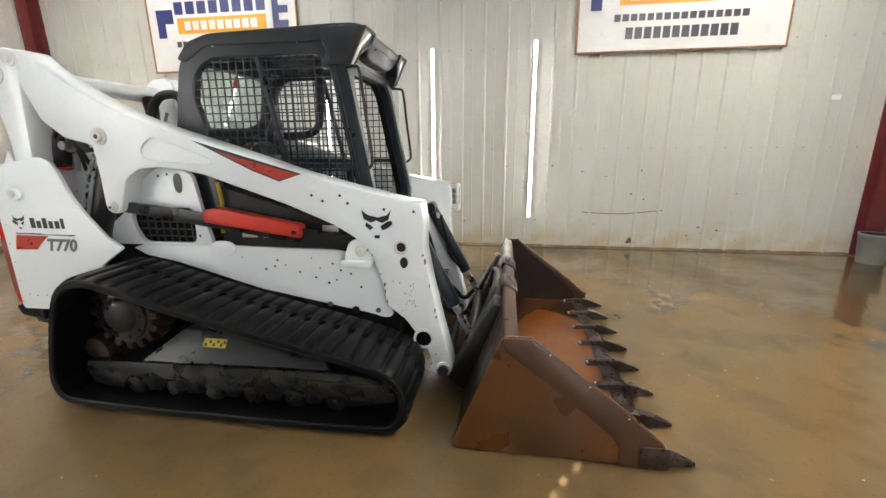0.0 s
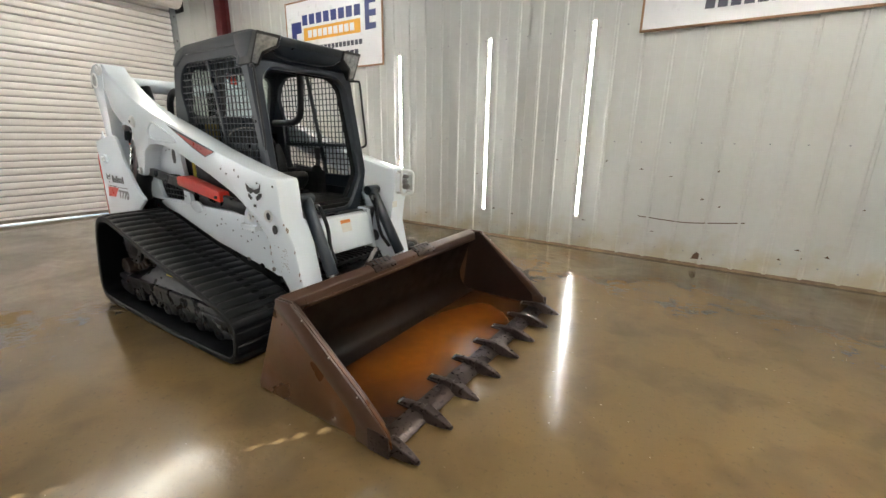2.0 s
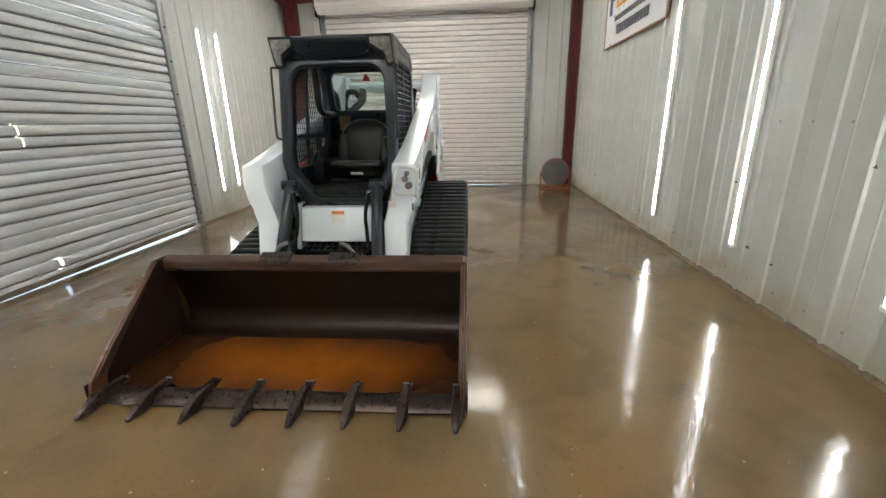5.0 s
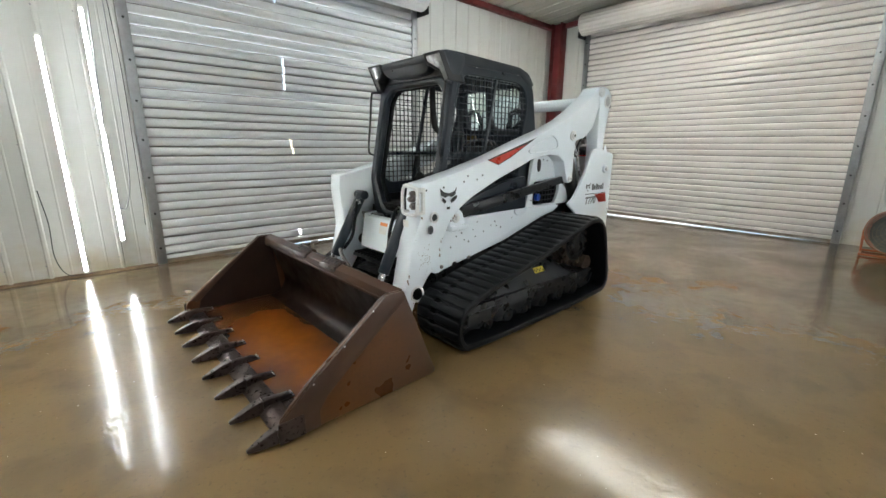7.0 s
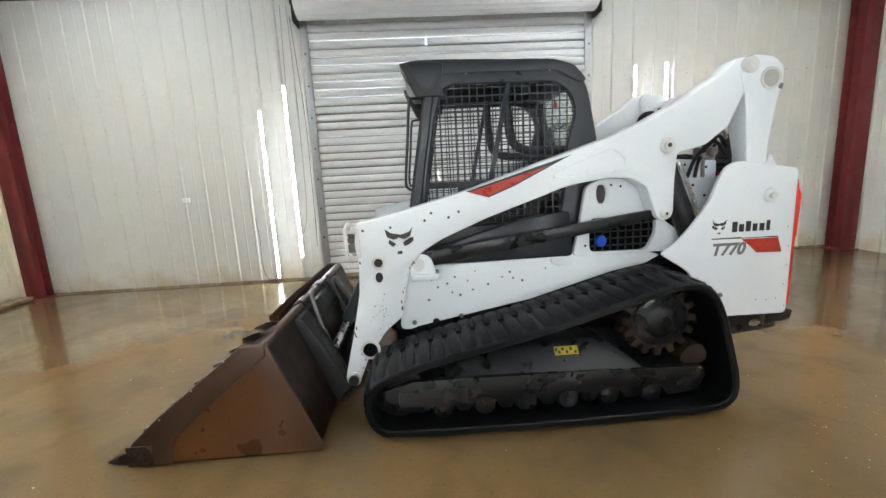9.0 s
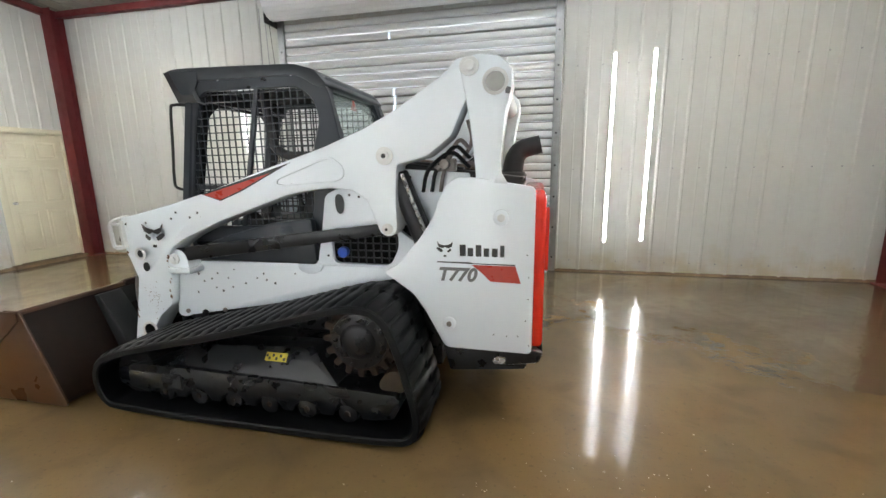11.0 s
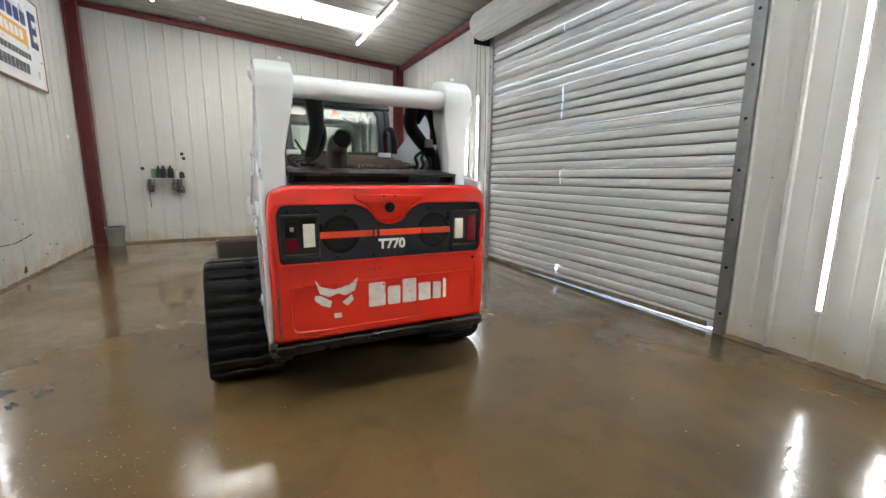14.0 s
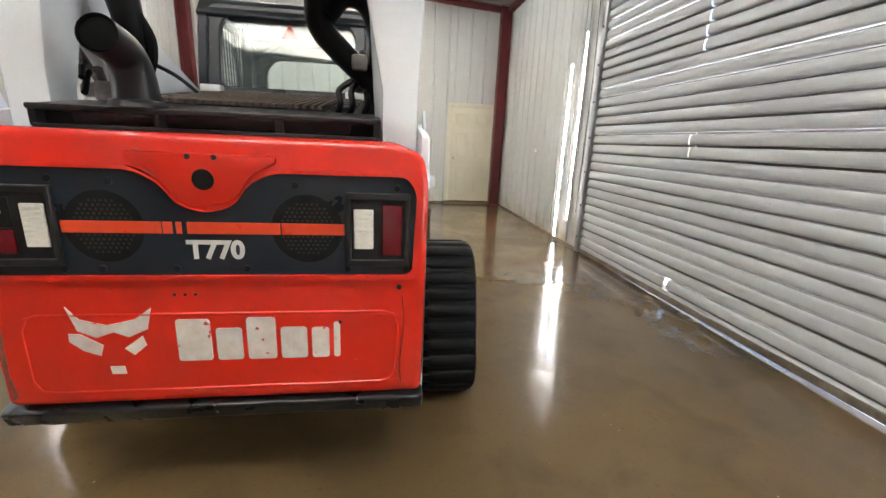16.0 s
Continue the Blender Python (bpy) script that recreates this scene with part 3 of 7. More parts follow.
# base strip of mud and old sealant along the foot of the walls
base_mat = material("base_dirt", (0.2, 0.14, 0.08), (0.1, 0.07, 0.045), 0.8, big=5, fine=40, amount=0.9, bump=0.3)
for nm, bm in (("baseboard", prism([(0, 0), (0.05, 0), (0.03, 0.02), (0, 0.035)], WX, EX, 0, "x")),):
    for v in bm.verts:
        v.co = Vector((v.co.x, NY + 0.012 - v.co.y, v.co.z))
    own(nm, bm, base_mat, "muddy strip of dirt along the wall foot", kind="structure")
for x0, x1 in ((WX, S_DOOR[0] - 0.1), (S_DOOR[1] + 0.1, EX)):
    bm = prism([(0, 0), (0.05, 0), (0.03, 0.02), (0, 0.035)], x0, x1, 0, "x")
    for v in bm.verts:
        v.co = Vector((v.co.x, SY - 0.012 + v.co.y, v.co.z))
    own("baseboard", bm, base_mat, "muddy strip of dirt along the wall foot", kind="structure")
bm = prism([(0, 0), (0.09, 0), (0.07, 0.03), (0, 0.04)], SY, NY, 0, "x")
for v in bm.verts:
    v.co = Vector((EX + 0.012 - v.co.y, v.co.x, v.co.z))
own("baseboard", bm, base_mat, "muddy strip of dirt along the end wall", kind="structure")

# ceiling: ribbed sheets on a slope, cut out at two skylights
SKY_X = ((-4.3, -3.45), (3.6, 4.45))
SKY_Y = (-1.75, 1.75)


def ceiling_sheet(x0, x1, y0, y1):
    n = max(1, round((x1 - x0) / PITCH))
    prof = []
    for k in range(n):
        u = x0 + (x1 - x0) * k / n
        prof += [(u, 0.0), (u + 0.012, -RIB), (u + 0.04, -RIB), (u + 0.052, 0.0)]
    prof.append((x1, 0.0))
    bm = bmesh.new()
    rows = []
    for y in (y0, y1):
        for dz in (0.0, 0.05):
            rows.append([bm.verts.new((u, y, ceil_z(y) + (d if dz == 0 else 0.0) + dz)) for u, d in prof])
    for i in range(len(prof) - 1):
        bm.faces.new((rows[0][i], rows[0][i + 1], rows[2][i + 1], rows[2][i]))
        bm.faces.new((rows[1][i + 1], rows[1][i], rows[3][i], rows[3][i + 1]))
        bm.faces.new((rows[0][i + 1], rows[0][i], rows[1][i], rows[1][i + 1]))
        bm.faces.new((rows[2][i], rows[2][i + 1], rows[3][i + 1], rows[3][i]))
    for k in (0, len(prof) - 1):
        bm.faces.new((rows[0][k], rows[2][k], rows[3][k], rows[1][k]))
    bmesh.ops.recalc_face_normals(bm, faces=bm.faces)
    return bm


cut = [WX - 0.15, SKY_X[0][0], SKY_X[0][1], SKY_X[1][0], SKY_X[1][1], EX + 0.15]
pieces = [ceiling_sheet(cut[k], cut[k + 1], SY - 0.1, NY + 0.1) for k in (0, 2, 4)]
for a, b in SKY_X:
    pieces += [ceiling_sheet(a, b, SY - 0.1, SKY_Y[0]), ceiling_sheet(a, b, SKY_Y[1], NY + 0.1)]
own("ceiling", pieces, ceiling_white, "white ribbed metal roof sheets seen from below", kind="structure")
for i, (a, b) in enumerate(SKY_X):
    bm = bmesh.new()
    for y0, y1 in ((SKY_Y[0], -0.51), (-0.49, SKY_Y[1])):
        vs = [bm.verts.new((x, y, ceil_z(y) + 0.02)) for x, y in ((a, y0), (b, y0), (b, y1), (a, y1))]
        bm.faces.new(vs[::-1])
    bmesh.ops.solidify(bm, geom=bm.faces[:], thickness=0.004)
    own("skylight_%d" % (i + 1), bm, fibreglass, "translucent fibreglass skylight panel lit by the sky", kind="structure")
    own("trim", box(a, b, -0.51, -0.49, ceil_z(-0.5) - 0.02, ceil_z(-0.5) + 0.05, 0), ceiling_white, "metal lap between two skylight panels", kind="structure")
    lamp = new("skylight_daylight", bpy.data.lights.new("skylight_daylight", 'AREA'))
    lamp.data.shape, lamp.data.size, lamp.data.size_y = 'RECTANGLE', b - a, SKY_Y[1] - SKY_Y[0]
    lamp.data.energy = SKY_PANEL_WATTS
    lamp.data.color = (0.95, 0.97, 1.0)
    lamp.matrix_world = look(((a + b) / 2, (SKY_Y[0] + SKY_Y[1]) / 2, 4.75), ((a + b) / 2, (SKY_Y[0] + SKY_Y[1]) / 2 + 0.001, 0))

# red steel: corner columns and eave beams
def i_column(x, y, z1, w=0.2, d=0.2):
    return [box(x - w / 2, x + w / 2, y - d / 2, y - d / 2 + 0.014, 0, z1, 0.002), box(x - w / 2, x + w / 2, y + d / 2 - 0.014, y + d / 2, 0, z1, 0.002), box(x - 0.006, x + 0.006, y - d / 2, y + d / 2, 0, z1, 0),
            box(x - w / 2 - 0.03, x + w / 2 + 0.03, y - d / 2 - 0.03, y + d / 2 + 0.03, 0, 0.016, 0.002)]


for x, y in ((EX - 0.13, SY + 0.13), (EX - 0.13, NY - 0.13), (WX + 0.15, SY + 0.215), (WX + 0.13, NY - 0.11)):
    own("column", i_column(x, y, ceil_z(y) - 0.04, 0.24 if x < 0 and y < 0 else 0.2, 0.24 if x < 0 and y < 0 else 0.2), red_oxide, "red oxide painted steel corner column", kind="structure")
for y, s in ((SY, 1), (NY, -1)):
    z = ceil_z(y)
    own("eave_beam", [box(WX, EX, min(y, y + s * 0.1), max(y, y + s * 0.1), z - 0.14, z - 0.045, 0.004)], red_oxide, "red painted steel beam along the top of the wall", kind="structure")
for x, s in ((EX, -1), (WX, 1)):
    bm = prism([(SY, ceil_z(SY) - 0.14), (NY, ceil_z(NY) - 0.14), (NY, ceil_z(NY) - 0.045), (SY, ceil_z(SY) - 0.045)], min(x, x + s * 0.1), max(x, x + s * 0.1), 0.004, "x")
    own("eave_beam", bm, red_oxide, "red painted steel rafter along the end wall", kind="structure")


# ---- roll-up doors ----
door_foot = material("door_foot", (0.3, 0.27, 0.22), (0.16, 0.12, 0.08), 0.6, metal=0.2, big=4, fine=40, amount=0.8, bump=0.1)
# darker colour for the slat grooves: their shade, with some grime, painted in
seam_shade_grime = material("seam_shade_grime", (0.3, 0.285, 0.28), (0.2, 0.19, 0.185), 0.7, big=5, fine=40, amount=0.7, bump=0.1)
SLAT_H = 0.107


def slat_mesh(length, mat):
    """One curtain slat: a shallow bulge with a tucked joint; its own x runs along, z up, y out."""
    prof = [(0.0, -0.050), (0.0, -0.012), (0.001, 0.003), (0.006, 0.0115), (0.018, 0.0168), (0.036, 0.0185), (0.056, 0.0172), (0.072, 0.0135), (0.084, 0.0075), (0.0905, -0.001), (0.092, -0.038), (0.115, -0.038)]
    n = len(prof)
    verts = [(x, d - back, z) for back in (0.0, 0.002) for x in (-length / 2, length / 2) for z, d in prof]
    faces = [(i, n + i, n + i + 1, i + 1) for i in range(n - 1)]
    faces += [(2 * n + i + 1, 3 * n + i + 1, 3 * n + i, 2 * n + i) for i in range(n - 1)]
    faces += [(e + i, e + i + 1, e + 2 * n + i + 1, e + 2 * n + i) for e in (0, n) for i in range(n - 1)]
    me = bpy.data.meshes.new("slat")
    me.from_pydata(verts, [], faces)
    me.materials.append(mat)
    me.materials.append(seam_shade_grime)
    # groove wall and floor take the painted shade
    for i in (len(prof) - 3, len(prof) - 2):
        me.polygons[i].material_index = 1
    return me


bolt_mesh = mesh_of("bolt", cyl((0, 0, 0), (0, 0.01, 0), 0.013, n=8, off=0.002), dark_steel)


def roll_door(name, place, lo, hi, top, bottom, label, mat, torn=(), lifted=0.0):
    """place(u) gives the pose of a slat whose middle is at u along the wall, out into the room."""
    root = tagged(new(name), label, "", "", "structure")
    full = slat_mesh(hi - lo, mat)
    count = int((top - bottom) / SLAT_H) + 1
    rng = random.Random(4)
    for k in range(count):
        z = bottom - 0.024 + k * SLAT_H
        if k in torn:
            c = torn[k]
            gap = 0.022 if k < 3 else 0.009
            for a, b in ((lo, c - gap), (c + gap, hi)):
                ob = new("slat", slat_mesh(b - a, mat))
                ob.parent = root
                ob.matrix_world = place((a + b) / 2) @ Matrix.Translation((0, 0, z))
        else:
            ob = new("slat", full)
            ob.parent = root
            ob.matrix_world = place((lo + hi) / 2) @ Matrix.Translation((0, rng.uniform(-0.002, 0.002), z)) @ pose(0, 0, 0, 0, rng.uniform(-0.03, 0.03), 0)
        if k == 0 and lifted:
            ob.matrix_world = ob.matrix_world @ Matrix.Translation((0, 0, 0.03)) @ Matrix.Diagonal((1, 1, 0.72, 1))
    me = mesh_of("bottom_bar", [box(lo + lifted * 18, hi, -0.012, 0.012, 0.004, 0.044, 0.003), box(lo + lifted * 18, hi, -0.003, 0.006, -0.012, 0.005, 0)], door_foot)
    for o, u in ((part("bottom_bar", me, None, root), 0),):
        o.matrix_world = place(0) @ Matrix.Translation((0, 0.014, bottom - 0.01 + lifted)) @ pose(0, 0, 0, 0, 0.45, 0)
    for u in (lo - 0.05, hi + 0.05):
        me = mesh_of("guide_rail", [box(u - 0.05, u + 0.05, 0.035, 0.05, 0.0, top + 0.05, 0.002), box(u - 0.05, u - 0.04, -0.06, 0.04, 0.0, top + 0.05, 0), box(u + 0.04, u + 0.05, -0.06, 0.04, 0.0, top + 0.05, 0)], galvanised)
        o = part("guide_rail", me, None, root, "galvanised steel guide with bolts")
        o.matrix_world = place(0)
        for z in np.arange(0.2, top, 0.42):
            k = part("bolt", bolt_mesh, None, root)
            k.matrix_world = place(u) @ Matrix.Translation((0, 0.05, z))
    flutes = [(0.0 + (0.205 + 0.012 * (k % 2)) * math.cos(2 * math.pi * k / 40), (0.205 + 0.012 * (k % 2)) * math.sin(2 * math.pi * k / 40)) for k in range(40)]
    me = mesh_of("curtain_roll", prism(flutes, lo - 0.06, hi + 0.06, 0, "x"), mat)
    o = part("curtain_roll", me, None, root, "rolled-up white curtain")
    o.matrix_world = place(0) @ Matrix.Translation((0, 0.24, top + 0.2))
    for u in (lo - 0.1, hi + 0.1):
        me = mesh_of("bracket", [box(u - 0.008, u + 0.008, -0.03, 0.34, top - 0.06, top + 0.36, 0.003), box(u - 0.04, u + 0.04, -0.03, -0.015, top - 0.3, top + 0.4, 0.002), cyl((u - 0.04, 0.24, top + 0.2), (u + 0.04, 0.24, top + 0.2), 0.03, n=12)], dark_steel)
        o = part("bracket", me, None, root, "dark steel roll bracket")
        o.matrix_world = place(0)
    return root


roll_door("door_1", lambda u: Matrix.Translation((u, SY - 0.02, 0)), S_DOOR[0], S_DOOR[1], S_DOOR[2], 0.029, "closed white corrugated roll-up door with light at its foot", door_white,
          {1: 0.2, 12: 0.21, 13: 0.23, 20: 0.26, 21: 0.26, 22: 0.25, 23: 0.26, 30: 0.3}, 0.004)
roll_door("door_2", lambda u: Matrix.Translation((WX + 0.02, u, 0)) @ pose(0, 0, 0, 0, 0, 90) @ Matrix.Diagonal((1, -1, 1, 1)), W_DOOR[0], W_DOOR[1], W_DOOR[2], 0.040, "closed white corrugated roll-up door in the end wall, its dimmer light painted in", door_white_dimmed)

# cream six-panel door in the end wall
door3 = tagged(new("door_3"), "cream painted six-panel door, closed, in a worn frame", "", "", "structure")
y0, y1, zt = E_DOOR
part("door_leaf", box(EX + 0.02, EX + 0.06, y0 + 0.03, y1 - 0.03, 0.06, zt - 0.03, 0.003), cream_paint, door3)
for ya, yb in ((y0 + 0.12, (y0 + y1) / 2 - 0.05), ((y0 + y1) / 2 + 0.05, y1 - 0.12)):
    for za, zb in ((0.22, 0.86), (0.98, 1.55), (1.67, 1.95)):
        part("door_panel", [ring_plate([(ya, za), (yb, za), (yb, zb), (ya, zb)], [(ya + 0.03, za + 0.03), (yb - 0.03, za + 0.03), (yb - 0.03, zb - 0.03), (ya + 0.03, zb - 0.03)], EX + 0.005, EX + 0.022, "x", 0.002),
                            box(EX + 0.006, EX + 0.022, ya + 0.05, yb - 0.05, za + 0.05, zb - 0.05, 0.008)], cream_paint, door3)
part("door_frame", [box(EX - 0.02, EX + 0.1, y0 - 0.06, y0 + 0.028, 0, zt + 0.05, 0.003), box(EX - 0.02, EX + 0.1, y1 - 0.028, y1 + 0.06, 0, zt + 0.05, 0.003), box(EX - 0.02, EX + 0.1, y0 + 0.03, y1 - 0.03, zt - 0.028, zt + 0.05, 0.003)], cream_paint, door3)
part("threshold", box(EX - 0.12, EX + 0.1, y0 - 0.1, y1 + 0.1, 0, 0.055, 0.006), base_mat, door3, "dirty concrete sill")
part("door_knob", [cyl((EX + 0.02, y1 - 0.1, 1.0), (EX - 0.03, y1 - 0.1, 1.0), 0.012, n=10), cyl((EX - 0.03, y1 - 0.1, 1.0), (EX - 0.06, y1 - 0.1, 1.0), 0.028, 0.022, n=14, off=0.004)], bright_steel, door3, "brass door knob")
# added slab, out of view, that keeps daylight from leaking round the door
own("wall_passage", box(EX + 0.2, EX + 0.25, y0 - 0.3, y1 + 0.3, -0.16, 2.4, 0), wall_back, "unseen slab added behind the small door to stop daylight", kind="structure")


# ---- tube lights ----
def wall_tube(to_wall, z0, z1):
    root = thing("wall_tube_light", "lit white LED tube light mounted upright on the metal wall", "tube light", group="upright wall tube lights")
    part("tube", cyl((0, 0.045, 0.03), (0, 0.045, z1 - z0 - 0.03), 0.013, n=12), tube_glow, root, "glowing white tube")
    # side lips added to keep the tube's light off the wall sheet
    part("housing", [box(-0.019, 0.019, 0.002, 0.028, 0, z1 - z0, 0.003), box(-0.0195, -0.0155, 0.0285, 0.0465, 0, z1 - z0, 0), box(0.0155, 0.0195, 0.0285, 0.0465, 0, z1 - z0, 0)], label_white, root, "white channel housing with added side lips that shade the wall")
    for z in (0.0, z1 - z0 - 0.03):
        part("end_cap", box(-0.02, 0.02, 0.028, 0.064, z, z + 0.03, 0.004), label_white, root)
    root.matrix_world = to_wall @ Matrix.Translation((0, 0, z0))
    return root


for x, z0, z1 in ((-1.27, 0.29, 2.66), (0.30, 0.37, 2.74), (1.68, 0.42, 2.80)):
    wall_tube(N_AT(x), z0, z1)
for x, z0, z1 in ((-3.13, 0.44, 2.86), (-2.665, 0.41, 2.84), (2.29, 0.33, 2.76), (2.655, 0.035, 2.44)):
    wall_tube(S_AT(x), z0, z1)


def ceiling_tube(x0, x1, y):
    z = ceil_z(y) - 0.03
    root = thing("ceiling_tube_light", "lit white LED strip light under the metal roof", "ceiling light", (x0, y, z), "ceiling strip lights")
    for nm, bm, mt in (("tube", cyl((0.03, 0, -0.05), (x1 - x0 - 0.03, 0, -0.05), 0.02, n=12), ceiling_glow), ("housing", box(0, x1 - x0, -0.03, 0.03, -0.03, 0.03, 0.004), label_white)):
        part(nm, bm, mt, root)
    for u in (0.0, x1 - x0 - 0.03):
        part("end_cap", box(u, u + 0.03, -0.028, 0.028, -0.075, -0.028, 0.004), label_white, root)


for x0, x1, y in ((-3.25, -0.8, 1.85), (2.65, 5.1, 1.85), (-2.9, -0.45, -1.7), (2.52, 4.97, -1.68)):
    ceiling_tube(x0, x1, y)


# ---- sign boards ----
def sign_board(x0, x1, z0, z1):
    root = thing("sign_board", "white printed sign board in a thin brown frame", "sign", (x0, NY - 0.035, z0), "wall sign boards")
    w, h = x1 - x0, z1 - z0
    part("board", box(0, w, -0.008, 0.008, 0, h, 0.002), board_white, root)
    part("trim_frame", ring_plate([(-0.012, -0.012), (w + 0.012, -0.012), (w + 0.012, h + 0.012), (-0.012, h + 0.012)], [(0.012, 0.012), (w - 0.012, 0.012), (w - 0.012, h - 0.012), (0.012, h - 0.012)], -0.016, 0.01, "y", 0.002), trim_wood, root, "thin brown edging")

    def bar(u0, u1, v0, v1, mat, name):
        part(name, box(u0 * w, u1 * w, -0.0125, -0.0085, v0 * h, v1 * h, 0), mat, root)

    bar(0.06, 0.115, 0.40, 0.72, sign_blue, "printed_shape")
    bar(0.115, 0.175, 0.56, 0.72, sign_blue, "printed_shape")
    for k in range(8):
        bar(0.19 + k * 0.079, 0.19 + k * 0.079 + 0.058, 0.66, 0.80, sign_blue, "printed_shape")
    bar(0.845, 0.885, 0.46, 0.86, sign_blue, "printed_shape")
    for v in (0.46, 0.62, 0.78):
        bar(0.885, 0.945, v, v + 0.08, sign_blue, "printed_shape")
    bar(0.2, 0.8, 0.44, 0.62, sign_amber, "printed_band")
    for k in range(9):
        part("printed_shape", box((0.25 + k * 0.056) * w, (0.25 + k * 0.056 + 0.042) * w, -0.015, -0.0127, 0.48 * h, 0.58 * h, 0), board_white, root)
    for k in range(16):
        bar(0.18 + k * 0.04, 0.18 + k * 0.04 + 0.03, 0.29, 0.355, sign_grey, "printed_bar")
    for k in range(12):
        bar(0.24 + k * 0.045, 0.24 + k * 0.045 + 0.035, 0.12, 0.23, sign_grey, "printed_bar")


sign_board(-3.95, -1.62, 2.55, 3.72)
sign_board(2.19, 4.66, 2.60, 3.82)


# ---- the compact track loader ----
# x forward, y to its left, z up; it stands square to the room
loader = thing("compact_track_loader", "white compact track loader with dark cab, red tailgate and rubber tracks", "track loader")

BELT = [(0.74, 0.0), (0.86, 0.06), (0.90, 0.20), (0.87, 0.32), (0.79, 0.39), (0.55, 0.465), (-0.14, 0.615), (-0.70, 0.775), (-0.85, 0.805),
        (-0.98, 0.785), (-1.075, 0.69), (-1.15, 0.45), (-1.22, 0.18), (-1.185, 0.06), (-1.06, 0.0)]
# near-black for openings that aren't cut through: their shade as a colour
hole_shade = material("hole_shade", (0.002, 0.002, 0.002), (0.003, 0.003, 0.003), 0.9, bump=0.0, spec=0.1)
chip_brown = material("chip_brown", (0.2, 0.12, 0.07), (0.09, 0.06, 0.04), 0.7, big=40, bump=0.0)
grille_brown = material("grille_brown", (0.1, 0.075, 0.058), (0.17, 0.12, 0.09), 0.7, big=9, fine=60, bump=0.15)
frame_gloss = material("frame_gloss", (0.009, 0.0108, 0.0128), (0.0135, 0.015, 0.0165), 0.34, big=3.0, fine=60, amount=0.5, bump=0.04)
dull_yellow = material("dull_yellow", (0.14, 0.1, 0.02), (0.09, 0.07, 0.02), 0.5, big=20, bump=0.0)
sprocket_rust = material("sprocket_rust", (0.016, 0.009, 0.005), (0.05, 0.028, 0.013), 0.6, metal=0.2, big=14.0, fine=60, bump=0.25)
bore_shade = material("bore_shade", (0.4, 0.4, 0.39), (0.3, 0.3, 0.29), 0.5, big=12, bump=0.0)
BELT_LOOP = resample(chaikin(BELT, 2), 116)
LUG_H = 0.014


def offset_loop(loop, d):
    out, n = [], len(loop)
    for i, p in enumerate(loop):
        t = (loop[(i + 1) % n] - loop[i - 1]).normalized()
        out.append(p + Vector((-t.y, t.x)) * d)
    return out


def lug_mesh(width):
    """Tread bar; x along the belt, y across, z out."""
    bm = bmesh.new()
    prof = [(-0.034, 0.0), (-0.03, 0.009), (-0.023, LUG_H), (0.023, LUG_H), (0.03, 0.009), (0.034, 0.0)]
    # the bar is waisted where the drive slots sit and steps back at its outer end
    cuts = [(0.012, 1.0, 0.1), (0.03, 1.0, 1.0), (0.135, 1.0, 1.0), (0.15, 0.72, 1.0), (0.206, 0.72, 1.0), (0.221, 1.0, 1.0), (width - 0.045, 1.0, 1.0), (width - 0.012, 0.8, 0.1)]
    rows = [[bm.verts.new((x * k, y, z * h)) for x, z in prof] for y, k, h in cuts]
    for a, b in zip(rows, rows[1:]):
        for i in range(len(prof) - 1):
            bm.faces.new((a[i], b[i], b[i + 1], a[i + 1]))
    bm.faces.new(rows[0])
    bm.faces.new(rows[-1][::-1])
    bmesh.ops.recalc_face_normals(bm, faces=bm.faces)
    return mesh_of("lug", bm, rubber)


T_IN, T_OUT = 0.54, 1.0
lug_data = lug_mesh(T_OUT - T_IN)


def slope_out(bm, s):
    """The guard plate leans in towards its top."""
    for v in bm.verts:
        if abs(v.co.y) > 0.75:
            v.co.y -= s * (v.co.z - 0.27) * 0.75 - s * 0.055
    return bm


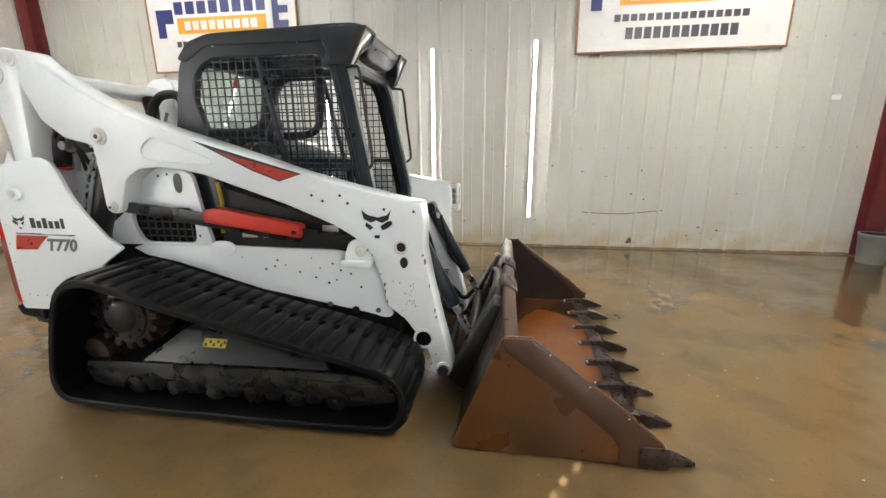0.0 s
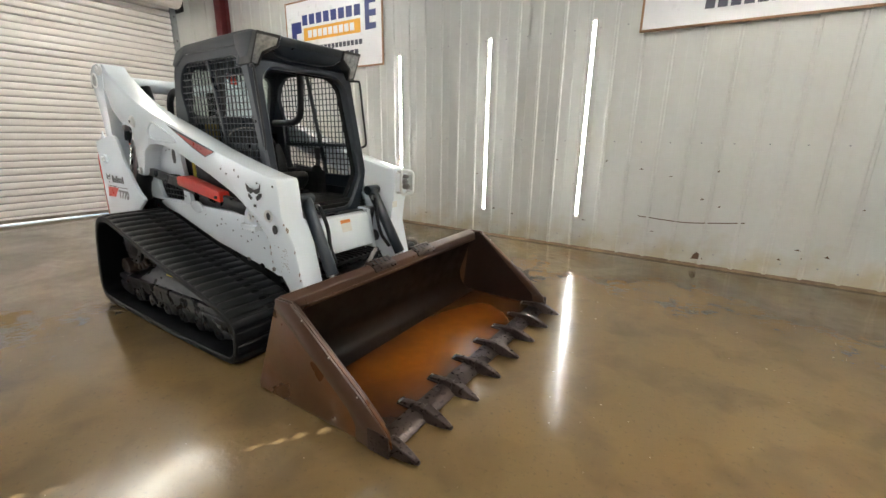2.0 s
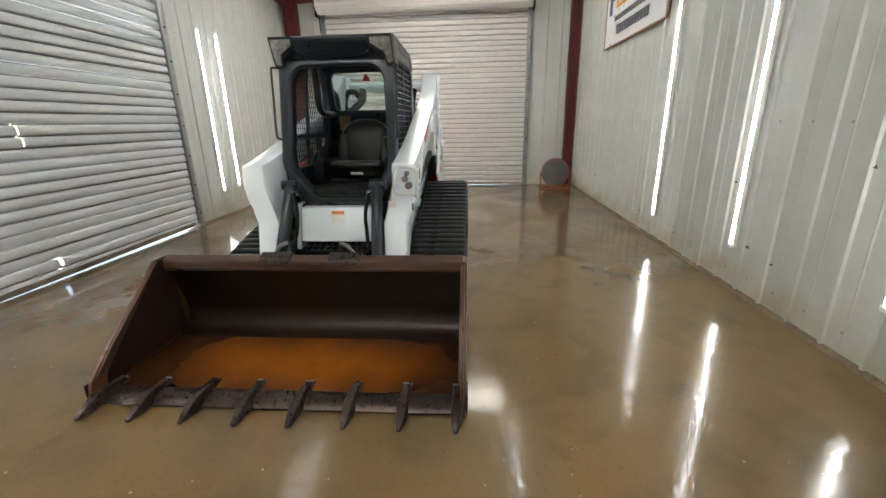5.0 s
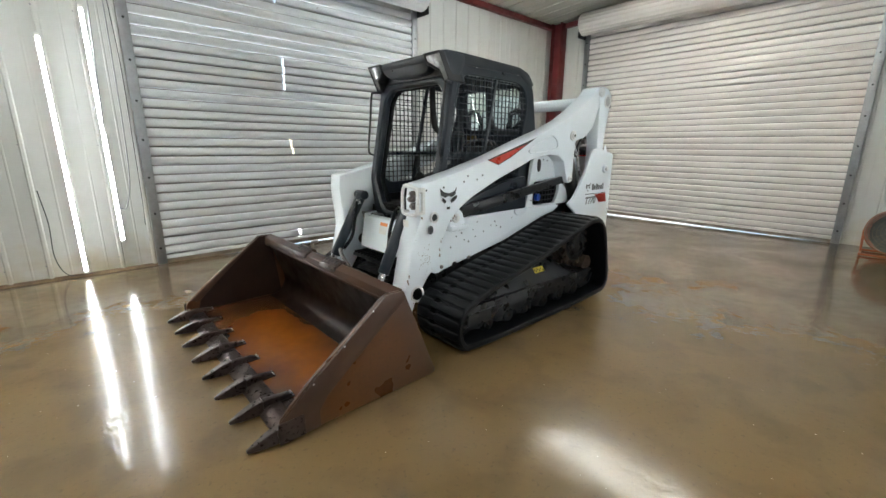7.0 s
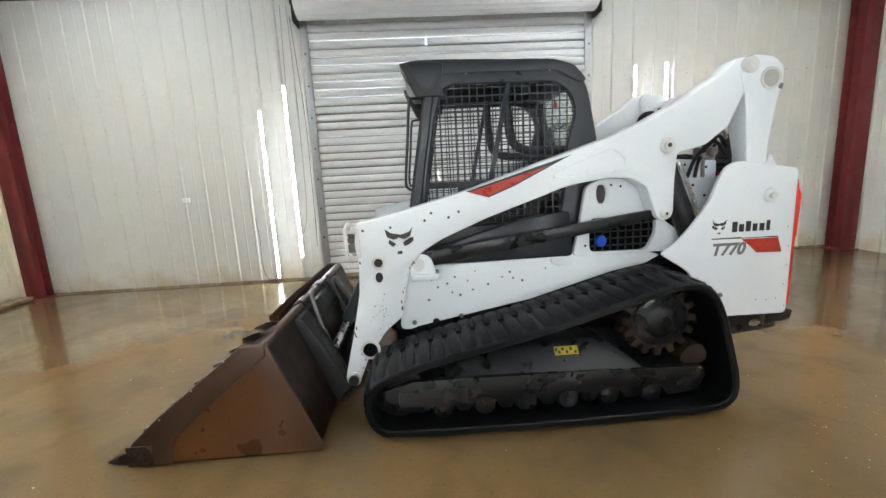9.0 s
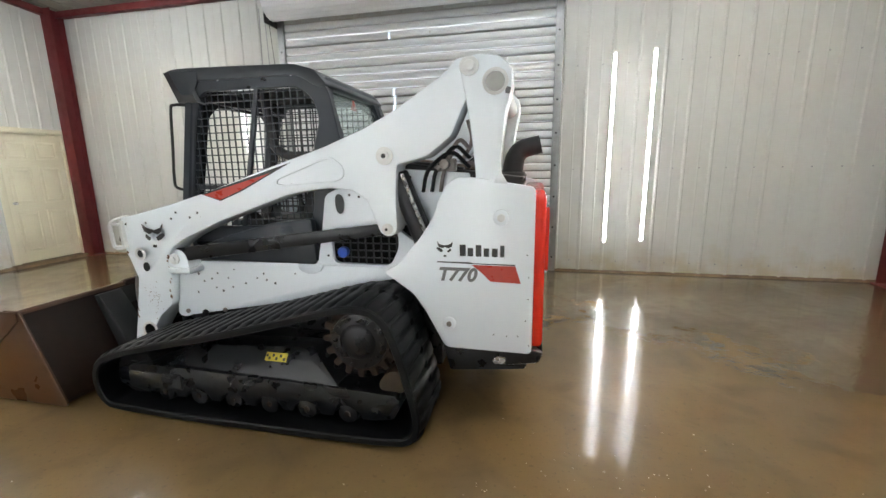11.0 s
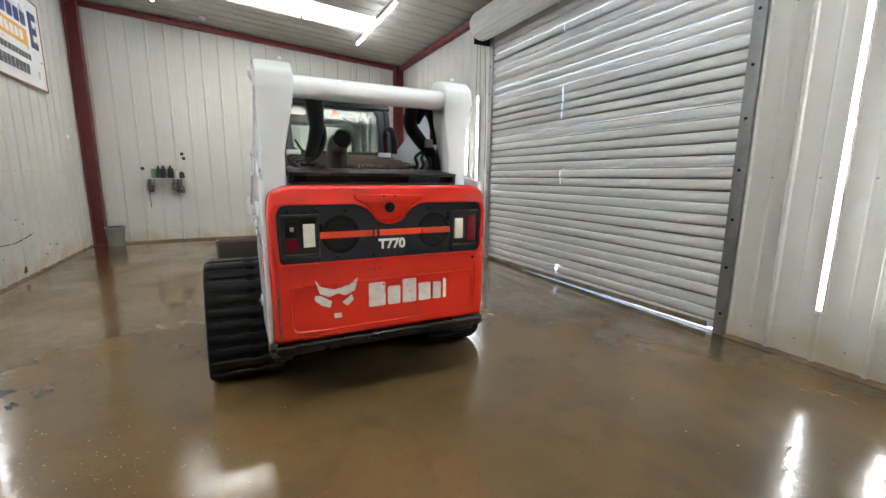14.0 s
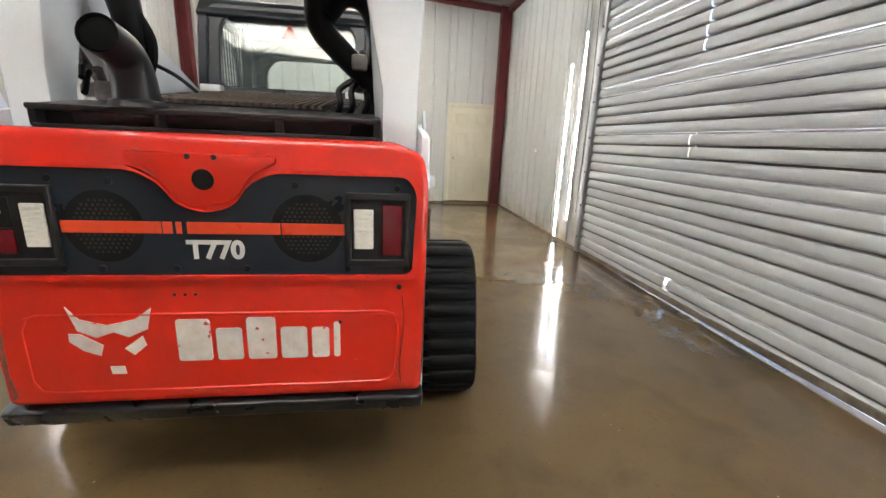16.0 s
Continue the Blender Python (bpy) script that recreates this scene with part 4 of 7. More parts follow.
def track_side(s):
    lo, hi = sorted((s * T_IN, s * T_OUT))
    outer = offset_loop(BELT_LOOP, LUG_H)     # belt body lies inside the tips of the lugs
    inner = offset_loop(BELT_LOOP, LUG_H + 0.042)
    belt = part("track", ring_plate([tuple(p) for p in outer], [tuple(p) for p in inner], lo, hi, "y", 0.008), rubber, loader, "black rubber track with worn lugs")
    n = len(BELT_LOOP)
    for i in range(0, n, 2):
        p, t = outer[i], (outer[(i + 1) % n] - outer[i - 1]).normalized()
        x, z = Vector((t.x, 0, t.y)), Vector((t.y, 0, -t.x))
        y = z.cross(x)
        lug = new("lug", lug_data)
        lug.parent = belt
        m = Matrix((x, y, z)).transposed().to_4x4()
        # the tread pattern runs outwards from the machine on both sides
        base = Vector((p.x, s * T_IN, p.y))
        if y.y * s < 0:
            m = m @ Matrix.Diagonal((1, -1, 1, 1))
        lug.matrix_world = Matrix.Translation(base) @ m
    # thin black plates on the uncut belt, painted as the slots' shade
    slot = mesh_of("drive_slot", prism(fillet([(-0.015, -0.024), (0.015, -0.024), (0.015, 0.024), (-0.015, 0.024)], 0.008, 2), -0.001, 0.0015, 0, "z"), hole_shade)
    for i in range(1, n, 2):
        p, t = outer[i], (outer[(i + 1) % n] - outer[i - 1]).normalized()
        x, z = Vector((t.x, 0, t.y)), Vector((t.y, 0, -t.x))
        g = new("drive_slot", slot)
        g.parent = belt
        g.matrix_world = Matrix.Translation((p.x, s * (T_IN + 0.178), p.y)) @ Matrix((x, z.cross(x), z)).transposed().to_4x4()
    # guide teeth on the inside of the belt
    tooth = mesh_of("guide_tooth", box(-0.02, 0.02, -0.03, 0.03, -0.04, 0.002, 0.006, 1), rubber)
    for i in range(0, n, 4):
        p, t = inner[i], (inner[(i + 1) % n] - inner[i - 1]).normalized()
        x, z = Vector((t.x, 0, t.y)), Vector((t.y, 0, -t.x))
        g = new("guide_tooth", tooth)
        g.parent = belt
        g.matrix_world = Matrix.Translation((p.x, s * 0.74, p.y)) @ Matrix((x, z.cross(x), z)).transposed().to_4x4()
    # undercarriage
    y0, y1 = sorted((s * 0.60, s * 0.90))
    wheels = (-0.75, -0.50, -0.26, -0.02, 0.22, 0.46)
    arches = [p for x in wheels for p in ((x - 0.088, 0.098), (x - 0.07, 0.135), (x - 0.035, 0.162), (x, 0.17), (x + 0.035, 0.162), (x + 0.07, 0.135), (x + 0.088, 0.098))]
    beam = [(0.79, 0.15), (0.79, 0.25), (0.62, 0.295), (0.33, 0.295), (-0.62, 0.275), (-1.04, 0.262), (-1.06, 0.2), (-1.02, 0.12), (-0.9, 0.098)] + arches + [(0.6, 0.11)]
    frame_ob = part("track_frame", prism(beam, y0, y1, 0.008), frame_paint, loader, "dark painted steel track frame, dusty")
    ya, yb = sorted((s * 0.62, s * 0.83))
    part("upper_plate", slope_out(prism(fillet([(0.45, 0.285), (0.3, 0.40), (-0.40, 0.43), (-0.50, 0.425), (-0.70, 0.27)], 0.02), ya, yb, 0.01), s), frame_gloss, frame_ob, "glossy dark sloping guard plate")
    part("label", slope_out(box(-0.345, -0.205, *sorted((s * 0.8305, s * 0.833)), 0.355, 0.395, 0), s), label_yellow, frame_ob, "yellow warning label")
    for xa, za in ((-0.335, 0.36), (-0.31, 0.375), (-0.285, 0.362), (-0.262, 0.376), (-0.24, 0.362), (-0.222, 0.374)):
        part("printed_bar", slope_out(box(xa, xa + 0.014, *sorted((s * 0.8325, s * 0.8338)), za, za + 0.013, 0), s), decal_black, frame_ob)
    for x in (-0.66, -0.46, -0.12, 0.3):
        part("bolt", cyl((x, s * 0.898, 0.2), (x, s * 0.908, 0.2), 0.012, n=8), dark_steel, frame_ob)
    part("tension_cover", prism(fillet([(0.32, 0.15), (0.7, 0.15), (0.7, 0.245), (0.32, 0.25)], 0.012), *sorted((s * 0.898, s * 0.912)), 0.004), frame_paint, frame_ob)
    for x in wheels:
        r = part("roller", [cyl((x, s * 0.60, 0.12), (x, s * 0.85, 0.12), 0.072, n=24, off=0.01), cyl((x, s * 0.85, 0.12), (x, s * 0.893, 0.12), 0.064, 0.056, n=24, off=0.006)], frame_paint, loader, "black steel track roller")
        part("cap", cyl((x, s * 0.893, 0.12), (x, s * 0.9, 0.12), 0.018, n=10, off=0.003), dirty_steel, r)
    part("idler_wheel", [cyl((0.70, s * 0.60, 0.22), (0.70, s * 0.86, 0.22), 0.15, n=36, off=0.012), cyl((0.70, s * 0.86, 0.22), (0.70, s * 0.87, 0.22), 0.07, n=20)], dark_steel, loader, "dark steel front idler wheel")
    # sprocket with teeth
    pts = []
    for k in range(16):
        for da, r in ((-0.32, 0.175), (-0.2, 0.218), (0.2, 0.218), (0.32, 0.175)):
            a = 2 * math.pi * (k + da) / 16
            pts.append((-0.815 + r * math.cos(a), 0.53 + r * math.sin(a)))
    sp = part("sprocket", [prism(pts, *sorted((s * 0.69, s * 0.75)), 0.004, segs=1), prism(pts, *sorted((s * 0.80, s * 0.83)), 0.004, segs=1)], sprocket_rust, loader, "rusty toothed drive sprocket")
    part("hub", [cyl((-0.815, s * 0.6, 0.53), (-0.815, s * 0.85, 0.53), 0.165, 0.158, n=36, off=0.008), cyl((-0.815, s * 0.85, 0.53), (-0.815, s * 0.875, 0.53), 0.11, 0.07, n=28, off=0.014)], frame_paint, sp, "black final drive hub")
    for k in range(10):
        a = 2 * math.pi * k / 10
        x, z = -0.815 + 0.135 * math.cos(a), 0.53 + 0.135 * math.sin(a)
        part("bolt", cyl((x, s * 0.848, z), (x, s * 0.86, z), 0.009, n=6), dark_steel, sp)
    part("mud_guard", prism(chaikin([(-0.92, 0.3), (-0.98, 0.38), (-1.06, 0.38), (-1.1, 0.3), (-1.06, 0.25), (-0.95, 0.25)]), *sorted((s * 0.72, s * 0.86)), 0.008), sprocket_rust, loader, "mud-caked scraper behind the sprocket")


track_side(1)
track_side(-1)

# chassis between the tracks
part("chassis", [box(-1.2, 0.6, -0.47, 0.47, 0.24, 0.86, 0.02), box(-1.66, -1.21, -0.47, 0.47, 0.37, 0.86, 0.02), box(-1.2, -0.5, -0.44, 0.44, 0.86, 1.26, 0.03)], frame_paint, loader, "dark steel belly and engine bay")
part("axle_tube", [cyl((-0.815, -0.64, 0.53), (-0.815, 0.64, 0.53), 0.12, n=24), box(-0.9, 0.4, -0.62, 0.62, 0.26, 0.42, 0.02)], frame_paint, loader)

ARM_TOP = [(0.90, 1.165), (0.80, 1.18), (0.52, 1.245), (0.22, 1.325), (-0.2, 1.46), (-0.58, 1.575), (-0.82, 1.665), (-1.0, 1.755), (-1.26, 1.915), (-1.33, 1.985), (-1.42, 1.99), (-1.475, 1.93)]
ARM_LOW = [(-1.44, 1.86), (-1.385, 1.80), (-1.30, 1.61), (-1.17, 1.51), (-1.0, 1.47), (-0.99, 1.30), (-0.99, 1.12), (-0.97, 1.085), (-0.93, 1.075), (-0.89, 1.095), (-0.86, 1.17), (-0.82, 1.28),
           (-0.73, 1.335), (-0.60, 1.345), (-0.45, 1.33), (-0.32, 1.305), (-0.16, 1.25), (0.14, 1.15), (0.41, 1.04), (0.53, 0.97), (0.60, 0.87), (0.64, 0.72), (0.67, 0.56), (0.78, 0.47), (0.90, 0.30), (0.945, 0.19), (0.975, 0.14), (1.02, 0.13), (1.055, 0.165), (1.045, 0.22), (0.985, 0.45), (0.925, 0.72), (0.905, 0.9), (0.915, 1.05)]


def lean_in(bm, s):
    """The lower leg of the arm steps in towards the middle."""
    for v in bm.verts:
        if v.co.x > 0.3:
            k = min(1.0, max(0.0, (0.98 - v.co.z) / 0.25))
            k = k * k * (3 - 2 * k)
            v.co.y -= s * 0.075 * k
    return bm


def disc(x, z, y, r, depth, s, n=20):
    return cyl((x, y, z), (x, y + s * depth, z), r, n=n, off=0.003)


# a horned mark of plain pieces: brow with two points, two cheeks, chin
HEAD_MARK = ([(-0.082, 0.066), (-0.06, 0.038), (-0.01, 0.024), (0.045, 0.036), (0.08, 0.062), (0.068, 0.014), (0.03, -0.004), (0.002, 0.008), (-0.032, -0.004), (-0.066, 0.012)],
             [(-0.084, 0.006), (-0.062, 0.004), (-0.022, -0.022), (-0.03, -0.046), (-0.06, -0.034), (-0.085, -0.012)],
             [(0.018, -0.03), (0.056, -0.002), (0.062, -0.024), (0.036, -0.046)],
             [(-0.016, -0.072), (0.012, -0.072), (0.014, -0.09), (-0.014, -0.09)])


def arm_side(s):
    a, b = sorted((s * 0.475, s * 0.64))
    arm = part("lift_arm", lean_in(prism(fillet(ARM_TOP + ARM_LOW, 0.02, 3), a, b, 0.012), s), white_paint, loader, "white painted lift arm with chips and dirt")
    # stiffening pocket pressed into the arm, seen as a raised outline
    pocket = [(-0.30, 1.355), (-0.64, 1.38), (-0.70, 1.41), (-0.69, 1.47), (-0.62, 1.52), (-0.58, 1.515), (-0.27, 1.395), (-0.25, 1.37)]
    outer = resample(fillet(pocket, 0.03), 48)
    cx = sum((p.x for p in outer)) / 48
    cz = sum((p.y for p in outer)) / 48
    inner = [Vector((cx + (p.x - cx) * 0.93, cz + (p.y - cz) * 0.87)) for p in outer]
    part("pressed_pocket", ring_plate([tuple(p) for p in outer], [tuple(p) for p in inner], *sorted((s * 0.639, s * 0.650)), "y", 0.004), white_paint, arm)
    for x, z, r in ((-1.39, 1.94, 0.028), (-0.935, 1.517, 0.03), (-0.935, 1.12, 0.02), (1.0, 0.175, 0.028)):
        yo = 0.64 if x < 0.3 else 0.565
        pin = part("pivot_pin", [disc(x, z, s * yo, r * 1.6, 0.012, s), disc(x, z, s * (yo + 0.012), r, 0.012, s, 8)], white_worn, arm, "greasy steel pivot pin")
        # black disc on the solid pin, painted as a shaded hole
        part("pin_hole", disc(x, z, s * (yo + 0.024), r * 0.45, 0.002, s, 10), decal_black, pin)
    for x, z, r, r2 in ((0.785, 0.925, 0.026, 0.04), (0.79, 0.83, 0.022, 0.0)):
        y = s * (0.64 - 0.075 * min(1, max(0, (0.98 - z) / 0.25)) ** 1.4)
        if r2:
            part("boss", ring_plate([(x + r2 * math.cos(t), z + r2 * math.sin(t)) for t in np.linspace(0, 6.283, 20, endpoint=False)], [(x + r * math.cos(t), z + r * math.sin(t)) for t in np.linspace(0, 6.283, 20, endpoint=False)], y, y + s * 0.014, "y", 0.003), white_worn, arm)
        # the arm is solid here; the black disc carries the hole's shade
        part("arm_hole", prism([(x + r * math.cos(t), z + r * (1.0 if r2 else 1.4) * math.sin(t)) for t in np.linspace(0, 6.283, 20, endpoint=False)], y - s * 0.004, y + s * 0.004, 0), decal_black, arm, "flat black disc painted as the shade of a hole")
    part("boss", ring_plate([(0.885 + 0.062 * math.cos(t), 0.36 + 0.062 * math.sin(t)) for t in np.linspace(0, 6.283, 24, endpoint=False)], [(0.885 + 0.045 * math.cos(t), 0.36 + 0.045 * math.sin(t)) for t in np.linspace(0, 6.283, 24, endpoint=False)], *sorted((s * 0.555, s * 0.568)), "y", 0.003), white_worn, arm)
    hole = part("arm_hole", disc(0.885, 0.36, s * 0.564, 0.052, 0.003, s, 28), bright_steel, arm, "worn steel ring of the pin bore")
    # black disc laid on the ring, painted as the dark of the bore
    part("bore", disc(0.885, 0.362, s * 0.567, 0.044, 0.0015, s, 28), hole_shade, hole)
    for x, z in ((0.67, 1.07), (0.70, 1.13), (0.86, 1.12), (0.46, 1.2), (0.5, 1.16), (0.36, 1.17), (0.30, 1.2)):
        # small black discs painted as shaded bolt holes
        part("bolt_hole", disc(x, z, s * 0.64, 0.008, 0.002, s, 8), decal_black, arm)
    rng = random.Random(21 + s)
    chips = []
    for k in range(46):
        x, z = rng.gauss(0.80, 0.03), rng.gauss(0.62, 0.07)
        chips.append(disc(x, z, s * 0.5645, rng.uniform(0.0015, 0.004), 0.0012, s, 6))
    for k in range(26):
        x, z = rng.gauss(0.93, 0.03), rng.gauss(0.24, 0.06)
        chips.append(disc(x - 0.02, z, s * 0.5645, rng.uniform(0.002, 0.006), 0.0012, s, 6))
    for k in range(9):
        x = rng.uniform(-0.6, 0.75)
        chips.append(disc(x, 1.34 - 0.27 * x + rng.uniform(-0.14, 0.02), s * 0.6395, rng.uniform(0.0015, 0.003), 0.0012, s, 5))
    for (xa, za), (xb, zb), dx in (((0.60, 0.87), (0.64, 0.72), 0.012), ((0.64, 0.72), (0.67, 0.56), 0.012), ((0.985, 0.45), (0.925, 0.72), -0.012), ((0.925, 0.72), (0.905, 0.95), -0.012), ((0.53, 0.97), (0.60, 0.87), 0.01)):
        for k in range(3):
            u = rng.random()
            x, z = xa + (xb - xa) * u + dx * rng.uniform(0.6, 1.6), za + (zb - za) * u
            lean = min(1.0, max(0.0, (0.98 - z) / 0.25))
            y = 0.64 - 0.075 * lean * lean * (3 - 2 * lean)
            a, b = rng.uniform(0.003, 0.007), rng.uniform(0.006, 0.018)
            chips.append(prism([(x - a, z - b), (x + a * 0.4, z - b * 0.7), (x + a, z + b * 0.3), (x + a * 0.2, z + b), (x - a * 0.7, z + b * 0.5)], *sorted((s * (y - 0.004), s * (y + 0.0016))), 0))
    tagged(part("chipped_paint", chips, chip_brown, arm, "small brown chips in the white paint"), kind="stuff")
    # flash, animal mark drawn as a plain shield
    part("flash", prism([(0.235, 1.3095), (0.124, 1.279), (-0.02, 1.335), (-0.24, 1.437)], *sorted((s * 0.6405, s * 0.6432)), 0), decal_red, arm, "dark red flash decal")
    part("flash_edge", prism([(0.253, 1.313), (0.121, 1.272), (-0.03, 1.33), (-0.367, 1.492)], *sorted((s * 0.6405, s * 0.6425)), 0), decal_black, arm)
    for piece in HEAD_MARK:
        part("mark", prism([(0.655 + s * u * 1.0, 1.062 + v) for u, v in piece], *sorted((s * 0.6395, s * 0.6425)), 0), decal_black, arm, "black horned mark")
    # upright rear link that carries the cross tube
    a2, b2 = sorted((s * 0.455, s * 0.648))
    link_pts = [(-1.36, 1.965), (-1.42, 2.0), (-1.54, 1.985), (-1.605, 1.93), (-1.608, 1.85), (-1.58, 1.74), (-1.555, 1.50), (-1.55, 0.95), (-1.42, 0.95), (-1.425, 1.42), (-1.395, 1.68), (-1.37, 1.82), (-1.35, 1.9)]
    link_bm = prism(fillet(link_pts, 0.025, 3), a2, b2, 0.014)
    for v in link_bm.verts:
        k = min(1.0, max(0.0, (1.80 - v.co.z) / 0.3))
        if abs(v.co.y) < 0.55:
            v.co.y += s * 0.055 * k
        else:
            v.co.y -= s * 0.012 * k
    ln = part("rear_link", link_bm, white_paint, loader, "white painted upright rear link")
    part("tube_end", ring_plate([(-1.525 + 0.064 * math.cos(t), 1.863 + 0.064 * math.sin(t)) for t in np.linspace(0, 6.283, 28, endpoint=False)], [(-1.525 + 0.048 * math.cos(t), 1.863 + 0.048 * math.sin(t)) for t in np.linspace(0, 6.283, 28, endpoint=False)], *sorted((s * 0.648, s * 0.655)), "y", 0.002), white_worn, ln)
    # flat grey disc closes the tube, with the bore's shade in its colour
    part("tube_bore", disc(-1.525, 1.863, s * 0.6485, 0.047, 0.002, s, 28), bore_shade, ln, "grey disc painted as the shaded bore of the cross tube")
    part("pivot_pin", [disc(-1.40, 1.94, s * 0.648, 0.045, 0.01, s), disc(-1.40, 1.94, s * 0.658, 0.026, 0.012, s, 8)], white_worn, ln)
    part("rub_mark", prism([(-1.596, 1.80), (-1.575, 1.805), (-1.572, 1.84), (-1.602, 1.83)], *sorted((s * 0.6485, s * 0.65)), 0), decal_grey, ln)
    for k in (0, 1):
        part("bolt", cyl((-1.56 + 0.1 * k, s * 0.52, 1.985), (-1.56 + 0.1 * k, s * 0.52, 2.0), 0.014, n=8), white_worn, ln)
    # control link bar
    y0, y1 = sorted((s * 0.56, s * 0.60))
    bar = part("control_link", [prism([(-0.95, 1.15), (-0.95, 1.085), (0.5, 0.875), (0.56, 0.9), (0.55, 0.96)], y0, y1, 0.006)], frame_paint, loader, "dark steel control link bar")
    part("pivot_pin", [disc(0.55, 0.893, s * 0.6, 0.036, 0.02, s), disc(0.55, 0.893, s * 0.62, 0.018, 0.012, s, 8)], white_worn, bar)
    pb = part("pivot_bracket", prism(fillet([(0.60, 0.79), (0.45, 0.79), (0.45, 0.86), (0.475, 0.93), (0.51, 0.955), (0.58, 0.955), (0.61, 0.92)], 0.02), *sorted((s * 0.5, s * 0.606)), 0.006), white_paint, loader, "white pivot bracket on the chassis")
    part("foot", box(0.43, 0.60, *sorted((s * 0.5, s * 0.625)), 0.80, 0.835, 0.005), white_paint, pb)
    # lift cylinder behind the arm
    cy = part("lift_cylinder", cyl((-0.97, s * 0.55, 1.42), (-1.2, s * 0.55, 0.86), 0.062, n=24, off=0.008), black_plastic, loader, "black hydraulic lift cylinder")
    part("rod_eye", [cyl((-0.945, s * 0.55, 1.48), (-0.97, s * 0.55, 1.42), 0.03, n=16)], bright_steel, cy)
    part("steel_line", pipe([(-1.02, s * 0.615, 1.42), (-1.07, s * 0.63, 1.3), (-1.15, s * 0.63, 1.1), (-1.16, s * 0.6, 1.0)], 0.011, 8), bright_steel, cy, "bright steel hydraulic line")
    # tilt cylinder at the front
    tc = part("tilt_cylinder", [cyl((0.78, s * 0.335, 1.0), (1.045, s * 0.365, 0.5), 0.043, n=20, off=0.006), cyl((0.78, s * 0.28, 1.0), (0.78, s * 0.40, 1.0), 0.04, n=18, off=0.005)], cab_paint, loader, "dark painted hydraulic tilt cylinder")
    part("rod", cyl((1.045, s * 0.365, 0.5), (1.15, s * 0.375, 0.3), 0.024, n=14), bright_steel, tc, "bright chromed rod")
    part("hose", pipe([(0.86, s * 0.285, 0.95), (0.9, s * 0.26, 0.8), (0.93, s * 0.27, 0.66), (1.0, s * 0.29, 0.56)], 0.014, 8), rubber, tc, "black hydraulic hose")
    part("fitting", [cyl((0.84, s * 0.29, 0.965), (0.84, s * 0.275, 0.93), 0.016, n=8)], bright_steel, tc)


arm_side(1)
arm_side(-1)
part("cross_tube", cyl((-1.525, -0.456, 1.863), (-1.525, 0.456, 1.863), 0.06, n=36), white_paint, loader, "white painted cross tube between the lift arms")
part("front_cross_tube", cyl((0.74, -0.45, 0.60), (0.74, 0.45, 0.60), 0.05, n=20), dark_steel, loader)

# red arm support clamped on the right-hand link
sup = part("arm_support", prism([(-0.38, 1.105), (-0.38, 1.035), (0.2, 0.955), (0.21, 0.98), (0.2, 1.03), (-0.28, 1.115)], -0.625, -0.545, 0.008), support_red, loader, "bright red lift arm support bar")
part("pin", cyl((0.17, -0.64, 0.99), (0.17, -0.6, 0.99), 0.012, n=8), dark_steel, sup)

# hydraulic couplers on the left arm's knee
loop = [(0.958, y, z) for y, z in resample(fillet([(0.50, 0.955), (0.66, 0.955), (0.67, 1.135), (0.525, 1.16), (0.50, 1.1)], 0.035), 28)]
cp = part("coupler_guard", [pipe(loop + loop[:1], 0.0125, 8, 0)] + [cyl((0.89, y, z), (0.958, y, z), 0.011, n=8) for y, z in ((0.505, 0.97), (0.655, 0.97), (0.66, 1.12), (0.53, 1.145))], white_worn, loader, "white bent-bar guard round hydraulic couplers")
part("backing", box(0.88, 0.905, 0.51, 0.655, 0.965, 1.14, 0.004), white_worn, cp)
for y, z, r in ((0.575, 1.06, 0.022), (0.6, 1.015, 0.026), (0.59, 1.1, 0.018)):
    part("coupler", [cyl((0.89, y, z), (0.955, y, z), r, n=16, off=0.004), cyl((0.955, y, z), (0.965, y, z), r * 0.6, n=12)], worn_steel, cp, "steel quick coupler")
part("label", box(0.9085, 0.9105, 0.44, 0.5, 0.85, 0.9, 0), label_white, loader)

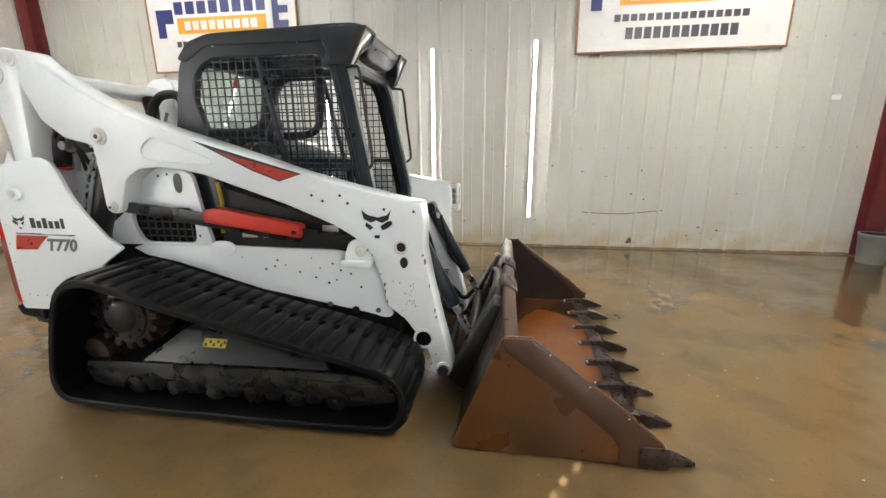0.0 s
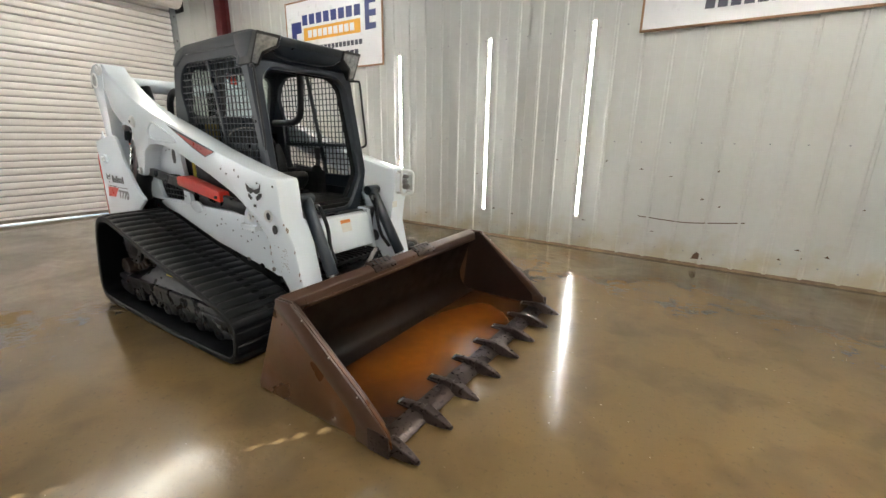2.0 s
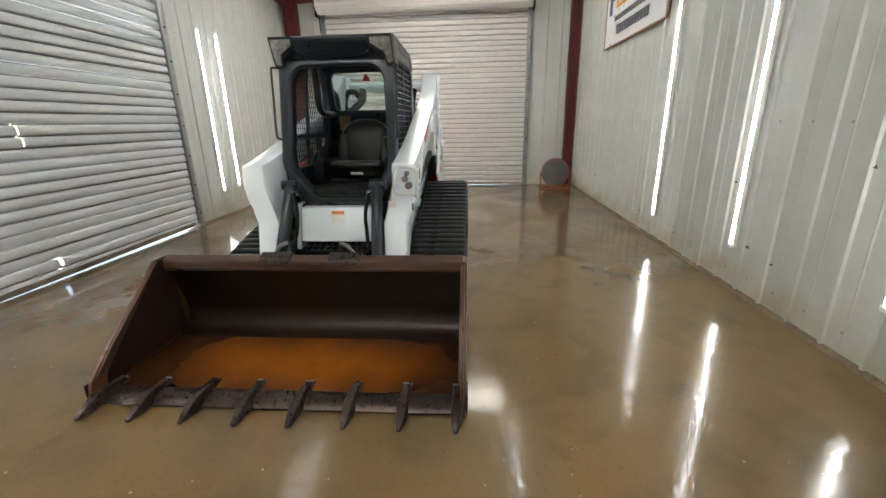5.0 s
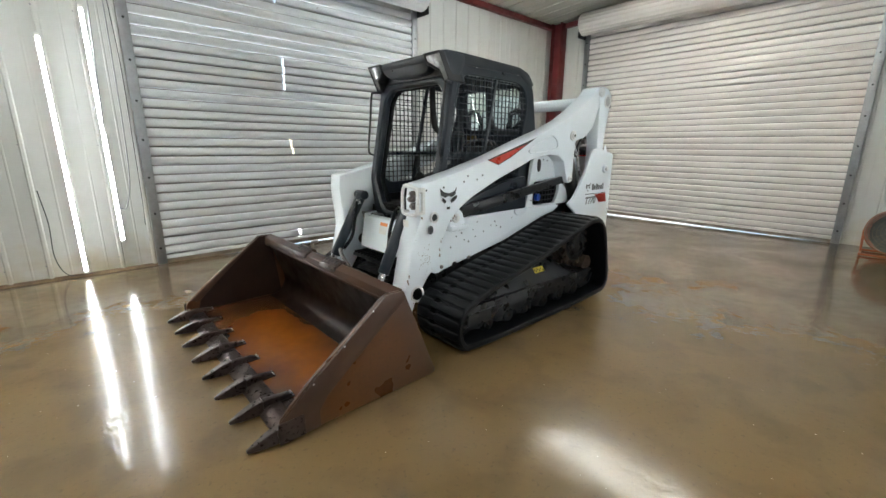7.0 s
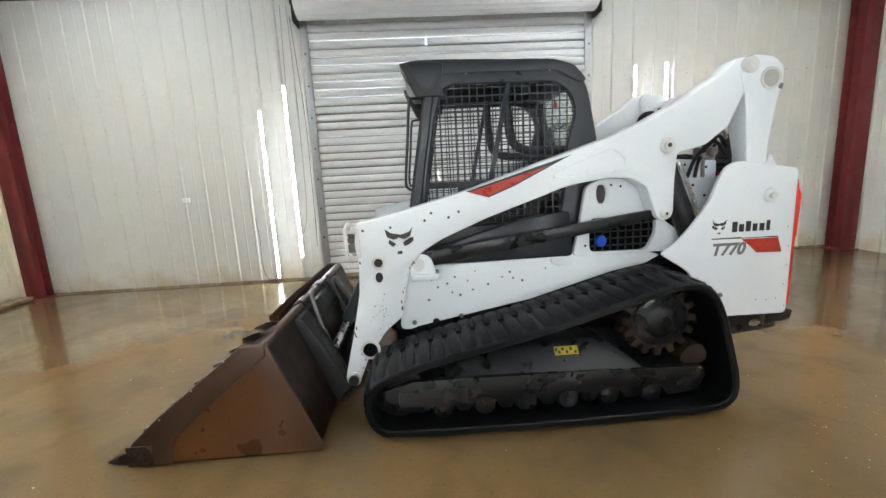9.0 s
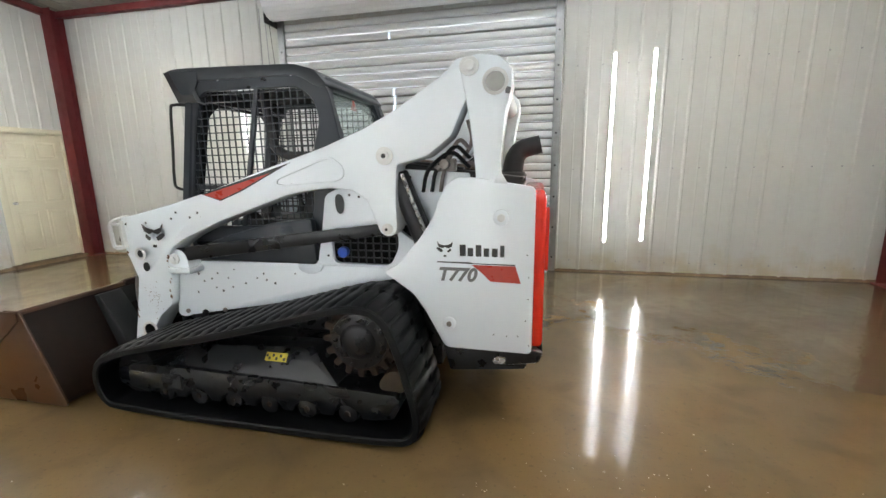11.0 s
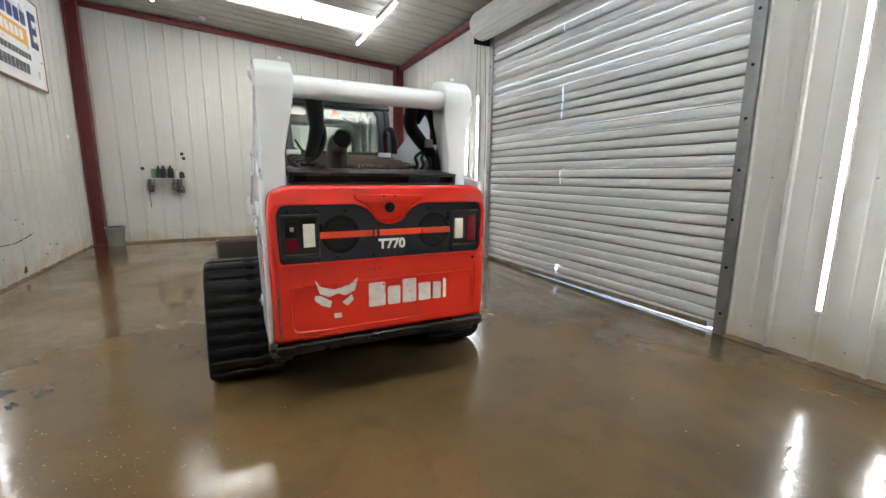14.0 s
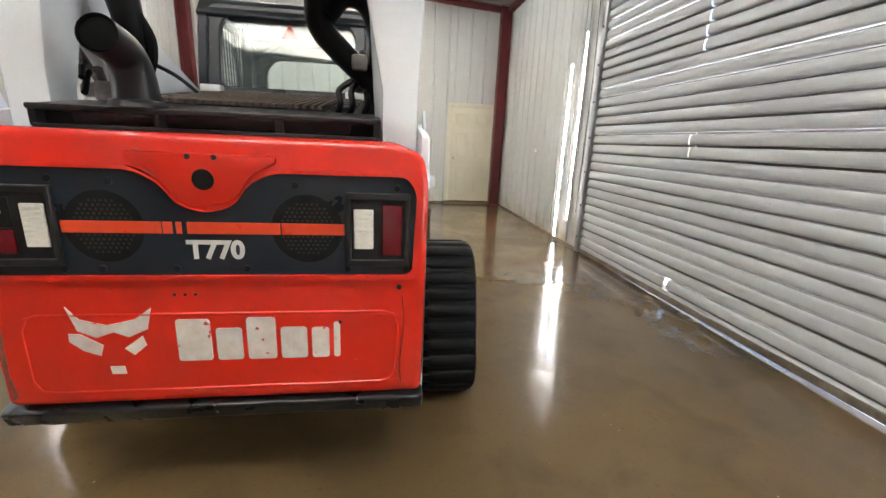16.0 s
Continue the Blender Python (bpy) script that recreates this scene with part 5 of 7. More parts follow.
# side panels of the body
def body_side(s):
    a, b = sorted((s * 0.47, s * 0.505))
    low = [(0.655, 0.86), (0.69, 0.47), (0.66, 0.455), (0.62, 0.455), (0.58, 0.47), (-0.14, 0.60), (-0.70, 0.755), (-0.9, 0.79), (-1.0, 0.84), (-0.9, 0.87), (-0.45, 0.87)]
    side = part("side_panel", prism(fillet(low, 0.015, 2), a, b, 0.006), white_paint, loader, "white painted chassis side with drilled holes")
    rng = random.Random(11)
    holes = [(0.44, 0.72), (0.38, 0.74), (0.30, 0.66), (0.33, 0.78), (0.22, 0.69), (0.12, 0.72), (0.03, 0.76), (-0.04, 0.75), (-0.02, 0.79), (-0.1, 0.73), (0.25, 0.75), (0.35, 0.68), (-0.25, 0.8), (0.48, 0.77), (0.5, 0.64), (0.2, 0.81)]
    for x, z in holes:
        # holes are black discs on the solid panel, their shade painted
        part("bolt_hole", disc(x, z, s * 0.505, rng.uniform(0.005, 0.009), 0.0015, s, 8), decal_black, side)
    for x, z, r in ((0.60, 0.50, 0.016), (0.46, 0.495, 0.024), (0.30, 0.525, 0.016)):
        part("bolt", disc(x, z, s * 0.505, r, 0.012, s, 10), dark_steel if r > 0.02 else worn_steel, side)
    part("tie_down", prism(chaikin([(-0.30, 0.90), (-0.42, 0.90), (-0.46, 0.86), (-0.42, 0.815), (-0.34, 0.80), (-0.27, 0.84)]), *sorted((s * 0.5, s * 0.515)), 0.004), white_paint, side)
    # fender over the drive with the meshed opening
    outer = fillet([(-0.42, 0.865), (-0.46, 1.05), (-0.50, 1.30), (-0.60, 1.345), (-0.74, 1.335), (-0.86, 1.25), (-0.93, 1.12), (-1.12, 0.98), (-1.12, 0.865)], 0.03)
    hole = fillet([(-0.53, 0.885), (-0.525, 1.10), (-0.95, 1.095), (-0.955, 0.99), (-0.9, 0.88)], 0.04)
    o, h = resample(outer, 72), resample(hole, 72)
    k0 = min(range(72), key=lambda k: (h[k] - o[0]).length)
    h = h[k0:] + h[:k0]
    fen = part("fender", ring_plate([tuple(p) for p in o], [tuple(p) for p in h], *sorted((s * 0.485, s * 0.52)), "y", 0.004), white_paint, loader, "white fender round a meshed air opening")
    bars = []
    for x in np.arange(-0.93, -0.53, 0.05):
        bars.append(box(x - 0.004, x + 0.004, *sorted((s * 0.478, s * 0.486)), 0.885, 1.095, 0))
    for z in np.arange(0.915, 1.09, 0.045):
        bars.append(box(-0.955, -0.53, *sorted((s * 0.478, s * 0.486)), z - 0.004, z + 0.004, 0))
    for w in bars:
        part("screen_wire", w, black_plastic, fen)
    # black sheet behind the mesh, coloured as the shade inside the opening
    part("cavity", box(-0.98, -0.52, *sorted((s * 0.44, s * 0.452)), 0.87, 1.12, 0), hole_shade, fen)
    # thin black plate painted as the slot's shade
    part("slot", prism(chaikin([(-0.57, 1.19), (-0.62, 1.19), (-0.625, 1.30), (-0.565, 1.31)]), *sorted((s * 0.519, s * 0.5225)), 0), decal_black, fen)
    if s > 0:
        part("cap", [cyl((-0.60, 0.50, 0.955), (-0.60, 0.535, 0.955), 0.034, n=18, off=0.006)], blue_plastic, fen, "blue filler cap")
    for x, z in ((-0.66, 1.3), (-0.72, 1.29), (-0.5, 0.93)):
        # black discs again in place of shaded holes
        part("bolt_hole", disc(x, z, s * 0.52, 0.008, 0.0015, s, 8), decal_black, fen)
    # dark panel below the cab
    if s > 0:
        part("cab_skirt", prism(fillet([(0.52, 0.875), (0.5, 0.94), (0.2, 1.04), (-0.1, 1.12), (-0.40, 1.16), (-0.42, 0.87)], 0.03), *sorted((s * 0.47, s * 0.525)), 0.008), cab_paint, loader, "dark grey skirt panel below the cab")
    else:
        # flat black panel stands in for the open bay's dark inside
        sk = part("cab_skirt", prism(fillet([(0.52, 0.865), (0.5, 0.95), (0.2, 1.06), (-0.1, 1.15), (-0.40, 1.24), (-0.38, 0.87)], 0.02), *sorted((s * 0.44, s * 0.475)), 0.005), black_plastic, loader, "black panel painted as the dark opening below the cab, with labels")
        for x in (-0.2, -0.06, 0.32):
            part("label", box(x - 0.05, x + 0.05, -0.4775, -0.4755, 0.92 if x < 0.3 else 0.965, 0.975 if x < 0.3 else 1.005, 0), label_white, sk, "white instruction label")
        part("hose", pipe([(-0.36, -0.49, 1.25), (-0.34, -0.5, 1.12), (-0.36, -0.5, 0.95)], 0.012, 8), label_yellow, sk)
    # rear quarter
    tail = [(-1.735, 1.35), (-1.42, 1.40), (-1.34, 1.405), (-1.285, 1.375), (-1.245, 1.31), (-1.2, 1.19), (-1.12, 1.07), (-1.0, 0.93), (-0.905, 0.875), (-1.0, 0.815), (-1.08, 0.76), (-1.15, 0.66), (-1.26, 0.455), (-1.735, 0.45)]
    q = part("rear_quarter", prism(fillet(tail, 0.03, 3), *sorted((s * 0.636, s * 0.662)), 0.009, segs=3), white_paint, loader, "white rear quarter panel")
    part("boss", disc(-1.565, 1.195, s * 0.66, 0.042, 0.02, s, 20), white_paint, q)
    part("bolt", disc(-1.565, 1.195, s * 0.68, 0.022, 0.02, s, 6), white_worn, q)
    part("boss", disc(-1.285, 0.60, s * 0.66, 0.037, 0.012, s, 20), white_paint, q)
    part("bolt", disc(-1.285, 0.60, s * 0.672, 0.016, 0.012, s, 6), worn_steel, q)
    for x, z in ((-1.70, 1.0), (-1.71, 0.76), (-1.7, 0.64), (-1.66, 0.55), (-1.6, 0.545), (-1.53, 0.55), (-1.72, 0.5), (-1.71, 0.88)):
        part("chip", disc(x, z, s * 0.662, 0.004, 0.0012, s, 6), decal_black, q)
    # maker's mark as plain shapes, then the model number
    xs = lambda u: -1.22 - u if s > 0 else -1.64 + u
    for piece in HEAD_MARK:
        part("mark", prism([(xs(0.045 + u * 0.55), 1.027 + v * 0.55) for u, v in piece], *sorted((s * 0.6615, s * 0.664)), 0), decal_black, q, "black horned mark")
    for k, (w, h) in enumerate(((0.032, 0.062), (0.03, 0.045), (0.03, 0.062), (0.028, 0.045), (0.03, 0.045), (0.022, 0.062))):
        u = 0.125 + k * 0.043
        part("mark_bar", box(*sorted((xs(u), xs(u + w))), *sorted((s * 0.6622, s * 0.664)), 0.985, 0.985 + h, 0), decal_black, q)
    part("stripe", prism([(xs(u), z) for u, z in ((0.0, 0.952), (0.18, 0.952), (0.2, 0.947), (0.42, 0.947), (0.42, 0.94), (0.0, 0.946))], *sorted((s * 0.6622, s * 0.6642)), 0), decal_black, q)
    part("flash", prism([(xs(u if s > 0 else 0.42 - u), z) for u, z in ((0.19, 0.938), (0.42, 0.938), (0.45, 0.845), (0.29, 0.85), (0.25, 0.89))], *sorted((s * 0.6622, s * 0.6638)), 0), decal_red, q, "red flash decal")
    rot = pose(0, 0, 0, 90, 0, 0) if s < 0 else pose(0, 0, 0, 90, 0, 180)
    lettering("T770", 0.1, decal_grey, Matrix.Translation((xs(0.0) if s > 0 else xs(0.2), s * 0.6625, 0.848)) @ rot, "model_number", q, 0.25)
    part("tail_underbody", prism(fillet([(-1.24, 0.455), (-1.28, 0.30), (-1.70, 0.345), (-1.735, 0.44), (-1.735, 0.455)], 0.015), *sorted((s * 0.50, s * 0.63)), 0.01), frame_paint, loader, "dark steel tail underbody")
    part("tie_eye", prism(chaikin([(-1.52, 0.36), (-1.62, 0.37), (-1.61, 0.41), (-1.53, 0.41)]), *sorted((s * 0.63, s * 0.633)), 0), bright_steel, loader, "worn tie-down opening")
    part("small_fin", prism([(-1.6, 1.36), (-1.52, 1.37), (-1.55, 1.44)], *sorted((s * 0.652, s * 0.662)), 0.002), white_paint, loader)


body_side(1)
body_side(-1)

# engine bay between cab and tail: fittings seen through the arms
for s in (1, -1):
    part("inner_wall", box(-1.6, -1.16, *sorted((s * 0.42, s * 0.45)), 0.8, 1.32, 0.006), white_worn, loader, "grimy white inner wall of the engine bay")
    bay = part("bay_wall", prism(fillet([(-1.37, 1.12), (-0.62, 1.12), (-0.62, 1.42), (-1.0, 1.445), (-1.37, 1.42)], 0.02), *sorted((s * 0.425, s * 0.462)), 0.006), white_paint, loader, "white inner wall of the engine bay with bolts")
    for x, z in ((-1.30, 1.38), (-1.16, 1.40), (-1.02, 1.40), (-1.30, 1.2), (-1.22, 1.27)):
        part("bolt", disc(x, z, s * 0.462, 0.009, 0.006, s, 8), dark_steel, bay)
for s in (1, -1):
    part("valve_block", [box(-1.30, -1.2, *sorted((s * 0.47, s * 0.54)), 1.43, 1.50, 0.01), cyl((-1.25, s * 0.5, 1.47), (-1.25, s * 0.6, 1.47), 0.026, n=14, off=0.004), cyl((-1.29, s * 0.52, 1.54), (-1.2, s * 0.55, 1.44), 0.018, n=12)], worn_steel, loader, "grimy hydraulic valve block")
    for k in range(3):
        part("hose", pipe([(-1.12 - 0.05 * k, s * 0.55, 1.32), (-1.16 - 0.04 * k, s * (0.57 - 0.02 * k), 1.44), (-1.28 - 0.02 * k, s * 0.55, 1.53 + 0.03 * k), (-1.38, s * 0.52, 1.45 + 0.05 * k)], 0.011, 8), worn_steel if k == 2 else rubber, loader)
    # looped hoses at the top of the arm
    loops = [[(-0.80, s * 0.40, 1.56), (-0.785, s * 0.40, 1.68), (-0.72, s * 0.40, 1.75), (-0.62, s * 0.40, 1.755), (-0.58, s * 0.40, 1.70), (-0.60, s * 0.40, 1.6), (-0.66, s * 0.40, 1.5)]]
    for pts in (loops if s < 0 else []):
        part("hose", pipe(pts, 0.026, 10), rubber, loader, "black wrapped hydraulic hose")
    if s < 0:
        part("hose", pipe([(-1.46, -0.29, 1.84), (-1.42, -0.29, 1.72), (-1.38, -0.36, 1.64), (-1.35, -0.46, 1.55), (-1.35, -0.51, 1.46), (-1.36, -0.52, 1.36)], 0.044, 10), rubber, loader, "black wrapped hydraulic hose")
        part("hose", pipe([(-1.44, -0.32, 1.74), (-1.42, -0.38, 1.81), (-1.38, -0.45, 1.80), (-1.37, -0.49, 1.71), (-1.37, -0.49, 1.6)], 0.034, 10), rubber, loader, "black wrapped hydraulic hose")
        for dy in (0.02, 0.075, 0.12):
            part("hose", pipe([(-1.35, -0.455 + dy * 0.3, 1.56), (-1.37, -0.47 + dy, 1.51), (-1.39, -0.475 + dy, 1.46), (-1.37, -0.46 + dy, 1.42)], 0.012, 8), rubber, loader)
        part("hose_clamp", box(-1.43, -1.36, -0.455, -0.40, 1.575, 1.63, 0.01), worn_steel, loader, "steel clamp round the hoses")
    else:
        part("hose", pipe([(-1.47, 0.33, 1.83), (-1.45, 0.32, 1.74), (-1.44, 0.315, 1.66), (-1.42, 0.33, 1.58), (-1.40, 0.36, 1.48)], 0.045, 10, 6, True, (0.055, 0.03)), rubber, loader, "black wrapped hydraulic hose")
        part("hose", pipe([(-1.44, 0.29, 1.70), (-1.41, 0.27, 1.62), (-1.40, 0.30, 1.52), (-1.42, 0.38, 1.46)], 0.02, 8), rubber, loader, "black hydraulic hose")
        part("steel_line", pipe([(-1.34, 0.34, 1.72), (-1.36, 0.32, 1.6), (-1.3, 0.36, 1.48)], 0.012, 8), worn_steel, loader)

# engine cover with slatted grille
cover = part("engine_cover", [prism([(-1.63, 1.345), (-1.64, 1.392), (-1.55, 1.41), (-1.40, 1.425), (-0.60, 1.535), (-0.565, 1.53), (-0.565, 1.42), (-1.3, 1.345)], -0.41, 0.41, 0.01), prism([(-1.645, 1.378), (-1.655, 1.396), (-1.42, 1.425), (-1.38, 1.40), (-1.42, 1.37)], -0.505, 0.505, 0.008)], black_plastic, loader, "glossy black moulded engine cover")
for y in (-0.495, -0.19, 0.16, 0.495):
    part("cover_rib", prism([(-1.66, 1.333), (-1.662, 1.392), (-1.58, 1.4), (-1.55, 1.333)], y - 0.011, y + 0.011, 0.003), black_plastic, cover)
part("cover_lip", [box(-1.668, -1.645, -0.508, 0.508, 1.38, 1.397, 0.005), box(-1.664, -1.63, -0.5, 0.5, 1.328, 1.341, 0.004)], black_plastic, cover)
# near-black fill behind the ribs, painted as the recess's shade
part("cover_recess", box(-1.626, -1.6, -0.49, 0.49, 1.335, 1.39, 0), lining_hole_black, cover)
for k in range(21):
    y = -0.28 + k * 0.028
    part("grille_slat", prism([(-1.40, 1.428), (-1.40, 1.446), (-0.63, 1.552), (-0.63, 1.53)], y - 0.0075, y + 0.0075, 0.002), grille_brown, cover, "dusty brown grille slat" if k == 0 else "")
# near-black sheet under the slats for the dark below the grille
part("grille_bed", prism([(-1.42, 1.4255), (-1.42, 1.43), (-0.61, 1.541), (-0.61, 1.536)], -0.3, 0.3, 0), lining_hole_black, cover)
for x, z in ((-1.2, 1.4635), (-0.95, 1.498)):
    part("grille_bar", box(x - 0.008, x + 0.008, -0.29, 0.29, z - 0.012, z + 0.006, 0.002), grille_brown, cover)
for y in (-0.355, 0.355):
    for k in range(4):
        part("cover_step", prism([(-1.32 + 0.17 * k, 1.43 + 0.0232 * k), (-1.32 + 0.17 * k, 1.452 + 0.0232 * k), (-1.2 + 0.17 * k, 1.468 + 0.0232 * k), (-1.2 + 0.17 * k, 1.44 + 0.0232 * k)], y - 0.045, y + 0.045, 0.005), black_plastic, cover)
for y in (-0.36, 0.36):
    part("cover_latch", box(-0.70, -0.64, y - 0.05, y + 0.05, 1.53, 1.57, 0.008), white_worn, cover, "white latch bracket")
exh = part("exhaust_pipe", pipe([(-1.595, 0.238, 1.37), (-1.597, 0.238, 1.43), (-1.61, 0.238, 1.50), (-1.65, 0.237, 1.55), (-1.755, 0.235, 1.578)], 0.05, 20, 6, False, (0.066, 0.052)), black_plastic, loader, "dark curved exhaust pipe")
# black plug inside the mouth, coloured as the shade in the pipe
part("pipe_bore", pipe([(-1.748, 0.235, 1.5765), (-1.70, 0.236, 1.564), (-1.65, 0.237, 1.548)], 0.0455, 16, 4), hole_shade, exh)
part("pipe_flange", cyl((-1.595, 0.238, 1.395), (-1.595, 0.238, 1.42), 0.088, 0.072, n=24, off=0.004), black_plastic, exh)
part("rear_beacon_line", pipe([(-1.0, 0.30, 1.5), (-1.05, 0.36, 1.56), (-1.2, 0.41, 1.6)], 0.008, 6), black_plastic, loader)


# ---- tailgate ----
tg_out = fillet([(-0.665, 0.485), (0.665, 0.485), (0.672, 1.2), (0.655, 1.30), (0.56, 1.338), (-0.56, 1.338), (-0.655, 1.30), (-0.672, 1.2)], 0.035, 4)
tg_out = [(y * 0.968, z) for y, z in tg_out]
bm = prism(tg_out, -1.715, -1.845, 0.042, "x", 5)
tailgate = part("tailgate", bm, red_paint, loader, "glossy red moulded tailgate with scuffed edges")
band = fillet([(-0.60, 0.925), (0.60, 0.925), (0.61, 1.19), (0.58, 1.235), (0.19, 1.235), (0.12, 1.2), (0.075, 1.135), (0.0, 1.115), (-0.075, 1.135), (-0.12, 1.2), (-0.19, 1.235), (-0.58, 1.235), (-0.61, 1.19)], 0.03, 4)
ob = [(y * 1.035, 1.085 + (z - 1.085) * 1.09) for y, z in band]
part("raised_rim", ring_plate(ob, band, -1.84, -1.862, "x", 0.008), red_paint, tailgate)
bandp = part("rear_panel", prism(band, -1.842, -1.849, 0.0, "x"), cab_paint, tailgate, "dark grey inset panel with an orange stripe")
part("sensor_hood", prism(fillet([(-0.2, 1.262), (-0.2, 1.285), (0.2, 1.285), (0.2, 1.262), (0.13, 1.228), (0.085, 1.162), (0.04, 1.14), (-0.04, 1.14), (-0.085, 1.162), (-0.13, 1.228)], 0.012), -1.843, -1.8595, 0.005, "x"), red_paint, tailgate)
# proud black disc in place of the hole, its shade painted
part("lock_hole", cyl((-1.845, 0.0, 1.212), (-1.8612, 0.0, 1.212), 0.03, n=24), lining_hole_black, tailgate, "round black disc painted as the shaded lock hole")
for y in (-0.035, 0.035):
    part("screw", cyl((-1.857, y, 1.275), (-1.862, y, 1.275), 0.008, n=8), dirty_steel, tailgate)
for y, z in ((-0.55, 1.2), (-0.25, 1.2), (0.25, 1.2), (0.4, 1.205), (0.55, 1.2), (-0.4, 0.945), (-0.1, 0.945), (0.1, 0.945), (0.4, 0.945), (-0.58, 0.945), (0.3, 0.945)):
    part("screw", cyl((-1.849, y, z), (-1.855, y, z), 0.011, n=8, off=0.002), dark_steel, bandp)
for y in (-0.28, 0.28):
    dots = []
    for i in range(-6, 7):
        for j in range(-6, 7):
            u, v = i * 0.0145 + (j % 2) * 0.007, j * 0.0125
            if u * u + v * v < 0.0068:
                dots.append(cyl((-1.8494, y + u, 1.07 + v), (-1.8502, y + u, 1.07 + v), 0.0042, n=6))
    part("vent_disc", cyl((-1.8488, y, 1.07), (-1.8496, y, 1.07), 0.105, n=32), lining_hole_black, bandp, "round black vent field")
    tagged(part("speaker_mesh", dots, black_plastic, bandp, "round field of small vent holes"), kind="stuff")
for ya, yb in ((0.39, 0.15), (0.148, 0.13), (0.126, 0.1), (0.09, 0.075), (0.06, -0.2), (-0.205, -0.39)):
    part("orange_stripe", box(-1.8525, -1.85, min(ya, yb), max(ya, yb), 1.052, 1.087, 0), orange_red, bandp, "worn orange stripe")
lettering("T770", 0.076, label_white, Matrix.Translation((-1.8515, 0.066, 0.978)) @ pose(0, 0, 0, 90, 0, -90), "model_number", bandp, 0.0)
for s in (1, -1):
    y0, y1 = sorted((s * 0.41, s * 0.575))
    lamp = part("tail_lamp", ring_plate([(y0 - 0.015, 0.955), (y1 + 0.015, 0.955), (y1 + 0.015, 1.185), (y0 - 0.015, 1.185)], [(y0, 0.975), (y1, 0.975), (y1, 1.165), (y0, 1.165)], -1.849, -1.864, "x", 0.003), black_plastic, tailgate, "rear lamp in a black bezel")
    part("lamp_bed", box(-1.853, -1.849, y0, y1, 0.975, 1.165, 0), black_plastic, lamp)
    wa, wb = sorted((s * 0.418, s * 0.478))
    ra, rb = sorted((s * 0.505, s * 0.565))
    part("white_lens", box(-1.862, -1.853, wa, wb, 1.01, 1.135, 0.004), lens_white, lamp, "clear ribbed reversing lens")
    for k in range(8):
        part("lens_rib", box(-1.864, -1.861, wa + 0.004, wb - 0.004, 1.016 + k * 0.0145, 1.024 + k * 0.0145, 0), lens_white, lamp)
    part("red_lens", box(-1.862, -1.853, ra, rb, 0.99, 1.15 if s < 0 else 1.06, 0.004), lens_red, lamp, "dark red tail lens")
    if s > 0:
        part("broken_lens", box(-1.858, -1.853, ra, rb, 1.065, 1.15, 0.003), lining_hole_black, lamp, "broken empty lamp socket")
        part("bulb", cyl((-1.858, (ra + rb) / 2, 1.11), (-1.868, (ra + rb) / 2, 1.11), 0.012, n=10, off=0.003), bright_steel, lamp)
# lower pressed field and plain mark shapes
part("pressed_line", ring_plate([tuple(p) for p in resample(fillet([(-0.56, 0.53), (0.56, 0.53), (0.56, 0.80), (-0.56, 0.80)], 0.05), 64)], [tuple(p) for p in resample(fillet([(-0.55, 0.54), (0.55, 0.54), (0.55, 0.79), (-0.55, 0.79)], 0.045), 64)], -1.842, -1.8475, "x", 0.002), red_paint, tailgate)
for piece in HEAD_MARK:
    part("mark", prism([(0.308 - u * 1.45, 0.728 + v * 1.45) for u, v in piece], -1.8445, -1.8475, 0, "x"), decal_white, tailgate, "worn white horned mark")
u = 0.129
for w, h in ((0.1, 0.142), (0.078, 0.11), (0.088, 0.145), (0.082, 0.11), (0.055, 0.108), (0.02, 0.125)):
    part("mark_bar", prism(fillet([(u, 0.636), (u - w, 0.636), (u - w, 0.636 + h), (u, 0.636 + h)], 0.012), -1.8445, -1.8475, 0, "x"), decal_white, tailgate, "worn white block of the maker's mark")
    u -= w + 0.015
part("scuff", [prism([(-0.646, 0.55), (-0.638, 0.56), (-0.632, 0.7), (-0.64, 0.9), (-0.648, 0.92)], -1.832, -1.79, 0, "x"), prism([(-0.649, 1.0), (-0.642, 1.02), (-0.64, 1.12), (-0.648, 1.16)], -1.832, -1.79, 0, "x")], red_edge, tailgate, "scraped edge")
part("scuff", prism([(0.618, 0.51), (0.6, 0.53), (0.612, 0.6), (0.606, 0.75), (0.622, 0.9), (0.626, 0.7)], -1.8445, -1.8465, 0, "x"), red_edge, tailgate, "scraped edge")
for y, z, r in ((-0.56, 0.88, 0.009), (0.12, 0.86, 0.005), (0.09, 0.86, 0.005), (0.06, 0.86, 0.005), (-0.37, 0.76, 0.006)):
    # black discs painted as shaded screw holes
    part("screw_hole", cyl((-1.845, y, z), (-1.8475, y, z), r, n=10), lining_hole_black, tailgate)
part("crack", pipe([(-1.8455, -0.57, 0.85), (-1.8455, -0.578, 0.75), (-1.8455, -0.565, 0.6), (-1.8455, -0.57, 0.53)], 0.0016, 5, 4), lining_hole_black, tailgate, "thin crack in the red moulding")
for y, z, w in ((0.17, 1.285, 0.012), (0.30, 0.87, 0.006), (-0.2, 0.70, 0.005), (-0.42, 0.62, 0.006), (0.45, 0.9, 0.007), (-0.33, 0.87, 0.006)):
    part("nick", prism([(y - w, z), (y + w * 0.3, z + w * 0.4), (y + w, z + w * 0.9), (y, z + w * 0.2)], -1.8445, -1.8462, 0, "x"), red_edge, tailgate)
tailgate.location = (0.055, -0.01, -0.008)
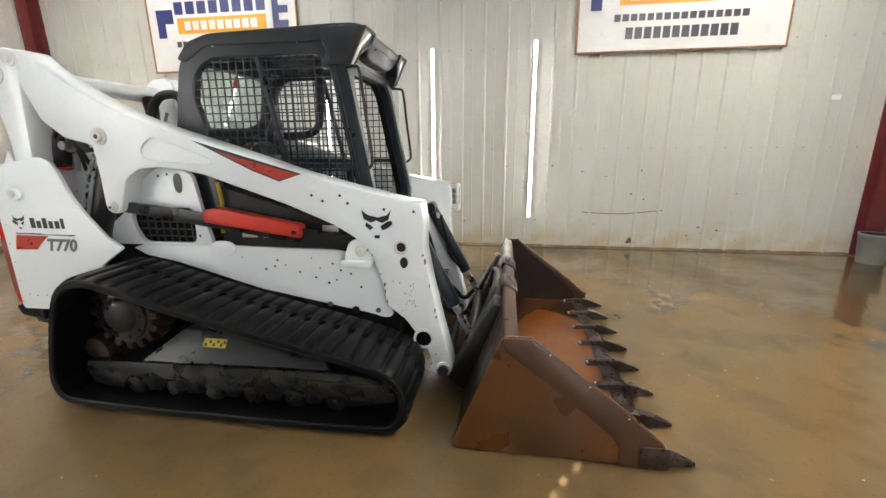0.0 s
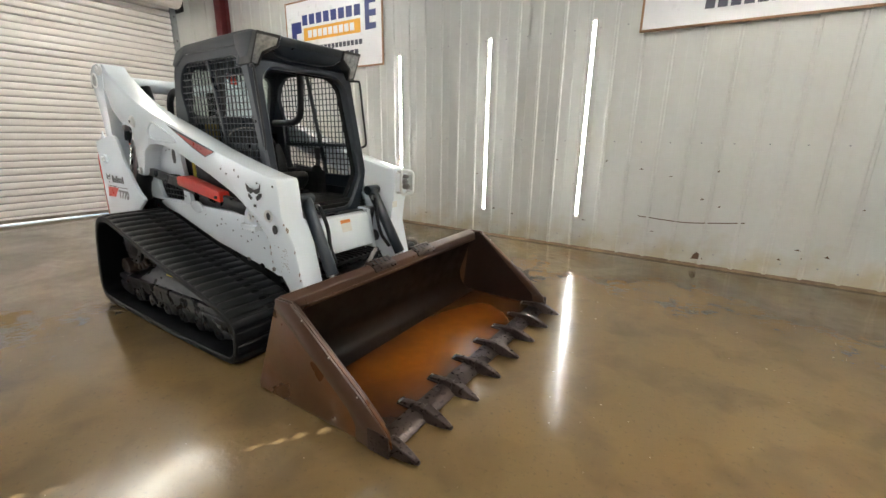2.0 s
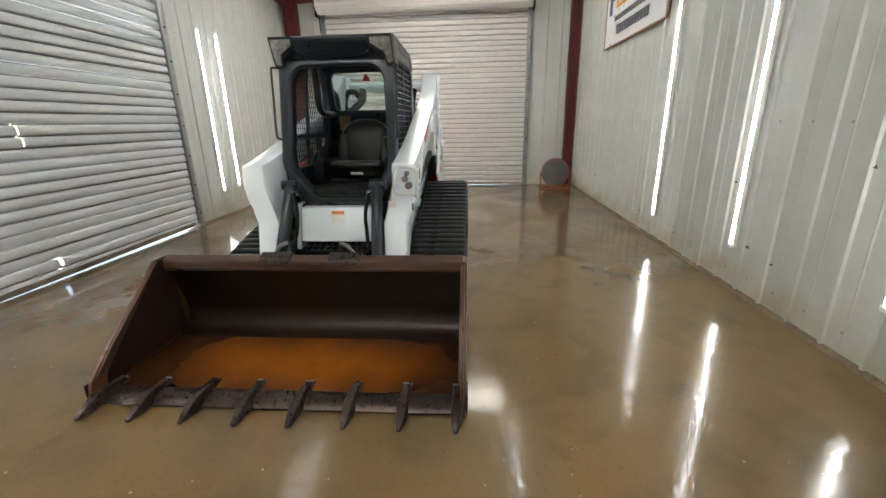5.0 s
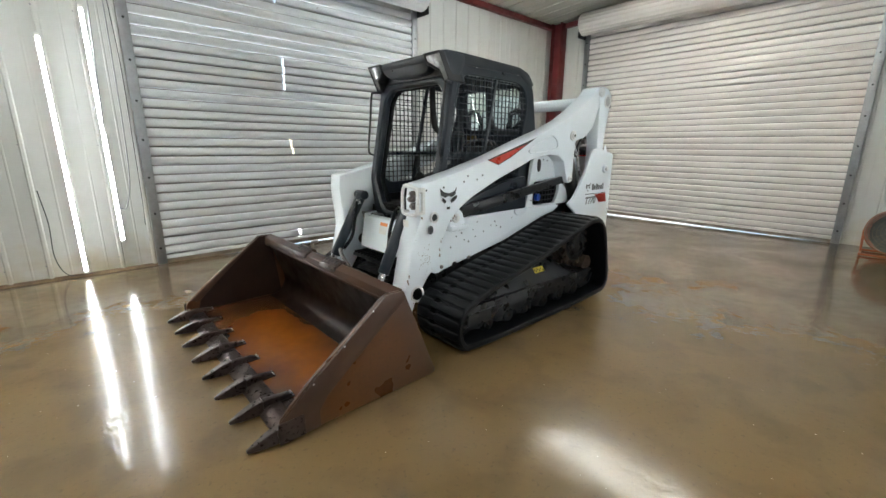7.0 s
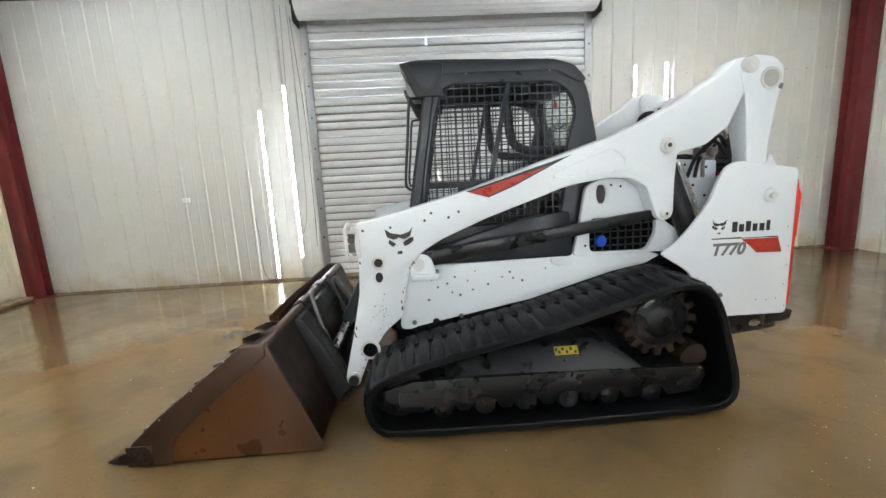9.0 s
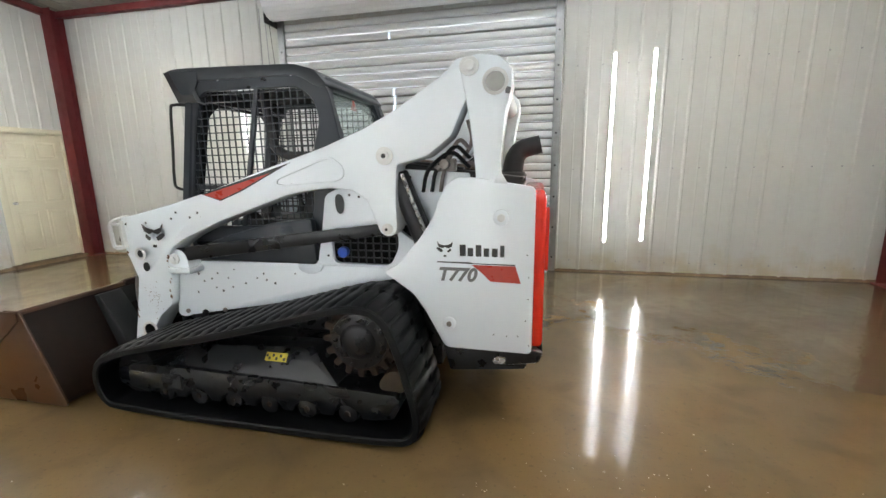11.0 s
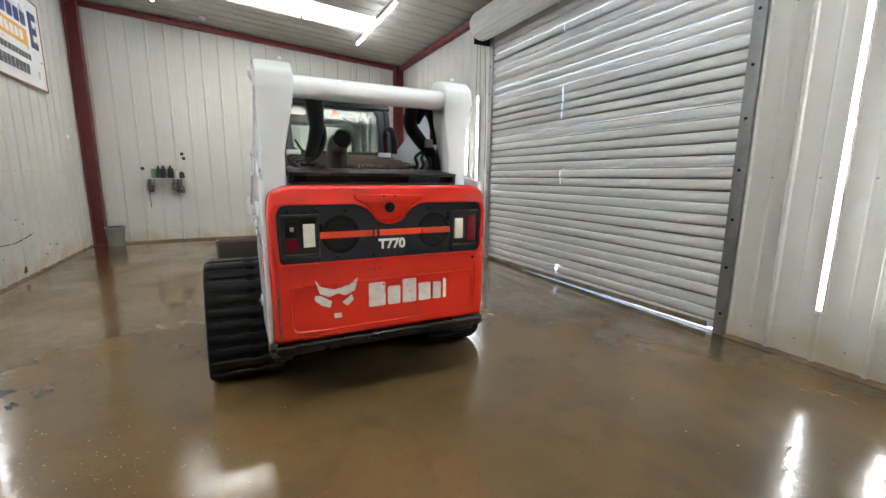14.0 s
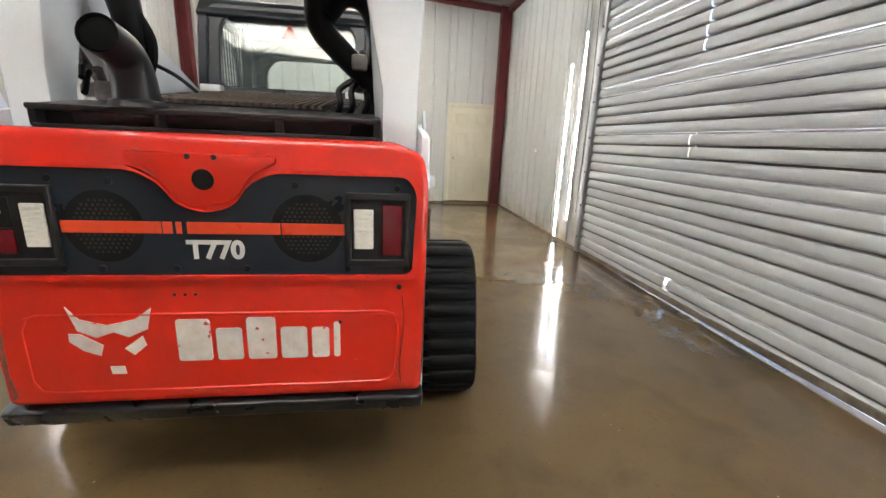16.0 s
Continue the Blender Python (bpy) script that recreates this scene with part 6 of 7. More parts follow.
bumper = part("rear_bumper", prism(fillet([(-1.66, 0.46), (-1.82, 0.465), (-1.86, 0.45), (-1.835, 0.39), (-1.66, 0.36)], 0.015), -0.66, 0.66, 0.012), frame_paint, loader, "scratched black rear bumper")
for v in bumper.data.vertices:
    k = max(0.0, abs(v.co.y) - 0.5) / 0.16
    v.co.x += 0.07 * k * k
    v.co.z += 0.012 * k * k


# ---- the cab ----
CAB_Y = 0.455
side_out = fillet([(0.455, 1.90), (0.44, 1.985), (0.38, 2.035), (-0.36, 2.035), (-0.475, 1.99), (-0.535, 1.90), (-0.60, 1.58), (-0.60, 1.0), (0.60, 0.98), (0.565, 1.2)], 0.05, 4)
win = fillet([(0.40, 1.75), (0.355, 1.90), (0.30, 1.94), (-0.33, 1.935), (-0.425, 1.87), (-0.465, 1.75), (-0.405, 1.56), (-0.385, 1.2), (-0.34, 1.10), (0.44, 1.09), (0.505, 1.18)], 0.05, 4)
so, wi = resample(side_out, 96), resample(win, 96)
k0 = min(range(96), key=lambda k: (wi[k] - so[0]).length)
wi = wi[k0:] + wi[:k0]
so_t, wi_t = [tuple(p) for p in so], [tuple(p) for p in wi]


def spans(loop, axis, value):
    """Where a straight line crosses a loop."""
    hits = []
    n = len(loop)
    for i in range(n):
        p, q = loop[i], loop[(i + 1) % n]
        if (p[axis] - value) * (q[axis] - value) < 0:
            k = (value - p[axis]) / (q[axis] - p[axis])
            hits.append(p[1 - axis] + k * (q[1 - axis] - p[1 - axis]))
    return sorted(hits)


for s in (1, -1):
    cs = part("cab_side", ring_plate(so_t, wi_t, *sorted((s * (CAB_Y - 0.05), s * CAB_Y)), "y", 0.008), cab_paint, loader, "dark grey welded cab side frame")
    wires = []
    for x in np.arange(-0.46, 0.56, 0.046):
        h = spans(wi_t, 0, x)
        if len(h) >= 2:
            wires.append(box(x - 0.0035, x + 0.0035, *sorted((s * (CAB_Y - 0.024), s * (CAB_Y - 0.018))), h[0] - 0.01, h[-1] + 0.01, 0))
    for z in np.arange(1.09, 1.95, 0.046):
        h = spans(wi_t, 1, z)
        if len(h) >= 2:
            wires.append(box(h[0] - 0.01, h[-1] + 0.01, *sorted((s * (CAB_Y - 0.018), s * (CAB_Y - 0.012))), z - 0.0035, z + 0.0035, 0))
    for w in wires:
        part("screen_wire", w, cab_paint, cs)
    part("screen_post", prism([(-0.07, 1.95), (-0.04, 1.95), (0.15, 1.08), (0.12, 1.08)], *sorted((s * (CAB_Y - 0.032), s * (CAB_Y - 0.008))), 0.003), cab_paint, cs)
    part("screen_rail", box(-0.42, 0.52, *sorted((s * (CAB_Y - 0.04), s * (CAB_Y - 0.03))), 1.33, 1.36, 0.003), cab_paint, cs)
    # grab handle ahead of the pillar
    part("grab_handle", pipe([(0.45, s * 0.44, 1.865), (0.525, s * 0.475, 1.865), (0.55, s * 0.48, 1.835), (0.572, s * 0.48, 1.62), (0.596, s * 0.48, 1.40), (0.585, s * 0.475, 1.345), (0.535, s * 0.44, 1.325)], 0.009, 8, 4), black_plastic, loader, "black tubular grab handle")
    for x, z in ((0.2, 2.0), (-0.3, 2.0)):
        part("rivet", disc(x, z, s * CAB_Y, 0.006, 0.002, s, 8), bright_steel, cs)

roof_paint = material("roof_paint", (0.009, 0.0138, 0.02), (0.016, 0.0195, 0.0235), 0.34, big=2.2, fine=70, amount=0.7, bump=0.05, rough_var=0.05)
roof_pts = fillet([(0.578, 2.066), (0.52, 2.08), (0.40, 2.082), (-0.32, 2.062), (-0.45, 2.025), (-0.53, 1.935), (-0.48, 1.92), (-0.34, 2.0), (0.38, 2.0), (0.50, 1.99), (0.562, 2.02)], 0.025, 3)
roof = part("cab_roof", prism(roof_pts, -0.462, 0.462, 0.018, segs=3), roof_paint, loader, "dark grey cab roof with a dusty top")
part("headliner", prism([(0.5, 1.975), (-0.42, 1.975), (-0.42, 1.995), (0.5, 1.995)], -0.41, 0.41, 0.0), lining_hole_black, roof)


def raked(bm):
    """The cab's front leans back towards its foot of the brow."""
    bm = merged(bm)
    for v in bm.verts:
        v.co.x -= (2.06 - v.co.z) * 0.5
    return bm


part("roof_visor", raked([prism(fillet([(-0.30, 2.06), (0.30, 2.06), (0.30, 2.0), (0.24, 1.955), (0.14, 1.94), (-0.14, 1.94), (-0.24, 1.955), (-0.30, 2.0)], 0.02), 0.50, 0.572, 0.012, "x"), prism([(-0.42, 2.04), (0.42, 2.04), (0.40, 1.9), (0.30, 1.89), (-0.30, 1.89), (-0.40, 1.9)], 0.44, 0.51, 0.01, "x")]), cab_paint, loader, "dark visor above the cab opening")
for s in (1, -1):
    loop_o = [(s * 0.28, 2.066), (s * 0.462, 2.066), (s * 0.468, 1.875), (s * 0.405, 1.865), (s * 0.385, 1.94), (s * 0.285, 1.995)]
    loop_i = [(s * 0.297, 2.05), (s * 0.452, 2.05), (s * 0.456, 1.888), (s * 0.415, 1.88), (s * 0.398, 1.955), (s * 0.30, 2.008)]
    ho = part("work_lamp", raked(ring_plate(loop_o, loop_i, 0.45, 0.592, "x", 0.006)), black_plastic, loader, "corner work lamp in a black surround")
    part("lens", raked(prism(loop_i, 0.572, 0.587, 0.005, "x")), lamp_lens, ho, "clear faceted lamp lens")
    part("lamp_back", raked(prism(loop_o, 0.42, 0.455, 0.004, "x")), cab_paint, ho)
    part("brow", prism(fillet([(0.552, 2.072), (0.455, 1.885), (0.40, 1.89), (0.34, 2.0), (0.34, 2.066)], 0.012, 2), *sorted((s * 0.452, s * 0.4665)), 0.005), cab_paint, loader, "dark side cheek of the cab brow")

# front frame of the cab: one welded eight-sided ring that leans back
ff_o = resample(fillet([(-0.462, 1.93), (-0.468, 1.13), (-0.29, 0.775), (0.29, 0.775), (0.468, 1.13), (0.462, 1.93)], 0.05, 4), 160)
ff_i = resample(fillet([(-0.29, 1.875), (-0.368, 1.80), (-0.392, 1.12), (-0.20, 0.868), (0.20, 0.868), (0.392, 1.12), (0.368, 1.80), (0.29, 1.875)], 0.045, 4), 160)
k0 = min(range(160), key=lambda k: (ff_i[k] - ff_o[0]).length)
ff_i = ff_i[k0:] + ff_i[:k0]
bm = ring_plate([tuple(p) for p in ff_o], [tuple(p) for p in ff_i], -0.075, 0.0, "x", 0.016)
for v in bm.verts:
    v.co.x += 0.465 + (1.893 - v.co.z) * 0.182
front_frame = part("front_frame", bm, cab_paint, loader, "dark grey front frame of the cab opening")
bm = ring_plate([tuple(p + (p - Vector((0, 1.4))) * -0.1) for p in ff_o], [tuple(p + (p - Vector((0, 1.4))) * -0.012) for p in ff_i], -0.11, -0.07, "x", 0.004)
for v in bm.verts:
    v.co.x += 0.465 + (1.893 - v.co.z) * 0.182
part("door_seal", bm, lining_hole_black, front_frame, "black rubber door seal")

# rear wall with window
rw_o = [(-0.45, 1.40), (0.45, 1.40), (0.45, 1.93), (0.40, 2.0), (-0.40, 2.0), (-0.45, 1.93)]
rw_i = [(-0.345, 1.575), (0.345, 1.575), (0.355, 1.88), (0.32, 1.93), (-0.32, 1.93), (-0.355, 1.88)]
ro, ri = resample(fillet(rw_o, 0.04), 64), resample(fillet(rw_i, 0.04), 64)
k0 = min(range(64), key=lambda k: (ri[k] - ro[0]).length)
ri = ri[k0:] + ri[:k0]
rear = part("cab_rear", ring_plate([tuple(p) for p in ro], [tuple(p) for p in ri], -0.60, -0.545, "x", 0.006), cab_paint, loader, "dark cab rear wall with a window")
for v in rear.data.vertices:
    v.co.x += (v.co.z - 1.5) * 0.22
gl = part("rear_window", prism([tuple(p) for p in ri], -0.575, -0.57, 0, "x"), window_glass, rear, "tinted glass rear window")
for v in gl.data.vertices:
    v.co.x += (v.co.z - 1.5) * 0.22
gl.visible_shadow = False
part("exit_tab", prism([(-0.045, 1.845), (0.045, 1.845), (0.005, 1.915), (-0.005, 1.915)], -0.487, -0.482, 0, "x"), decal_red, rear, "red triangular exit tab")
part("cab_back_lining", box(-0.59, -0.52, -0.43, 0.43, 0.9, 1.44, 0.02), lining_hole_black, loader)

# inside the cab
part("cab_floor", [box(-0.56, 0.62, -0.42, 0.42, 0.84, 0.90, 0.01), box(0.05, 0.62, -0.38, 0.38, 0.9, 0.93, 0.01)], lining_hole_black, loader)
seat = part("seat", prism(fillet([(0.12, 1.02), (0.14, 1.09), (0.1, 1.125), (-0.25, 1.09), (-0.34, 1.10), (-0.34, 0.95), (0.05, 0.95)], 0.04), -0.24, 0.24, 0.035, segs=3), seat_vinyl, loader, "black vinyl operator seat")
back_o = [(0.235 * math.copysign(abs(math.cos(t)) ** 0.8, math.cos(t)), 1.27 + 0.215 * math.copysign(abs(math.sin(t)) ** 0.8, math.sin(t))) for t in np.linspace(0, 6.283, 36, endpoint=False)]
br = prism(back_o, -0.37, -0.26, 0.04, "x", 3)
for v in br.verts:
    v.co.x -= (v.co.z - 1.2) * 0.25
part("backrest", br, seat_vinyl, seat)
for s in (1, -1):
    bo = prism(fillet([(s * 0.16, 1.06), (s * 0.25, 1.08), (s * 0.262, 1.2), (s * 0.235, 1.36), (s * 0.17, 1.34)], 0.03), -0.3, -0.2, 0.03, "x", 3)
    for v in bo.verts:
        v.co.x -= (v.co.z - 1.2) * 0.25
    part("bolster", bo, seat_vinyl, seat)
part("seat_base", box(-0.42, 0.1, -0.26, 0.26, 0.9, 0.96, 0.02), lining_hole_black, seat)
part("seat_piping", pipe([(-0.262 - (z - 1.2) * 0.25, y * 1.01, z) for y, z in back_o[1:18]], 0.005, 6, 2), worn_steel, seat)
for s in (1, -1):
    part("arm_console", [box(-0.35, 0.2, *sorted((s * 0.27, s * 0.37)), 0.9, 1.13, 0.02)], lining_hole_black, loader)
    js = part("joystick", [cyl((0.15, s * 0.31, 1.14), (0.17, s * 0.31, 1.22), 0.022, 0.012, n=12), cyl((0.17, s * 0.31, 1.22), (0.185, s * 0.30, 1.33), 0.022, 0.027, n=14, off=0.008)], black_plastic, loader, "black control joystick")
    part("boot", cyl((0.15, s * 0.31, 1.12), (0.155, s * 0.31, 1.17), 0.055, 0.025, n=16), lining_hole_black, js)
    part("lap_bar", pipe([(-0.05, s * 0.36, 1.97), (-0.055, s * 0.36, 1.85), (-0.065, s * 0.36, 1.72), (-0.09, s * 0.36, 1.60), (-0.17, s * 0.36, 1.545), (-0.3, s * 0.36, 1.535), (-0.47, s * 0.36, 1.535)], 0.03, 12, 6), black_plastic, loader, "padded black safety bar")
    part("gauge_pod", prism(fillet([(s * 0.25, 1.965), (s * 0.4, 1.965), (s * 0.4, 1.88), (s * 0.34, 1.91)], 0.02), 0.30, 0.42, 0.01, "x"), lining_hole_black, loader)
part("manual_box", box(-0.5, -0.46, -0.30, -0.19, 1.38, 1.52, 0.006), dull_yellow, loader, "yellowed manual holder")
part("sill_plate", box(0.125, 0.14, -0.05, 0.06, 1.0, 1.022, 0.002), label_white, seat)
part("side_label", box(0.46, 0.5, 0.398, 0.402, 1.1, 1.16, 0), label_white, loader, "white label on the cab screen")

# front of the machine below the cab
plate = part("front_plate", prism([(0.70, 0.835), (0.78, 0.825), (0.845, 0.57), (0.80, 0.56)], -0.275, 0.275, 0.01), white_paint, loader, "white front cover plate")
part("label", [prism([(0.7935, 0.775), (0.7955, 0.775), (0.812, 0.71), (0.81, 0.71)], -0.035, 0.065, 0)], label_white, plate, "white safety label with an orange head")
part("label_head", [prism([(0.7865, 0.80), (0.789, 0.80), (0.7955, 0.775), (0.7935, 0.775)], -0.035, 0.065, 0)], label_orange, plate)
step = part("step", [box(0.78, 0.93, -0.26, 0.26, 0.50, 0.525, 0.005), box(0.78, 0.93, -0.26, 0.26, 0.40, 0.42, 0.005)], dark_steel, loader, "dark steel step with grip teeth")
for k in range(11):
    part("grip_tooth", box(0.79, 0.925, -0.245 + k * 0.048, -0.235 + k * 0.048, 0.525, 0.545, 0.002), dark_steel, step)
for s in (1, -1):
    part("hose", pipe([(0.8, s * 0.18, 0.5), (0.95, s * 0.2, 0.42), (1.05, s * 0.16, 0.35), (1.12, s * 0.2, 0.4)], 0.017, 8), rubber, loader, "black hydraulic hose")
    part("front_gusset", prism([(0.6, 0.86), (0.76, 0.84), (0.82, 0.5), (0.6, 0.45)], *sorted((s * 0.29, s * 0.33)), 0.006), white_paint, loader)
part("front_bulkhead", box(0.56, 0.72, -0.46, 0.46, 0.3, 0.84, 0.01), frame_paint, loader)

# quick attach frame behind the bucket
qa = part("quick_attach", [prism([(1.03, 0.12), (1.10, 0.05), (1.17, 0.05), (1.345, 0.58), (1.29, 0.6), (1.2, 0.46)], -0.57, -0.40, 0.008), prism([(1.03, 0.12), (1.10, 0.05), (1.17, 0.05), (1.345, 0.58), (1.29, 0.6), (1.2, 0.46)], 0.40, 0.57, 0.008), prism([(1.13, 0.06), (1.17, 0.06), (1.20, 0.16), (1.15, 0.16)], -0.41, 0.41, 0.004),
              prism([(1.26, 0.48), (1.31, 0.47), (1.345, 0.58), (1.29, 0.6)], -0.41, 0.41, 0.004), cyl((1.0, -0.60, 0.175), (1.0, 0.60, 0.175), 0.032, n=16), cyl((1.15, -0.42, 0.3), (1.15, 0.42, 0.3), 0.035, n=16)], black_plastic, loader, "black quick-attach frame with worn edges")
for s in (1, -1):
    part("lock_lever", [pipe([(1.20, s * 0.34, 0.36), (1.26, s * 0.3, 0.54), (1.30, s * 0.24, 0.66), (1.28, s * 0.18, 0.69)], 0.014, 8, 5)], worn_steel, qa, "worn steel locking lever")
    for k, (x, z, h) in enumerate(((1.318, 0.50, 0.07), (1.288, 0.40, 0.05), (1.262, 0.32, 0.06), (1.225, 0.22, 0.05))):
        part("worn_edge", prism([(x, z), (x + h * 0.33, z + h), (x + h * 0.33 - 0.006, z + h + 0.002), (x - 0.006, z + 0.002)], *sorted((s * (0.571 - 0.004 * k), s * (0.5735 - 0.004 * k))), 0), bright_steel, qa, "bright rubbed edge")
        part("worn_edge", box(x - 0.035, x - 0.027, *sorted((s * (0.2 + 0.05 * k), s * (0.27 + 0.05 * k))), z + 0.03, z + 0.042, 0.002), bright_steel, qa)
    part("lock_wedge", box(1.08, 1.14, *sorted((s * 0.42, s * 0.5)), 0.0, 0.1, 0.006), worn_steel, qa)
    part("spring", pipe([(1.18, s * 0.33, 0.3), (1.22, s * 0.32, 0.42)], 0.022, 8, 2), worn_steel, qa)


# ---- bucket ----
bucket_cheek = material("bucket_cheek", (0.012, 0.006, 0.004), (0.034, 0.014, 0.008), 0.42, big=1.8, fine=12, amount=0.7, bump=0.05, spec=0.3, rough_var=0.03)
bucket = thing("loader_bucket", "rusty brown toothed loader bucket resting on the floor", "bucket", (0, 0, 0))
BY = 0.995
T = 0.014
curve = curve_points([(x, 0, z) for x, z in [(1.375, 0.585), (1.345, 0.48), (1.30, 0.34), (1.262, 0.22), (1.27, 0.14), (1.32, 0.075), (1.42, 0.045)]], 5)
loop = [(p.x, p.z) for p in curve]
outer = [(1.40, 0.045 - T), (1.16, 0.01), (1.13, 0.02), (1.12, 0.045), (1.335, 0.6)]
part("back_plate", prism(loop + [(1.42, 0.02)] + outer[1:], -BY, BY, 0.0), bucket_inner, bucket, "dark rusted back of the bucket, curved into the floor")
part("floor_plate", prism([(1.40, 0.048), (1.40, 0.024), (2.0, 0.018), (2.0, 0.04)], -BY, BY, 0.0), bucket_rust, bucket, "bucket floor worn to orange rust")
part("base_plate", prism([(1.14, 0.008), (1.14, 0.022), (2.0, 0.017), (2.0, 0.004)], -BY, BY, 0.0), bucket_brown, bucket)
part("top_lip", prism(fillet([(1.33, 0.575), (1.338, 0.618), (1.352, 0.628), (1.405, 0.602), (1.412, 0.535), (1.398, 0.53), (1.39, 0.58), (1.37, 0.585)], 0.008), -BY, BY, 0.004), bucket_brown, bucket, "brown rolled top lip of the bucket")
part("lip_flange", box(1.408, 1.414, -BY + 0.01, BY - 0.01, 0.548, 0.556, 0.002), bucket_brown, bucket, "weld line along the lip")
for s in (1, -1):
    sp = [(1.10, 0.03), (1.115, 0.008), (2.06, 0.008), (2.10, 0.05), (2.08, 0.13), (1.93, 0.265), (1.482, 0.605), (1.465, 0.622), (1.35, 0.622), (1.332, 0.6)]
    side = part("side_plate", prism(sp, *sorted((s * BY, s * (BY + 0.016))), 0.004), bucket_side, bucket, "brown bucket side plate with rust stains")
    strip = [(1.345, 0.56), (1.345, 0.618), (1.465, 0.618), (1.482, 0.602), (1.93, 0.26), (2.08, 0.125), (2.10, 0.05), (2.06, 0.01), (1.885, 0.01), (1.885, 0.10), (1.84, 0.165), (1.7, 0.28)]
    # added thin sheet, far darker than the plate's brown outer face
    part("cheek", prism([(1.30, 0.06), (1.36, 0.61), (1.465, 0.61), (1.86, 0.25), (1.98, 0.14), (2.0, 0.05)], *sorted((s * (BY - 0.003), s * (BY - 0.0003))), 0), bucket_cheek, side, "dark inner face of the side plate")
    part("edge_strip", prism(strip, *sorted((s * (BY + 0.016), s * (BY + 0.028))), 0.004), bucket_brown, side, "welded wear strip along the edge")
    part("inner_strip", prism([(1.462, 0.61), (1.48, 0.605), (1.93, 0.26), (2.05, 0.15), (2.0, 0.13), (1.88, 0.235)], *sorted((s * (BY - 0.012), s * BY)), 0.003), bucket_brown, side)
    part("wear_plate", box(1.97, 2.1, *sorted((s * (BY + 0.028), s * (BY + 0.037))), 0.012, 0.125, 0.004), tooth_steel, side, "dark wear plate at the corner")
    for k in range(3):
        x = 1.55 + 0.18 * k
        part("rivet_hole", disc(x, 0.55 - 0.145 * k, s * (BY + 0.028), 0.005, 0.0012, s, 8), label_white, side)
part("cutting_edge", prism([(1.975, 0.012), (1.975, 0.0445), (2.04, 0.042), (2.095, 0.014), (2.09, 0.006)], -BY - 0.02, BY + 0.02, 0.003), tooth_steel, bucket, "dark steel cutting edge with worn bevel")
for s in (1, -1):
    # slotted grip plates bent over the lip
    hk = part("hook_plate", prism([(1.318, 0.60), (1.322, 0.636), (1.342, 0.643), (1.41, 0.612), (1.425, 0.585), (1.413, 0.582), (1.398, 0.604), (1.345, 0.629), (1.336, 0.6)], *sorted((s * 0.125, s * 0.335)), 0.003), tooth_steel, bucket, "slotted hook plate on the top lip")
    for k in range(5):
        y = s * 0.23 - 0.076 + k * 0.038
        # slots are black plates on the lip, painted as shade
        part("slot", prism([(1.35, 0.6385), (1.351, 0.6425), (1.385, 0.6265), (1.384, 0.6225)], y - 0.008, y + 0.008, 0), decal_black, hk)
    for k, w in enumerate((0.10, 0.19, 0.05)):
        part("worn_edge", box(1.296 - 0.012 * k, 1.302 - 0.012 * k, *sorted((s * (0.16 + 0.1 * k), s * (0.16 + 0.1 * k + w))), 0.585 - 0.04 * k, 0.60 - 0.04 * k, 0.002), bright_steel, hk, "bright worn edge")
part("back_channel", [prism([(1.19, 0.06), (1.185, 0.09), (1.31, 0.5), (1.335, 0.5), (1.25, 0.2)], -0.6, -0.575, 0.004), prism([(1.19, 0.06), (1.185, 0.09), (1.31, 0.5), (1.335, 0.5), (1.25, 0.2)], 0.575, 0.6, 0.004)], bucket_brown, bucket)


def tooth_parts(parent, y):
    ad = part("tooth_adapter", [prism([(1.90, 0.045), (1.92, 0.064), (2.04, 0.078), (2.10, 0.06), (2.10, 0.008), (1.98, 0.004), (1.98, 0.042)], y - 0.02, y + 0.02, 0.005), prism([(1.895, 0.043), (1.895, 0.05), (1.98, 0.054), (1.98, 0.043)], y - 0.03, y + 0.03, 0.003)], tooth_steel, parent, "worn dark steel tooth adapter")
    bm = bmesh.new()
    sec = [(2.065, 0.03, 0.006, 0.084), (2.12, 0.029, 0.006, 0.074), (2.185, 0.022, 0.008, 0.048), (2.235, 0.011, 0.012, 0.026)]
    rings = [[bm.verts.new((x, y + dy * w, z)) for dy, z in ((-1, a), (1, a), (0.8, b), (-0.8, b))] for x, w, a, b in sec]
    for p, q in zip(rings, rings[1:]):
        for k in range(4):
            bm.faces.new((p[k], p[(k + 1) % 4], q[(k + 1) % 4], q[k]))
    bm.faces.new(rings[0][::-1])
    bm.faces.new(rings[-1])
    bmesh.ops.recalc_face_normals(bm, faces=bm.faces)
    part("tooth", soften(bm, 0.004, 1, 0.5), tooth_steel, ad, "pointed steel digging tooth")
    part("weld", box(1.9, 1.91, y - 0.026, y + 0.026, 0.05, 0.06, 0.003), bright_steel, ad)


for k in range(8):
    tooth_parts(bucket, -0.975 + k * 1.95 / 7)


# ---- small things round the room ----
# drum fan in the corner
fan = thing("drum_fan", "rusty orange drum fan with a wire front, on the floor", "fan", (0, 0, 0))
fx, fy, fz = -5.45, 2.88, 0.33
tilt = pose(fx, fy, fz, 0, 78, -12)


def turned(bm, m):
    bmesh.ops.transform(bm, matrix=m, verts=bm.verts)
    return bm


circ = lambda r, n=40: [(r * math.cos(2 * math.pi * k / n), r * math.sin(2 * math.pi * k / n)) for k in range(n)]
part("drum", turned(ring_plate(circ(0.30), circ(0.285), -0.13, 0.13, "z", 0.004), tilt), fan_orange, fan, "orange steel drum")
part("back_plate", turned(prism(circ(0.286), -0.12, -0.10, 0, "z"), tilt), pail_grey, fan)
